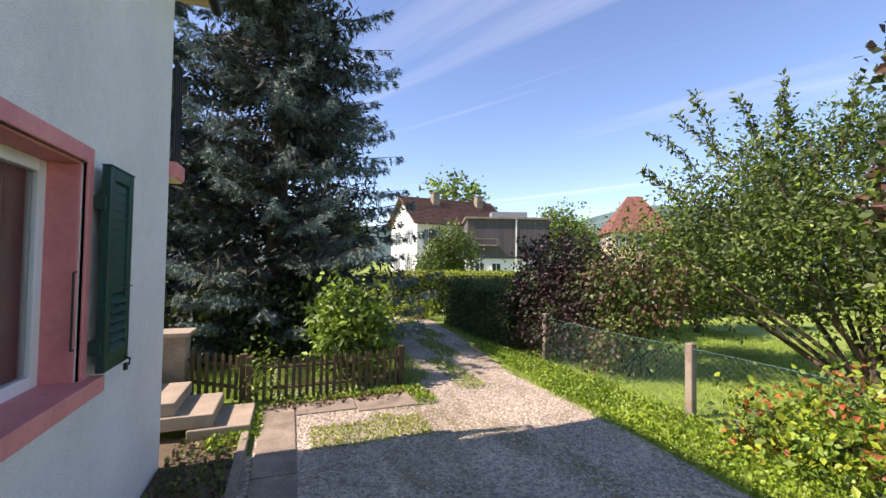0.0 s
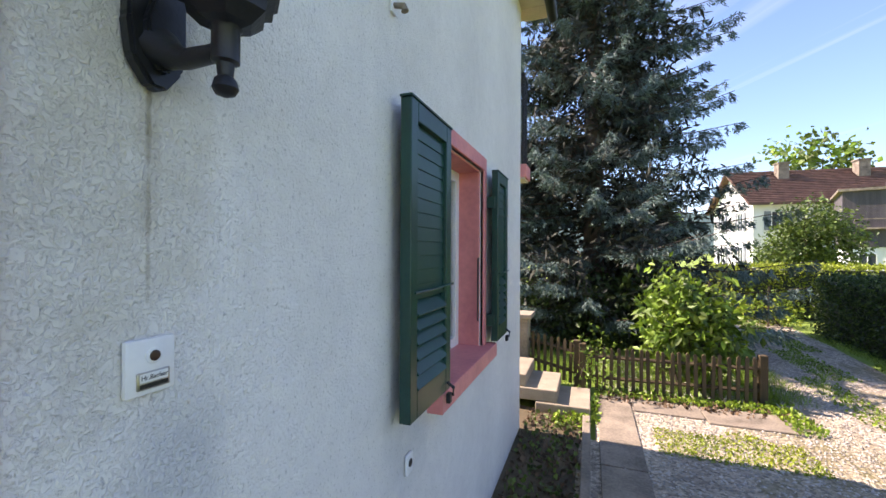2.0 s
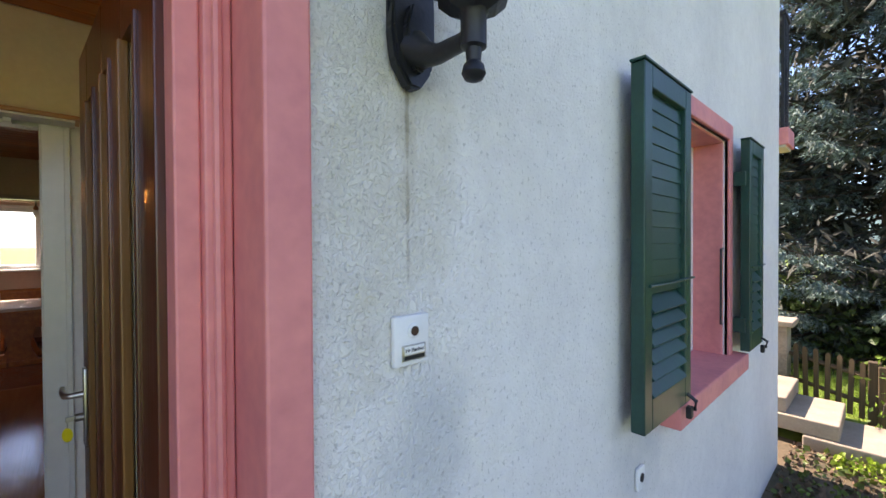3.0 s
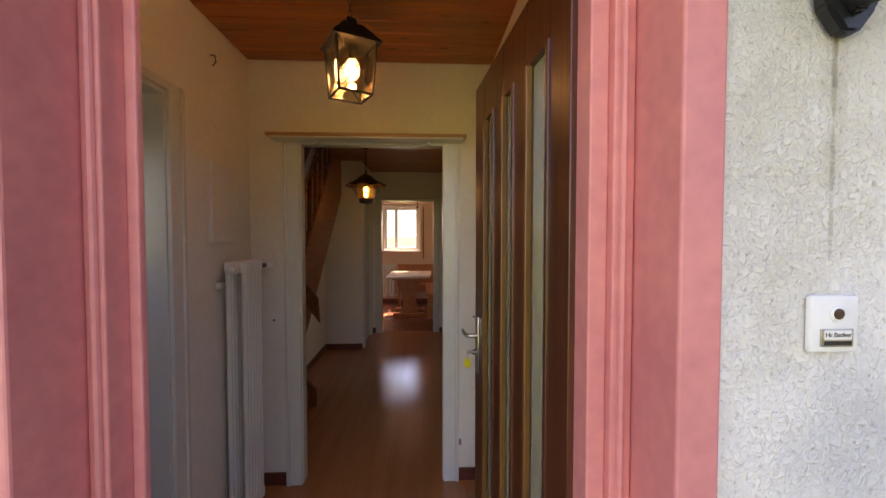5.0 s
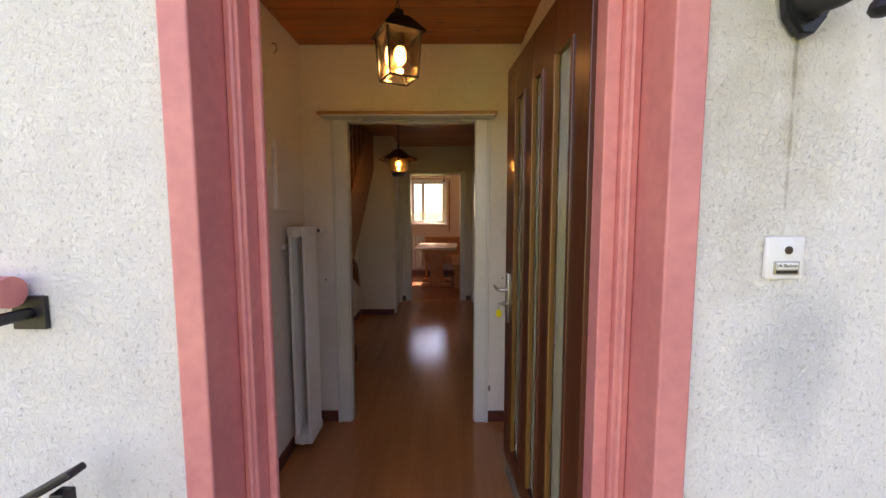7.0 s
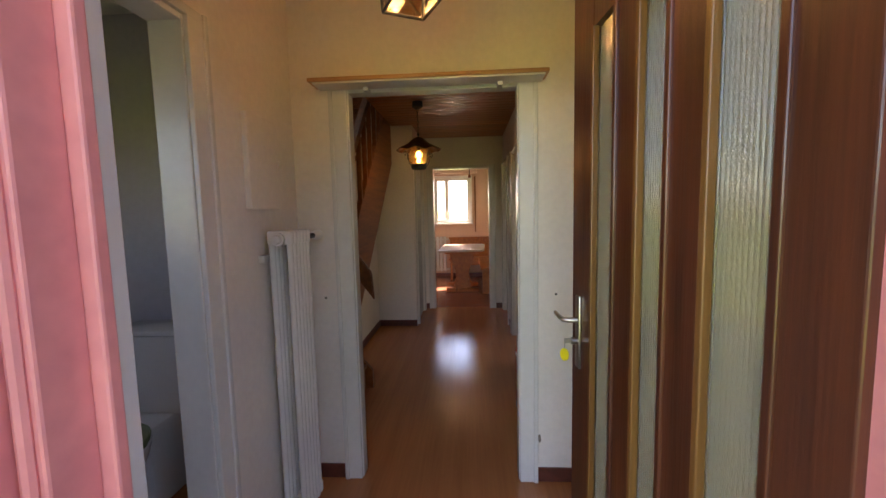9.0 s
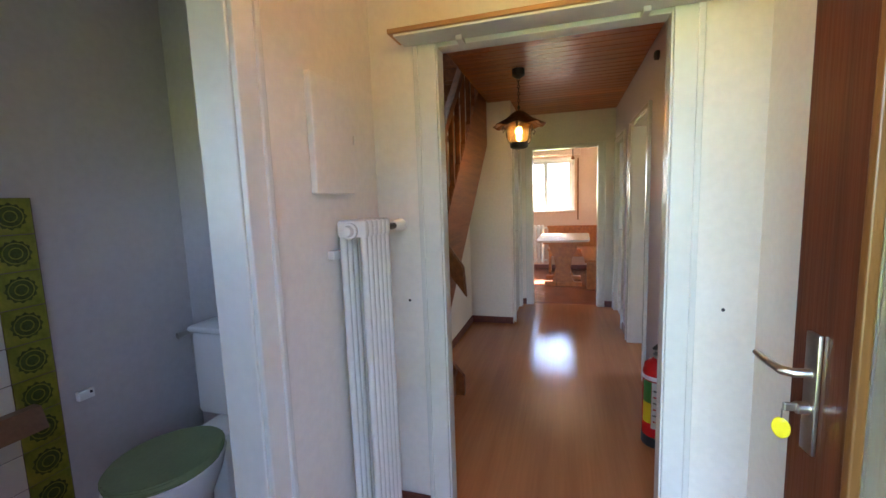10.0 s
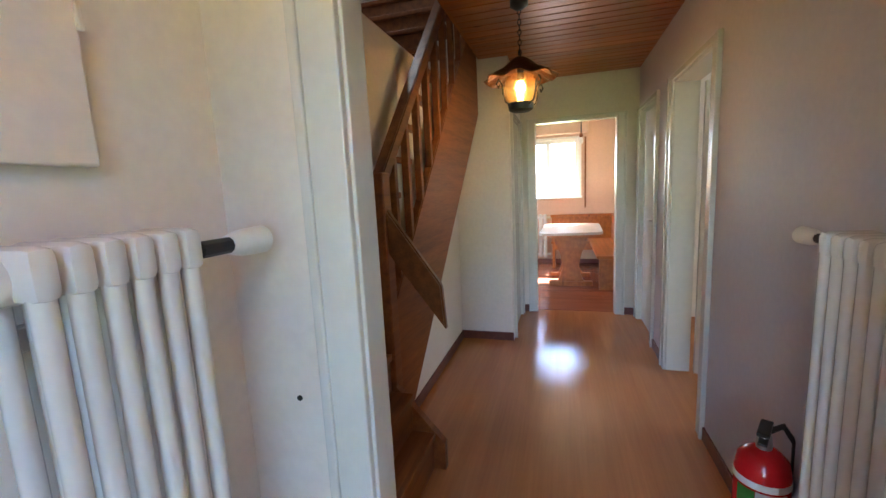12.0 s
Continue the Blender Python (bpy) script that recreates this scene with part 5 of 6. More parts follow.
sloped("string", -2.93, -4.58, 0.02, 0.80, 1.96, 2.80, 0.05, STAIRWOOD)
sloped("handrail", -2.90, -4.10, 1.36, 1.46, 2.80, 2.90, 0.06, RAILWOOD, 0.0, "dark rounded handrail")
for k in range(8):
    x = -3.05 - 0.16 * k
    zb, zt = 0.80 + (-2.93 - x) * 1.212 - 0.02, 1.40 + (-2.90 - x) * 1.2
    bm = BM(); box(bm, x - 0.02, sy(x) - 0.02, zb, x + 0.02, sy(x) + 0.02, zt, 0.004); part("baluster", bm, STAIRWOOD, stc)
bm = BM(); box(bm, -2.95, -0.93, 0.0, -2.86, -0.85, 1.46, 0.008); part("newel_post", bm, STAIRWOOD, stc)
bm = BM()
prism(bm, [(-0.90, 1.14), (-0.90, 1.36), (-0.60, 0.93), (-0.585, 0.71)], "x", -2.92, -2.88)
bmesh.ops.bevel(bm, geom=bm.edges[:], offset=0.008, segments=2, affect="EDGES"); part("lower_handrail", bm, RAILWOOD, stc)
bm = BM()
prism(bm, [(-0.86, 0.0), (-0.86, 0.42), (-0.66, 0.19), (-0.615, 0.14), (-0.615, 0.0)], "x", -2.90, -2.861)
part("lower_string", bm, STAIRWOOD, stc)

# ---------------- kitchen seen through the hall ----------------
kw = thing("window_2", "white framed kitchen window, overexposed with daylight", "window")
kw["kind"] = "structure"
y0, y1, z0, z1 = -0.54, 0.19, 1.15, 2.08
for a in ((y0, z0, y0 + 0.055, z1), (y1 - 0.055, z0, y1, z1), (y0 + 0.055, z0, y1 - 0.055, z0 + 0.06), (y0 + 0.055, z1 - 0.06, y1 - 0.055, z1), (-0.33, z0 + 0.06, -0.25, z1 - 0.06)):
    bm = BM(); box(bm, -8.46, a[0], a[1], -8.39, a[2], a[3], 0.005); part("window_frame", bm, PLASTIC, kw)
for a in ((y0 - 0.04, z0 - 0.04, y0, z1 + 0.04), (y1, z0 - 0.04, y1 + 0.05, z1 + 0.04), (y0, z1, y1, z1 + 0.04)):
    bm = BM(); box(bm, -8.369, a[0], a[1], -8.35, a[2], a[3], 0.004); part("casing", bm, PLASTIC, kw)
bm = BM(); box(bm, -8.369, y0 - 0.05, z0 - 0.04, -8.25, y1 + 0.06, z0 - 0.005, 0.006); part("window_sill", bm, PLASTIC, kw)
bm = BM(); box(bm, -8.43, y0 + 0.05, z0 + 0.05, -8.425, y1 - 0.05, z1 - 0.05); o = part("pane", bm, CLEAR, kw); o.visible_shadow = False
bm = BM(); box(bm, -8.425, -0.275, 1.55, -8.375, -0.255, 1.66, 0.004); part("handle", bm, PLASTIC, kw)
bm = BM(); box(bm, -8.369, y1 + 0.10, 0.95, -8.355, y1 + 0.125, 2.10, 0.002); part("blind_strap", bm, STAIRWOOD, kw, "brown roller blind strap")
bm = BM(); box(bm, -8.369, y0 - 0.1, 2.16, -8.20, y1 + 0.15, 2.40, 0.01); part("blind_box", bm, KITCHENWALL, kw)

kt = thing("dining_table", "pale topped pine trestle dining table in the kitchen", "table")
bm = BM()
prism(bm, [(-6.30, -0.30), (-6.38, 0.38), (-6.46, 0.42), (-7.52, 0.46), (-7.6, 0.40), (-7.55, -0.28), (-7.48, -0.32), (-6.38, -0.35)], "z", 0.725, 0.757); bmesh.ops.bevel(bm, geom=bm.edges[:], offset=0.008, segments=2, affect="EDGES"); part("tabletop", bm, LAMINATE, kt)
for x in (-6.75, -7.3):
    prof = [(-0.13, 0.06), (-0.10, 0.12), (-0.06, 0.25), (-0.10, 0.45), (-0.16, 0.58), (-0.17, 0.66), (0.25, 0.66), (0.24, 0.58), (0.18, 0.45), (0.14, 0.25), (0.18, 0.12), (0.21, 0.06)]
    bm = BM(); prism(bm, prof, "x", x - 0.03, x + 0.03); part("trestle", bm, PINE, kt)
    bm = BM(); box(bm, x - 0.05, -0.24, 0.0, x + 0.05, 0.32, 0.062, 0.012); part("foot", bm, PINE, kt)
    bm = BM(); box(bm, x - 0.045, -0.26, 0.66, x + 0.045, 0.34, 0.7245, 0.006); part("bearer", bm, PINE, kt)
bm = BM(); box(bm, -7.27, 0.0, 0.25, -6.78, 0.08, 0.37, 0.006); part("stretcher", bm, PINE, kt)

kb = thing("corner_bench", "pine corner bench with panelled back along the kitchen wall", "bench")
bm = BM(); box(bm, -8.34, -0.24, 0.42, -8.28, 0.76, 0.84, 0.006); part("backrest", bm, PINE, kb)
bm = BM(); box(bm, -8.35, -0.26, 0.80, -8.25, 0.765, 0.845, 0.008); part("top_rail", bm, PINE, kb)
bm = BM(); box(bm, -8.28, -0.24, 0.40, -7.88, 0.76, 0.44, 0.006); part("seat", bm, PINE, kb)
bm = BM(); box(bm, -7.92, -0.22, 0.30, -7.90, 0.5, 0.3995, 0.003); part("apron", bm, PINE, kb)
bm = BM(); box(bm, -8.27, -0.22, 0.0, -7.91, -0.18, 0.3995, 0.006); part("end_panel", bm, PINE, kb)
bm = BM(); box(bm, -7.88, 0.35, 0.40, -6.5, 0.76, 0.44, 0.006); part("seat", bm, PINE, kb)
bm = BM(); box(bm, -8.25, 0.70, 0.44, -6.5, 0.757, 0.84, 0.006); part("backrest", bm, PINE, kb)
bm = BM(); box(bm, -6.54, 0.38, 0.0, -6.50, 0.74, 0.3995, 0.006); part("end_panel", bm, PINE, kb)
kl = thing("kitchen_pendant", "small clear pendant lamp on a cord in the kitchen", "pendant lamp", loc=(-7.2, 0.19, 0))
bm = BM(); tube(bm, [(0, 0, 2.455), (0, 0, 2.02)], 0.008, 6); part("cord", bm, BLACK, kl)
bm = BM(); lathe(bm, [(0.02, 1.98), (0.03, 2.0), (0.015, 2.04)], sides=14); part("socket", bm, STAIRWOOD, kl, "", True)
bm = BM(); lathe(bm, [(0.01, 1.89), (0.03, 1.92), (0.028, 1.95), (0.015, 1.98)], sides=14); part("bulb", bm, PLASTIC, kl, "unlit bulb", True)
radiator_k = thing("panel_radiator", "white ribbed panel radiator below the kitchen window", "radiator")
for k in range(9):
    bm = BM(); y = -0.98 + k * 0.075
    box(bm, -8.34, y, 0.12, -8.27, y + 0.062, 0.86, 0.02); part("section", bm, ENAMEL, radiator_k, "", True)
bm = BM(); tube(bm, [(-8.30, -0.99, 0.80), (-8.30, -0.26, 0.80)], 0.02, 10); part("header_pipe", bm, ENAMEL, radiator_k)
bm = BM(); tube(bm, [(-8.30, -0.99, 0.17), (-8.30, -0.26, 0.17)], 0.02, 10); part("header_pipe", bm, ENAMEL, radiator_k)

# ---------------- ground ----------------
def strip(name, pts_l, pts_r, z, material, label="", thick=0.05):
    """A flat piece of ground between two side lines."""
    b = BM()
    lt = [b.verts.new((x, y, z)) for x, y in pts_l]
    rt = [b.verts.new((x, y, z)) for x, y in pts_r]
    lb = [b.verts.new((x, y, z - thick)) for x, y in pts_l]
    rb = [b.verts.new((x, y, z - thick)) for x, y in pts_r]
    for k in range(len(lt) - 1):
        b.faces.new((lt[k], rt[k], rt[k + 1], lt[k + 1]))
        b.faces.new((lt[k], lt[k + 1], lb[k + 1], lb[k]))
        b.faces.new((rt[k], rb[k], rb[k + 1], rt[k + 1]))
    b.faces.new((lt[0], lb[0], rb[0], rt[0])); b.faces.new((lt[-1], rt[-1], rb[-1], lb[-1]))
    return setting(name, b, material, label)


bm = BM()
vs = [bm.verts.new((x, y, G - 0.03)) for x, y in ((-900, -900), (1400, -900), (1400, 1400), (-900, 1400))]
bm.faces.new(vs)
setting("ground", bm, GRASSGROUND, "grassy ground reaching to the horizon")
strip("pavement_yard", [(0.0, -8), (0.0, 4.79), (0.75, 4.8), (0.75, 6.2), (2.75, 6.1), (2.95, 6.8), (3.4, 9.0), (4.0, 12.5), (4.2, 17), (3.2, 24)],
      [(4.6, -8), (4.65, 3.0), (4.7, 4.0), (4.72, 4.8), (4.68, 6.0), (4.7, 6.9), (5.0, 9.0), (5.35, 12.0), (5.4, 17), (4.8, 24)], G, GRAVEL, "grey gravel yard and drive with mossy patches")
strip("bed_earth", [(0.0, 2.6), (0.0, 4.79), (-0.7, 4.8), (-0.7, 5.55)], [(0.55, 2.6), (0.6, 4.79), (0.6, 4.8), (0.62, 5.3)], G + 0.012, DIRT, "bare earth bed below the house wall", 0.06)
# concrete paving beside the fence
pv = thing("paving", "worn concrete paving strip along the fence", "paving")
pv["kind"] = "structure"
rng = random.Random(5)
for a in ((0.78, 4.3, 1.16, 6.1), (1.17, 5.72, 1.9, 6.12), (1.91, 5.62, 2.75, 6.12), (0.78, 3.2, 1.16, 4.28)):
    b = BM(); box(b, a[0], a[1], G - 0.04, a[2], a[3], G + 0.016 + rng.uniform(0, 0.006), 0.01); part("slab", b, CONCRETE, pv)
kb_ = thing("edging_kerb", "low mossy concrete edging of the bed", "kerb")
b = BM(); box(b, 0.62, 2.6, G - 0.05, 0.70, 5.25, G + 0.07, 0.012); part("kerb_stone", b, CONCRETE, kb_)

# landing in front of the door and its steps, under the viewer's feet
ld = thing("entrance_landing", "concrete landing with steps in front of the door", "landing")
b = BM(); box(b, 0.023, -0.7, G - 0.1, 1.5, 1.5, 0.12, 0.01); part("slab", b, CONCRETE, ld)
for k in range(2):
    b = BM(); box(b, 0.1, -0.98 - 0.28 * k, G - 0.1, 1.4, -0.702 - 0.28 * k, -0.03 - 0.15 * k, 0.01); part("step", b, CONCRETE, ld)

# garden steps by the house corner
gs = thing("garden_steps", "pale stone garden steps beside the house corner", "steps")
for k in range(4):
    x1 = 0.70 - 0.36 * k
    b = BM(); box(b, x1 - 0.60, 5.30 + 0.04 * k, G - 0.05 if k == 0 else G + 0.14 * k - 0.02, x1, 6.02 + 0.08 * k, G + 0.14 * (k + 1) - 0.02, 0.012); part("step", b, STONE, gs)
b = BM(); box(b, -1.2, 5.45, G - 0.05, -0.36, 6.2, G + 0.14 * 3 - 0.021); part("core", b, CONCRETE, gs)
pl = thing("gate_pillar", "low concrete pillar with a flat cap", "pillar")
b = BM(); box(b, -0.44, 6.35, G - 0.05, -0.14, 6.65, 0.56, 0.01); part("shaft", b, CONCRETE, pl)
b = BM(); box(b, -0.50, 6.29, 0.56, -0.08, 6.71, 0.62, 0.012); part("cap", b, STONE, pl)


# ---------------- fences ----------------
def picket_fence(p0, p1, z0, z1, height, group):
    f = thing("picket_fence", "weathered brown wooden picket fence with mossy pickets", "fence", group)
    a, c = Vector((*p0, z0)), Vector((*p1, z1))
    d = (c - a); L_ = Vector((d.x, d.y, 0)).length
    u = d / L_
    ang = math.degrees(math.atan2(d.y, d.x))
    n = int(L_ / 0.088)
    rg = random.Random(int(L_ * 100))
    b = BM(); prism(b, [(-0.021, 0), (0.021, 0), (0.021, height - 0.025), (0.0, height), (-0.021, height - 0.025)], "y", -0.009, 0.009)
    me = mesh_of("picket", b, PICKET)
    for k in range(n + 1):
        o = new("picket", me)
        o.parent = f
        q = a + u * (k * L_ / n)
        o.matrix_basis = pose(q.x, q.y, q.z + rg.uniform(-0.012, 0.012), rg.uniform(-2, 2), rg.uniform(-1.5, 1.5), ang)
    for h in (0.16, height - 0.14):
        b = BM(); tube(b, [a + Vector((0, 0.03, h)), c + Vector((0, 0.03, h))], 0.024, 4); part("rail", b, PICKET, f)
    for q in (a, c):
        b = BM(); box(b, q.x - 0.045, q.y - 0.045 + 0.03, q.z - 0.1, q.x + 0.045, q.y + 0.045 + 0.03, q.z + height + 0.03, 0.008); part("post", b, PICKET, f)
    return f


picket_fence((0.60, 6.28), (2.66, 6.42), G + 0.03, G + 0.02, 0.57, "garden fence")
picket_fence((0.53, 6.30), (-1.2, 6.75), G + 0.06, G + 0.32, 0.57, "garden fence")

cl = thing("chain_link_fence", "green chain-link fence on grey concrete posts", "fence")
for x, y in ((5.83, 4.19), (5.75, 7.2), (6.05, 1.2)):
    b = BM(); prism(b, [(x - 0.05, y - 0.05), (x + 0.05, y - 0.05), (x + 0.05, y + 0.05), (x - 0.05, y + 0.05)], "z", G - 0.1, 0.56)
    bmesh.ops.bevel(b, geom=b.edges[:], offset=0.012, segments=1, affect="EDGES"); part("post", b, CONCRETE, cl, "grey concrete post")
def netting(p0, p1, z0, z1):
    b = BM()
    a, c = Vector((*p0, 0)), Vector((*p1, 0))
    L_ = (c - a).length
    u = (c - a) / L_
    H = z1 - z0
    pitch = 0.075
    k = -H
    while k < L_:
        for s in (1, -1):
            q0, q1 = max(k, 0), min(k + H, L_)
            if q1 > q0:
                zz0, zz1 = (z0 + q0 - k, z0 + q1 - k) if s > 0 else (z1 - (q0 - k), z1 - (q1 - k))
                tube(b, [a + u * q0 + Vector((0, 0, zz0)), a + u * q1 + Vector((0, 0, zz1))], 0.0013, 3, False)
        k += pitch
    for z in (z0, z1):
        tube(b, [a + Vector((0, 0, z)), (a + c) / 2 + Vector((0, 0, z - 0.02)), c + Vector((0, 0, z))], 0.0025, 4)
    tagged(part("wire_mesh", b, WIRE, cl, "green coated wire mesh"), kind="stuff")
netting((5.78, 4.20), (5.70, 7.2), G + 0.03, 0.50)
netting((5.80, 4.15), (6.0, 1.2), G + 0.03, 0.50)


# ---------------- plants ----------------
def leaf_mesh(name, centres, normals, size, aspect, seed, material, fold=0.25, jitter=0.35):
    """Many small folded leaves, each four corners, at the given places."""
    g = np.random.default_rng(seed)
    n = len(centres)
    d = g.normal(size=(n, 3)) * 0.8 + normals * 0.6
    d[:, 2] -= 0.25
    d /= np.linalg.norm(d, axis=1)[:, None]
    r = g.normal(size=(n, 3))
    w = np.cross(d, r); w /= np.linalg.norm(w, axis=1)[:, None] + 1e-9
    up = np.cross(w, d)
    s = size * (1 + jitter * g.uniform(-1, 1, n))[:, None]
    tip, side = d * s, w * s * aspect
    mid = centres + tip * 0.5
    v = np.stack([centres, mid + side + up * s * fold * aspect, centres + tip, mid - side + up * s * fold * aspect], 1).reshape(-1, 3)
    i = np.arange(n) * 4
    f = np.concatenate([np.stack([i, i + 1, i + 2], 1), np.stack([i, i + 2, i + 3], 1)])
    me = bpy.data.meshes.new(name)
    me.from_pydata(v.tolist(), [], f.tolist())
    me.materials.append(material)
    return me


def clumps(lobes, n, seed, shell=0.5, clump=0.16, per=14):
    """Leaf places in twiggy clumps near the skin of a few lobes (x, y, z, rx, ry, rz)."""
    g = np.random.default_rng(seed)
    vol = np.array([l[3] * l[4] + l[4] * l[5] for l in lobes]); vol = vol / vol.sum()
    m = max(1, n // per)
    which = g.choice(len(lobes), m, p=vol)
    L_ = np.array(lobes)[which]
    d = g.normal(size=(m, 3)); d /= np.linalg.norm(d, axis=1)[:, None]
    rad = (1 - shell * g.random(m) ** 1.6) * (1 + 0.16 * g.normal(size=m))
    c = L_[:, :3] + d * L_[:, 3:] * rad[:, None]
    c = np.repeat(c, per, 0) + g.normal(size=(m * per, 3)) * clump
    nn = np.repeat(d, per, 0)
    ok = c[:, 2] > G + 0.02
    return c[ok], nn[ok]


def bush(name, label, category, base, lobes, n, leaves, size, aspect=0.32, seed=1, stems=5, stem_r=0.02, shell=0.55, clump=0.12, group=""):
    t = thing(name, label, category, group, (base[0], base[1], G - 0.03))
    off = np.array([base[0], base[1], G - 0.03])
    rg = random.Random(seed)
    for k in range(stems):
        l = lobes[k % len(lobes)]
        top = Vector((l[0] + rg.uniform(-.5, .5) * l[3], l[1] + rg.uniform(-.5, .5) * l[4], l[2] + rg.uniform(0, .5) * l[5]))
        bot = Vector((base[0] + rg.uniform(-.25, .25), base[1] + rg.uniform(-.25, .25), G - 0.06))
        b = BM(); tube(b, [bot - Vector(off), bot.lerp(top, .45) + Vector((rg.uniform(-.1, .1), rg.uniform(-.1, .1), 0.1)) - Vector(off), top - Vector(off)], [stem_r, stem_r * .75, stem_r * .35], 6)
        part("stem", b, BARK, t)
    for j, (m, share) in enumerate(leaves):
        c, nn = clumps(lobes, int(n * share), seed * 10 + j, shell, clump)
        o = new("foliage", leaf_mesh("foliage", c - off, nn, size, aspect, seed * 7 + j, m))
        o.parent = t
    return t


def spruce(name, x0, y0, height, radius, base, seed):
    t = thing(name, "tall blue-grey spruce with drooping branches", "spruce tree", loc=(x0, y0, G - 0.03))
    g = np.random.default_rng(seed)
    b = BM(); tube(b, [(0, 0, -0.1), (0.03, 0, height * 0.3), (0, 0.03, height * 0.7), (0, 0, height)], [0.24, 0.19, 0.09, 0.02], 12); part("trunk", b, BARK, t, "", True)
    limbs = BM()
    cen, dirs, inner = [], [], []
    z = base
    while z < height - 0.4:
        k = (z - base) / (height - base)
        R = radius * (1 - k) ** 0.8 * (0.75 + 0.25 * min(1, (z - base) / 1.2 + 0.6))
        for _ in range(7 if k < 0.6 else 5):
            a = g.uniform(0, 2 * math.pi)
            r = R * g.uniform(0.62, 1.12) * (1.18 if g.random() < 0.08 else 1)
            u = np.array([math.cos(a), math.sin(a), 0]); w = np.array([-math.sin(a), math.cos(a), 0])
            zz = z + g.uniform(-0.2, 0.2)
            ts = np.linspace(0.0, 1, 7)
            sag = -0.30 * r * ts + 0.26 * r * ts ** 2.4
            pts = [u * r * s + np.array([0, 0, zz + q]) for s, q in zip(ts, sag)]
            tube(limbs, [tuple(p) for p in pts[::2]], [0.035, 0.022, 0.012, 0.005], 4, False)
            m = int(10 + r * 11)
            for s in g.uniform(0.22, 1.0, m):
                p = u * r * s + np.array([0, 0, zz + np.interp(s, ts, sag)])
                side = g.choice([-1, 1]) * (0.10 + 0.48 * (1 - s) * min(1, r / 2.0)) * g.uniform(0.3, 1)
                tw = w * side + u * abs(side) * 0.5 + np.array([0, 0, -0.10 - 0.22 * g.random() * (1.1 - s)])
                ln = np.linalg.norm(tw) + 1e-6
                q = max(5, int(ln * 26) + 4)
                for v in np.linspace(0.05, 1.0, q):
                    cen.append(p + tw * v); dirs.append(tw / ln * 0.8 + u * 0.5)
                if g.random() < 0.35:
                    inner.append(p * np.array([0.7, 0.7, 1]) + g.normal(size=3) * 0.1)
        z += 0.27 + 0.1 * k
    tagged(part("limb", limbs, BARK, t), kind="stuff")
    cen, dirs = np.array(cen), np.array(dirs)
    cen = np.repeat(cen, 3, 0) + g.normal(size=(len(cen) * 3, 3)) * 0.022
    dirs = np.repeat(dirs, 3, 0)
    n = len(cen)
    d = dirs + g.normal(size=(n, 3)) * 0.55; d /= np.linalg.norm(d, axis=1)[:, None]
    r = np.cross(d, g.normal(size=(n, 3))); r /= np.linalg.norm(r, axis=1)[:, None]
    L_ = g.uniform(0.06, 0.12, n)[:, None]
    v = np.stack([cen - r * 0.011, cen + r * 0.011, cen + d * L_], 1).reshape(-1, 3)
    f = np.arange(n * 3).reshape(-1, 3)
    me = bpy.data.meshes.new("crown"); me.from_pydata(v.tolist(), [], f.tolist()); me.materials.append(SPRUCE)
    o = new("crown", me); o.parent = t
    # dark leaves inside the crown, their colour standing in for its inner shade
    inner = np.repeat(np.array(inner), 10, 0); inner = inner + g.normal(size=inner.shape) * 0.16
    o = new("inner_foliage", leaf_mesh("inner_foliage", inner, np.zeros_like(inner), 0.22, 0.12, seed, SPRUCESHADE)); o.parent = t
    return t


spruce("spruce", 0.75, 10.4, 16.5, 3.75, 0.75, 3)
spruce("spruce", -2.6, 11.8, 14.0, 3.0, 0.6, 8)

bush("laurel_bush", "bright green glossy-leaved bush behind the fence", "bush", (2.0, 7.0),
     [(2.0, 7.0, 0.3, 0.56, 0.46, 0.58), (1.68, 6.95, 0.72, 0.28, 0.28, 0.42), (2.32, 7.0, 0.5, 0.3, 0.28, 0.4), (1.95, 7.05, 0.85, 0.26, 0.28, 0.3), (2.25, 7.0, 1.05, 0.1, 0.1, 0.25)], 2300, [(BRIGHTLEAF, 0.7), (MIDLEAF, 0.3)], 0.13, 0.24, 11)
bush("seedling", "small bright green sapling growing through the fence", "sapling", (0.72, 6.2), [(0.72, 6.2, 0.1, 0.09, 0.09, 0.36)], 170, [(BRIGHTLEAF, 1)], 0.06, 0.3, 12, 1, 0.008)
# dark-leaved filler added for the deep shade under the spruce; covers the horizon
bush("shade_shrub", "dark undergrowth added to fill the shade below the spruce", "shrub", (0.0, 8.9),
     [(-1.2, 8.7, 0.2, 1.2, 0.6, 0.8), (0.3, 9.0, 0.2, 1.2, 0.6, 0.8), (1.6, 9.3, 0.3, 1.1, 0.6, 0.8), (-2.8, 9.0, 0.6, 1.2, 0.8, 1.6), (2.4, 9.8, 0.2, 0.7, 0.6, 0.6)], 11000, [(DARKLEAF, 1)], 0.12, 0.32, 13)


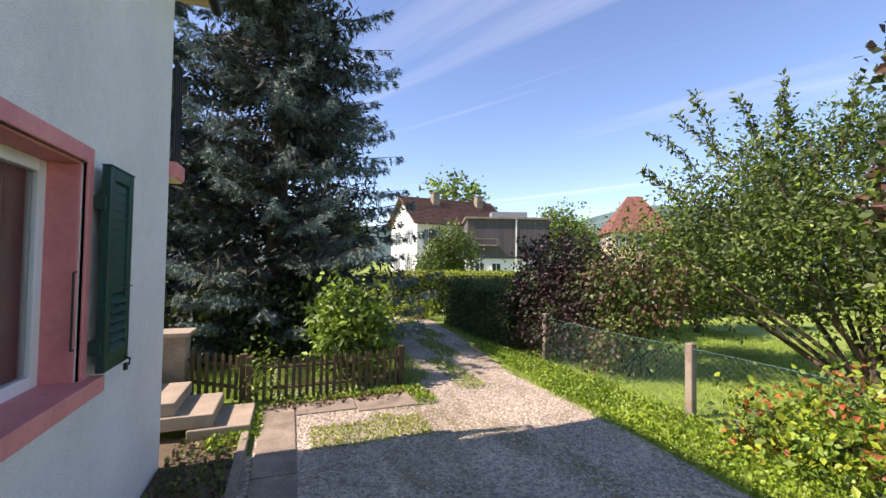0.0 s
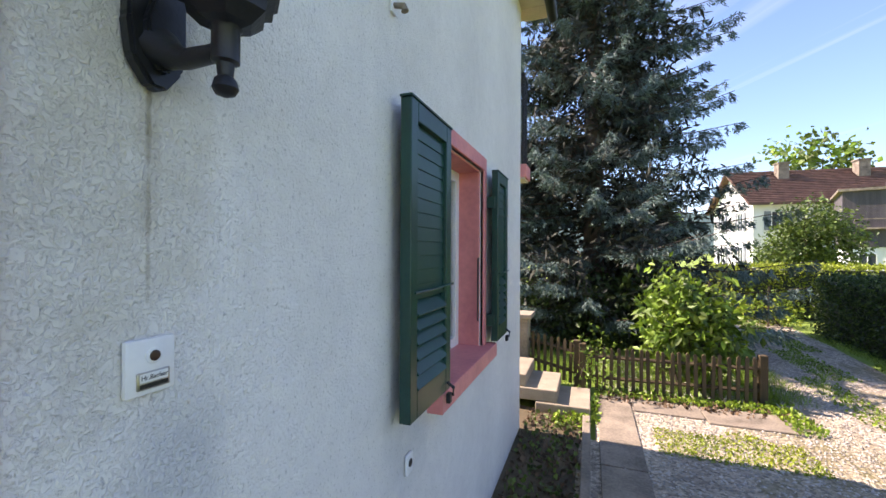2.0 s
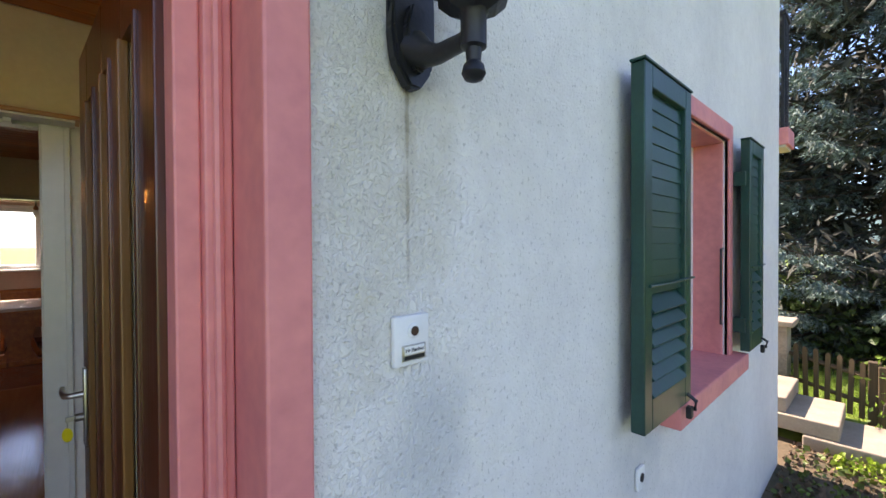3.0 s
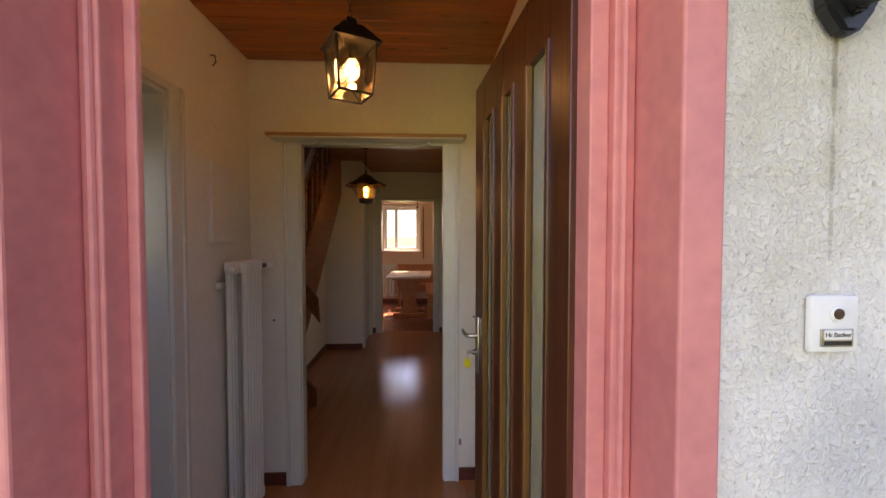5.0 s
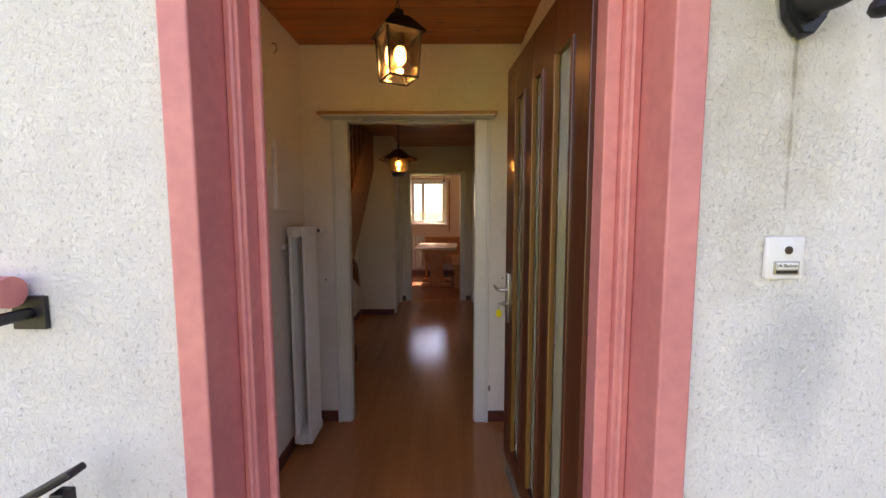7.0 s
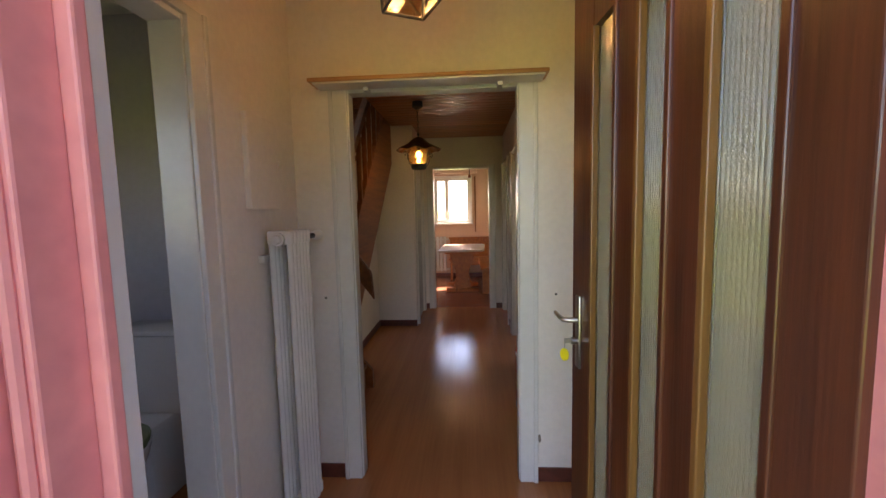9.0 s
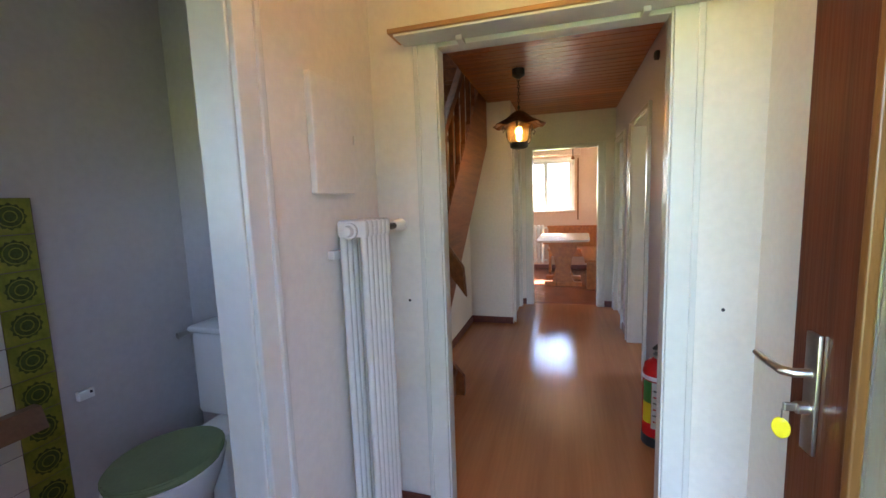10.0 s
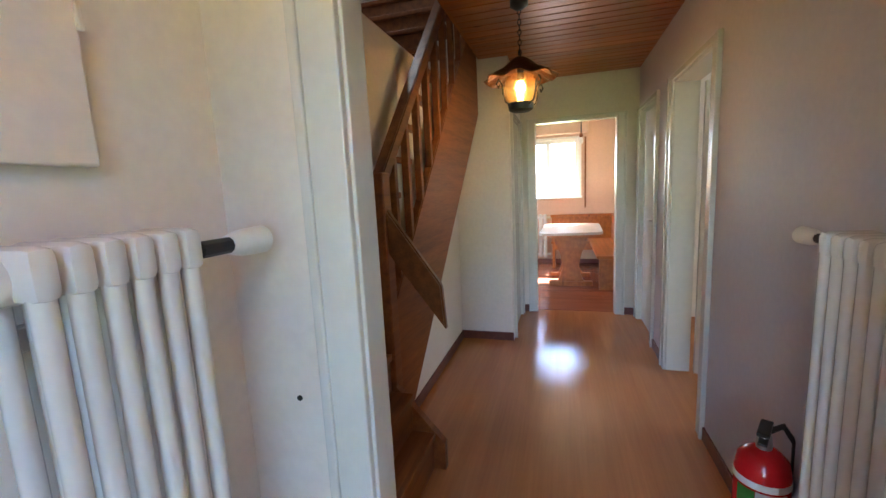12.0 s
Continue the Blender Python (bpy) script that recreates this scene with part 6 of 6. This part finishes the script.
def hedge(name, label, x0, y0, x1, y1, z1, n, leaves, seed, size=0.05):
    """A clipped hedge: a dense box of leaves with soft edges over a core coloured dark as inner shade."""
    t = thing(name, label, "hedge", loc=((x0 + x1) / 2, (y0 + y1) / 2, G - 0.03))
    off = np.array([(x0 + x1) / 2, (y0 + y1) / 2, G - 0.03])
    b = BM(); box(b, x0 + .1 - off[0], y0 + .1 - off[1], 0, x1 - .1 - off[0], y1 - .1 - off[1], z1 - 0.1 - off[2]); part("core", b, SPRUCESHADE, t)
    g = np.random.default_rng(seed)
    for j, (m, share) in enumerate(leaves):
        k = int(n * share)
        lo, hi = np.array([x0, y0, G]), np.array([x1, y1, z1])
        ar = np.array([(y1 - y0) * (z1 - G), (y1 - y0) * (z1 - G), (x1 - x0) * (z1 - G), (x1 - x0) * (z1 - G), (x1 - x0) * (y1 - y0)])
        face = g.choice(5, k, p=ar / ar.sum())
        p = lo + g.random((k, 3)) * (hi - lo)
        nn = np.zeros((k, 3))
        for fi, (ax, v, s) in enumerate(((0, x0, -1), (0, x1, 1), (1, y0, -1), (1, y1, 1), (2, z1, 1))):
            q = face == fi
            p[q, ax] = v; nn[q, ax] = s
        p += g.normal(size=(k, 3)) * 0.035
        o = new("foliage", leaf_mesh("foliage", p - off, nn, size, 0.35, seed + j, m)); o.parent = t
    return t


hedge("clipped_hedge", "dark green clipped hedge along the drive", 5.5, 8.3, 7.0, 12.0, 0.97, 20000, [(DARKLEAF, 0.7), (MIDLEAF, 0.3)], 21, 0.06)
hedge("clipped_hedge", "sunlit yellow-green clipped hedge", 4.9, 14.6, 10.5, 15.5, 1.12, 12000, [(YELLOWLEAF, 1)], 22, 0.075)
hedge("clipped_hedge", "sunlit yellow-green clipped hedge", 4.3, 14.2, 4.95, 17.5, 1.05, 5000, [(YELLOWLEAF, 1)], 23, 0.075)
hedge("clipped_hedge", "dark hedge at the far side of the lawn", 10.5, 11.2, 26.0, 12.4, 0.95, 14000, [(DARKLEAF, 1)], 24, 0.09)
bush("yellow_shrub", "pale yellow-green shrub by a stake", "shrub", (5.2, 13.3), [(5.2, 13.4, 0.0, 0.5, 0.4, 0.5), (4.8, 13.6, -0.1, 0.4, 0.4, 0.35)], 1300, [(YELLOWLEAF, 0.6), (BRIGHTLEAF, 0.4)], 0.09, 0.25, 25)
sk = thing("garden_stake", "thin wooden garden stake", "stake", loc=(4.9, 12.9, G - 0.03))
b = BM(); tube(b, [(0, 0, 0), (0.02, 0, 1.05)], 0.025, 6); part("pole", b, PICKET, sk)
bush("smoke_bush", "dark purple-brown leaved shrub beside the drive", "shrub", (6.2, 7.3),
     [(6.15, 7.6, 0.6, 0.75, 0.8, 1.0), (6.3, 6.9, 0.55, 0.7, 0.7, 0.95), (6.5, 7.8, 1.3, 0.6, 0.65, 0.85), (6.7, 7.1, 1.25, 0.55, 0.55, 0.8), (6.2, 8.3, 1.2, 0.5, 0.5, 0.8)], 13000, [(PURPLELEAF, 0.8), (DARKLEAF, 0.2)], 0.075, 0.36, 31, 6)
bush("bronze_shrub", "shrub with green and bronze-red leaves above the wire fence", "shrub", (6.7, 6.0),
     [(6.6, 5.9, 0.75, 0.62, 0.6, 0.75), (6.35, 6.1, 0.2, 0.5, 0.5, 0.5), (7.0, 5.7, 1.15, 0.5, 0.5, 0.5), (6.5, 6.4, 1.1, 0.5, 0.5, 0.5)], 6000, [(REDLEAF, 0.35), (MIDLEAF, 0.4), (DARKLEAF, 0.25)], 0.08, 0.34, 32, 6)
bush("garden_tree", "multi-stemmed garden tree with olive foliage and upright shoots", "tree", (9.2, 3.8),
     [(8.9, 5.4, 2.0, 1.2, 1.1, 0.95), (8.2, 6.2, 1.35, 1.0, 0.9, 0.85), (9.3, 4.4, 2.2, 1.3, 1.2, 0.9), (10.3, 5.4, 2.5, 1.2, 1.2, 1.0), (9.8, 3.6, 1.6, 1.1, 0.9, 0.9), (9.0, 6.6, 1.0, 0.9, 0.8, 0.6), (8.6, 5.0, 3.0, 0.8, 0.8, 0.55), (9.5, 5.0, 3.6, 0.9, 0.9, 0.5),
      (10.4, 4.2, 3.7, 1.1, 1.0, 0.6), (8.0, 5.6, 2.6, 0.8, 0.8, 0.6), (7.8, 4.3, 2.0, 0.7, 0.7, 0.6), (8.1, 6.8, 1.7, 0.9, 0.8, 0.7), (7.5, 5.5, 1.3, 0.7, 0.6, 0.6), (9.6, 3.2, 2.6, 1.0, 0.8, 0.8), (8.6, 3.1, 1.1, 0.8, 0.7, 0.6), (8.7, 4.6, 1.0, 0.7, 0.6, 0.4), (9.7, 3.1, 0.9, 0.9, 0.8, 0.8)],
     44000, [(MIDLEAF, 0.58), (BRIGHTLEAF, 0.15), (DARKLEAF, 0.27)], 0.095, 0.22, 33, 16, 0.045, 0.75, 0.22)


def shoots(tree, ends, seed):
    """Long thin shoots with pairs of narrow leaves, standing out of a crown."""
    g = np.random.default_rng(seed)
    off = np.array([9.2, 3.8, G - 0.03])
    for a0, a1 in ends:
        p, q = np.array(a0), np.array(a1)
        bend = (p + q) / 2 + g.normal(size=3) * 0.08
        b = BM(); tube(b, [tuple(p - off), tuple(bend - off), tuple(q - off)], [0.014, 0.009, 0.003], 5); part("shoot", b, BARK, tree)
        u = np.repeat(np.linspace(0.15, 1.0, 26), 4)[:, None]
        c = p + (q - p) * u + (bend - (p + q) / 2) * 4 * u * (1 - u) * 0.5 + g.normal(size=(104, 3)) * 0.035
        o = new("shoot_leaves", leaf_mesh("shoot_leaves", c - off, np.tile((q - p) / np.linalg.norm(q - p), (104, 1)), 0.13, 0.2, int(g.integers(1000)), MIDLEAF)); o.parent = tree


shoots(bpy.data.objects["garden_tree"], (((8.3, 5.8, 3.0), (7.5, 6.3, 4.05)), ((8.4, 5.6, 3.3), (8.05, 5.85, 4.75)), ((8.6, 5.4, 3.3), (7.9, 6.1, 4.4)), ((8.8, 5.2, 3.5), (8.4, 5.3, 4.5)),
                                         ((9.0, 5.0, 3.6), (8.75, 4.75, 4.7)), ((9.2, 4.8, 3.7), (9.0, 4.9, 4.5)), ((9.3, 4.3, 3.4), (9.2, 4.0, 4.5)), ((8.1, 6.0, 2.6), (7.6, 6.6, 3.4))), 77)
bush("maple_shrub", "shrub with dark green and reddish leaves", "shrub", (7.3, 2.7),
     [(7.6, 2.5, 2.2, 0.8, 0.7, 0.7), (7.9, 2.2, 1.5, 0.8, 0.7, 0.8), (7.5, 2.3, 3.0, 0.6, 0.6, 0.6), (7.0, 2.3, 3.6, 0.5, 0.5, 0.4)], 5200, [(DARKLEAF, 0.55), (REDLEAF, 0.25), (MIDLEAF, 0.2)], 0.12, 0.34, 34, 7, 0.035)
bush("berry_shrub", "low shrub with yellow-green and orange turning leaves", "shrub", (5.9, 2.9),
     [(5.95, 3.0, -0.1, 0.5, 0.6, 0.42), (5.7, 2.5, -0.15, 0.5, 0.5, 0.45), (6.3, 2.5, 0.05, 0.5, 0.6, 0.45), (5.5, 3.1, -0.25, 0.3, 0.4, 0.25)], 4200, [(BRIGHTLEAF, 0.5), (YELLOWLEAF, 0.3), (AUTUMNLEAF, 0.14), (DARKLEAF, 0.06)], 0.085, 0.3, 35, 6, 0.012)
bush("small_tree", "small dark tree on the lawn", "tree", (12.0, 8.8), [(12.0, 8.8, 1.5, 1.3, 1.2, 1.0), (11.2, 8.6, 1.0, 0.9, 0.9, 0.7), (12.8, 9.2, 1.4, 1.1, 1.0, 0.9)], 6000, [(DARKLEAF, 0.5), (MIDLEAF, 0.5)], 0.1, 0.32, 36, 3, 0.09)
bush("fruit_tree", "rounded fruit tree in front of the white house", "tree", (10.9, 25.7), [(10.2, 25.7, 1.7, 1.2, 1.2, 1.3), (11.8, 25.9, 1.9, 1.3, 1.2, 1.4), (11.0, 25.6, 2.9, 1.3, 1.2, 1.0), (9.5, 25.6, 1.1, 0.8, 0.8, 0.8)], 8000, [(MIDLEAF, 0.8), (DARKLEAF, 0.2)], 0.17, 0.34, 41, 4, 0.08, 0.5, 0.22)
for k, (x, y, s) in enumerate(((24, 56, 7.6), (29.5, 38.5, 4.4), (43, 52, 4.4), (47, 56, 4.0), (54, 48, 4.8), (39, 46, 3.0), (8, 60, 5.0), (62, 46, 5), (48, 38, 2.4))):
    bush("far_tree", "distant leafy tree behind the houses", "tree", (x, y), [(x, y, 1.35 * s, 0.55 * s, 0.55 * s, 0.55 * s), (x + .4 * s, y, 0.9 * s, 0.45 * s, 0.45 * s, 0.5 * s), (x - .4 * s, y, 0.85 * s, 0.45 * s, 0.4 * s, 0.5 * s)],
         2600, [(MIDLEAF, 0.7), (BRIGHTLEAF, 0.3)], 0.085 * s, 0.4, 50 + k, 3, 0.15, 0.6, 0.08 * s, "distant trees")


# ---------------- ground cover ----------------
def tufts(name, label, region, n, h, material, seed, broad=0.012, z=G):
    """Grass or low leaves strewn over a polygon given as (x0, y0, x1, y1) strips."""
    g = np.random.default_rng(seed)
    pts = []
    tot = sum((a[2] - a[0]) * (a[3] - a[1]) for a in region)
    for a in region:
        k = int(n * (a[2] - a[0]) * (a[3] - a[1]) / tot)
        pts.append(np.stack([g.uniform(a[0], a[2], k), g.uniform(a[1], a[3], k), np.full(k, z)], 1))
    p = np.concatenate(pts)
    n = len(p)
    a = g.uniform(0, 2 * math.pi, n)
    w = np.stack([np.cos(a), np.sin(a), 0 * a], 1) * broad
    tip = np.stack([g.normal(size=n) * 0.5, g.normal(size=n) * 0.5, np.ones(n)], 1) * (h * g.uniform(0.4, 1.2, n))[:, None]
    v = np.stack([p - w, p + w, p + tip], 1).reshape(-1, 3)
    me = bpy.data.meshes.new(name); me.from_pydata(v.tolist(), [], np.arange(3 * n).reshape(-1, 3).tolist()); me.materials.append(material)
    return tagged(new(name, me), label, "grass", kind="stuff")


def cover(name, label, region, n, size, material, seed, height=0.1, z=G):
    g = np.random.default_rng(seed)
    tot = sum((a[2] - a[0]) * (a[3] - a[1]) for a in region)
    p = np.concatenate([np.stack([g.uniform(a[0], a[2], k), g.uniform(a[1], a[3], k), z + height * g.random(k)], 1) for a in region for k in [int(n * (a[2] - a[0]) * (a[3] - a[1]) / tot)]])
    up = np.zeros_like(p); up[:, 2] = 1.2
    return tagged(new(name, leaf_mesh(name, p, up, size, 0.42, seed, material)), label, "plants", kind="stuff")


cover("verge_plants", "sunlit ground ivy on the verge", [(4.72, 2.2, 5.75, 6.0), (4.85, 6.0, 5.6, 7.4), (5.0, 7.4, 5.5, 9.0)], 15000, 0.04, CLOVER, 61, 0.07)
tufts("verge_grass", "grass on the verge of the drive", [(4.6, 2.0, 5.8, 7.0), (5.2, 7, 5.6, 12)], 9000, 0.09, GRASS, 62, 0.004)
tufts("lawn_grass", "short sunlit lawn behind the wire fence", [(5.9, 2.0, 13.0, 11.0)], 70000, 0.06, GRASS, 63, 0.005, G - 0.03)
tufts("track_grass", "short grass between the wheel tracks", [(3.62, 6.2, 3.9, 8.0), (3.9, 8.0, 4.35, 10.0), (4.3, 10, 4.75, 13), (4.5, 13, 5, 17)], 5000, 0.05, GRASS, 64, 0.004)
tufts("garden_grass", "grass behind the picket fence", [(-1.0, 6.6, 3.0, 8.2), (2.7, 6.6, 3.3, 12)], 14000, 0.14, GRASS, 65, 0.005, G - 0.03)
cover("fence_weeds", "low weeds along the foot of the fence", [(0.8, 6.13, 2.7, 6.35), (0.62, 5.2, 0.8, 6.1), (2.65, 5.6, 2.95, 6.4), (0.3, 5.0, 0.68, 5.3)], 1500, 0.045, CLOVER, 66, 0.06)
cover("leaf_litter", "dry brown fallen leaves in the bed by the wall", [(0.03, 2.9, 0.6, 5.3), (0.75, 5.9, 2.8, 6.3)], 900, 0.05, mat("dry_leaves", (0.16, 0.10, 0.055), 0.9, var=0.2, per_island=0.4), 70, 0.012, G + 0.013)
cover("bed_weeds", "sparse dark weeds in the bed by the wall", [(0.05, 3.0, 0.6, 5.2)], 380, 0.05, MIDLEAF, 67, 0.06)
cover("track_weeds", "flat weeds between the wheel tracks", [(3.5, 6.0, 3.95, 8.0), (3.85, 8.0, 4.4, 10.0), (4.25, 10, 4.8, 13)], 2200, 0.035, CLOVER, 69, 0.02)
cover("yard_weeds", "tufts of moss and weeds in the gravel", [(1.3, 4.7, 2.6, 5.3), (2.0, 5.3, 2.3, 5.45)], 2600, 0.022, YELLOWLEAF, 68, 0.015)
# loose stones on the gravel
g = np.random.default_rng(71)
n = 14000
p = np.stack([g.uniform(0.8, 4.6, n), 3.0 + 5.5 * g.random(n) ** 1.3, np.full(n, G + 0.004)], 1)
s = g.uniform(0.006, 0.018, n)[:, None, None]
octa = np.array([(1, 0, 0), (0, 1, 0), (-1, 0, 0), (0, -1, 0), (0.1, 0.1, 0.7)])
v = p[:, None, :] + octa[None] * s * g.uniform(0.6, 1.3, (n, 5, 3))
tri = np.array([(0, 1, 4), (1, 2, 4), (2, 3, 4), (3, 0, 4)])
f = (np.arange(n)[:, None, None] * 5 + tri[None]).reshape(-1, 3)
me = bpy.data.meshes.new("gravel_stones"); me.from_pydata(v.reshape(-1, 3).tolist(), [], f.tolist())
me.materials.append(mat("loose_stones", (0.44, 0.40, 0.34), 0.9, var=0.1, per_island=0.4))
tagged(new("gravel_stones", me), "loose pale stones on the gravel drive", "gravel", kind="stuff")


# ---------------- neighbouring houses and distance ----------------
def house_window(parent, m, w, h, shutters=True, frame_m=PLASTIC):
    """A far window: frame, recessed pane, two shutters; lies in the xz plane facing -y."""
    b = BM()
    for a in ((-w / 2 - .06, -.06, -w / 2, h + .06), (w / 2, -.06, w / 2 + .06, h + .06), (-w / 2, h, w / 2, h + .06), (-w / 2, -.06, w / 2, 0), (-.03, 0, .03, h)):
        box(b, a[0], -0.06, a[1], a[2], 0.01, a[3])
    f = part("window", b, frame_m, parent); f.matrix_basis = m
    b = BM(); box(b, -w / 2, -0.02, 0, w / 2, 0.012, h); o = part("pane", b, DARKPANE, f)
    if shutters:
        for s in (-1, 1):
            b = BM(); box(b, s * (w / 2 + .08), -0.07, -.03, s * (w / 2 + .08 + w * .45), -0.012, h + .03); part("shutter", b, GREYSHUTTER, f)


nh = thing("neighbour_house", "white gabled house with brown tiled roof and grey shutters", "house", loc=(0, 0, 0))
M1 = pose(11.8, 35.9, G, 0, 0, 4.5)
nh.matrix_world = M1
WG, LG = 7.5, 9.5          # gable width (y), length (x)
b = BM(); prism(b, [(0, 0), (0, 5.4), (-0.2, 5.5), (WG / 2, 8.0), (WG + .2, 5.5), (WG, 5.4), (WG, 0)], "x", 0, LG); part("wall", b, WHITEWALL, nh)
b = BM(); prism(b, [(-0.55, 5.25), (-0.55, 5.4), (WG / 2, 8.35), (WG + .55, 5.4), (WG + .55, 5.25), (WG / 2, 8.15)], "x", -0.5, LG + .5)
rf = part("roof", b, ROOFTILE, nh, "brown tiled roof")
b = BM()
for k in range(19):
    q = k / 19
    box(b, -0.5, -0.55 + q * 4.3, 5.42 + q * 2.95, LG + .5, -0.55 + q * 4.3 + 0.2, 5.46 + q * 2.95 + 0.03)
part("tile_course", b, ROOFTILE, rf)
for x in (3.0, 8.0):
    b = BM(); box(b, x - .35, WG / 2 - 1.3, 7.0, x + .35, WG / 2 - .6, 8.7); box(b, x - .42, WG / 2 - 1.37, 8.7, x + .42, WG / 2 - .53, 8.8); part("chimney", b, CONCRETE, nh, "rendered chimney")
GAB = Matrix.Rotation(radians(-90), 4, "Z")
for yy in (2.0, 5.4):
    for z in (0.9, 3.5):
        house_window(nh, Matrix.Translation((-0.005, yy, z)) @ GAB, 0.85, 1.35)
for xx in (1.6, 4.4, 7.4):
    for z in (0.9, 3.5):
        house_window(nh, Matrix.Translation((xx, -0.005, z)), 0.9, 1.3)

ah = thing("modern_annex", "dark timber-clad flat-roofed building with pale ground floor", "building")
ah.matrix_world = pose(14.6, 30.6, G, 0, 0, -20) @ Matrix.Diagonal((0.74, 0.8, 1, 1))
b = BM(); box(b, 0, 0, 0, 8.6, 6, 2.2); part("ground_floor", b, WHITEWALL, ah, "white ground floor")
b = BM(); box(b, -0.2, -0.15, 2.2, 8.8, 6.1, 5.4); part("upper_floor", b, GREYCLAD, ah, "grey weathered timber cladding")
b = BM()
for k in range(75):
    box(b, -0.19 + k * 0.12, -0.175, 2.22, -0.10 + k * 0.12, -0.149, 5.38)
part("cladding_board", b, GREYCLAD, ah)
b = BM(); box(b, -0.45, -0.4, 5.4, 9.0, 6.3, 5.55); part("roof", b, CONCRETE, ah, "flat roof edge")
b = BM(); box(b, 2.6, 1.0, 5.55, 6.6, 3.0, 6.1); part("roof_frame", b, GREYSHUTTER, ah, "solar panel frame")
b = BM(); box(b, 5.05, -0.25, 0, 5.2, -0.176, 5.4); part("downpipe", b, PLASTIC, ah, "white downpipe")
b = BM(); box(b, 0.4, -0.6, 3.2, 3.1, -0.176, 3.3); box(b, 0.4, -0.6, 3.75, 3.1, -0.55, 3.8); box(b, 0.4, -0.6, 3.3, 0.46, -0.55, 3.75); box(b, 3.04, -0.6, 3.3, 3.1, -0.55, 3.75); part("balcony", b, CONCRETE, ah, "small balcony")
for xx in (1.2, 3.0, 6.6):
    house_window(ah, Matrix.Translation((xx, -0.006, 0.9)), 0.9, 0.9, False)

yh = thing("yellow_house", "yellow house with a steep red hipped roof", "house")
yh.matrix_world = pose(41.3, 43.6, G, 0, 0, -30) @ Matrix.Diagonal((0.85, 0.85, 1.2, 1))
b = BM(); box(b, 0, 0, 0, 9, 9, 5.2); part("wall", b, BEIGEWALL, yh)
b = BM()
v = [b.verts.new(p) for p in ((-.6, -.6, 5.1), (9.6, -.6, 5.1), (9.6, 9.6, 5.1), (-.6, 9.6, 5.1), (3.5, 4.5, 9.6), (5.5, 4.5, 9.6))]
for f in ((0, 1, 5, 4), (1, 2, 5), (2, 3, 4, 5), (3, 0, 4), (3, 2, 1, 0)):
    b.faces.new([v[i] for i in f])
part("roof", b, REDTILE, yh, "red tiled hipped roof")
for xx in (1.6, 4.5, 7.4):
    for z in (0.9, 3.4):
        house_window(yh, Matrix.Translation((xx, -0.006, z)), 0.9, 1.3, True)
        house_window(yh, Matrix.Translation((-0.006, xx, z)) @ GAB, 0.9, 1.3, True)

# wooded hills on the horizon
def ridge(name, x0, y0, x1, y1, h, seed):
    b = BM()
    top, bot, far = [], [], []
    for k in range(61):
        q = k / 60
        x, y = x0 + (x1 - x0) * q, y0 + (y1 - y0) * q
        z = h * (0.35 + 0.65 * math.sin(math.pi * min(1, max(0, q))) ** 0.7) + h * 0.18 * noise.noise((q * 5, seed, 0)) + h * 0.03 * noise.noise((q * 60, seed, 2))
        bot.append(b.verts.new((x, y, -5))); top.append(b.verts.new((x * 1.15, y * 1.15, z))); far.append(b.verts.new((x * 1.5, y * 1.5, -5)))
    for k in range(60):
        b.faces.new((bot[k], bot[k + 1], top[k + 1], top[k])); b.faces.new((top[k], top[k + 1], far[k + 1], far[k]))
    return setting(name, b, HILLWOODS, "hazy wooded hill ridge")
ridge("backdrop_hill_1", -350, 700, 500, 620, 62, 1)
ridge("backdrop_hill_2", 300, 560, 800, 150, 95, 2)
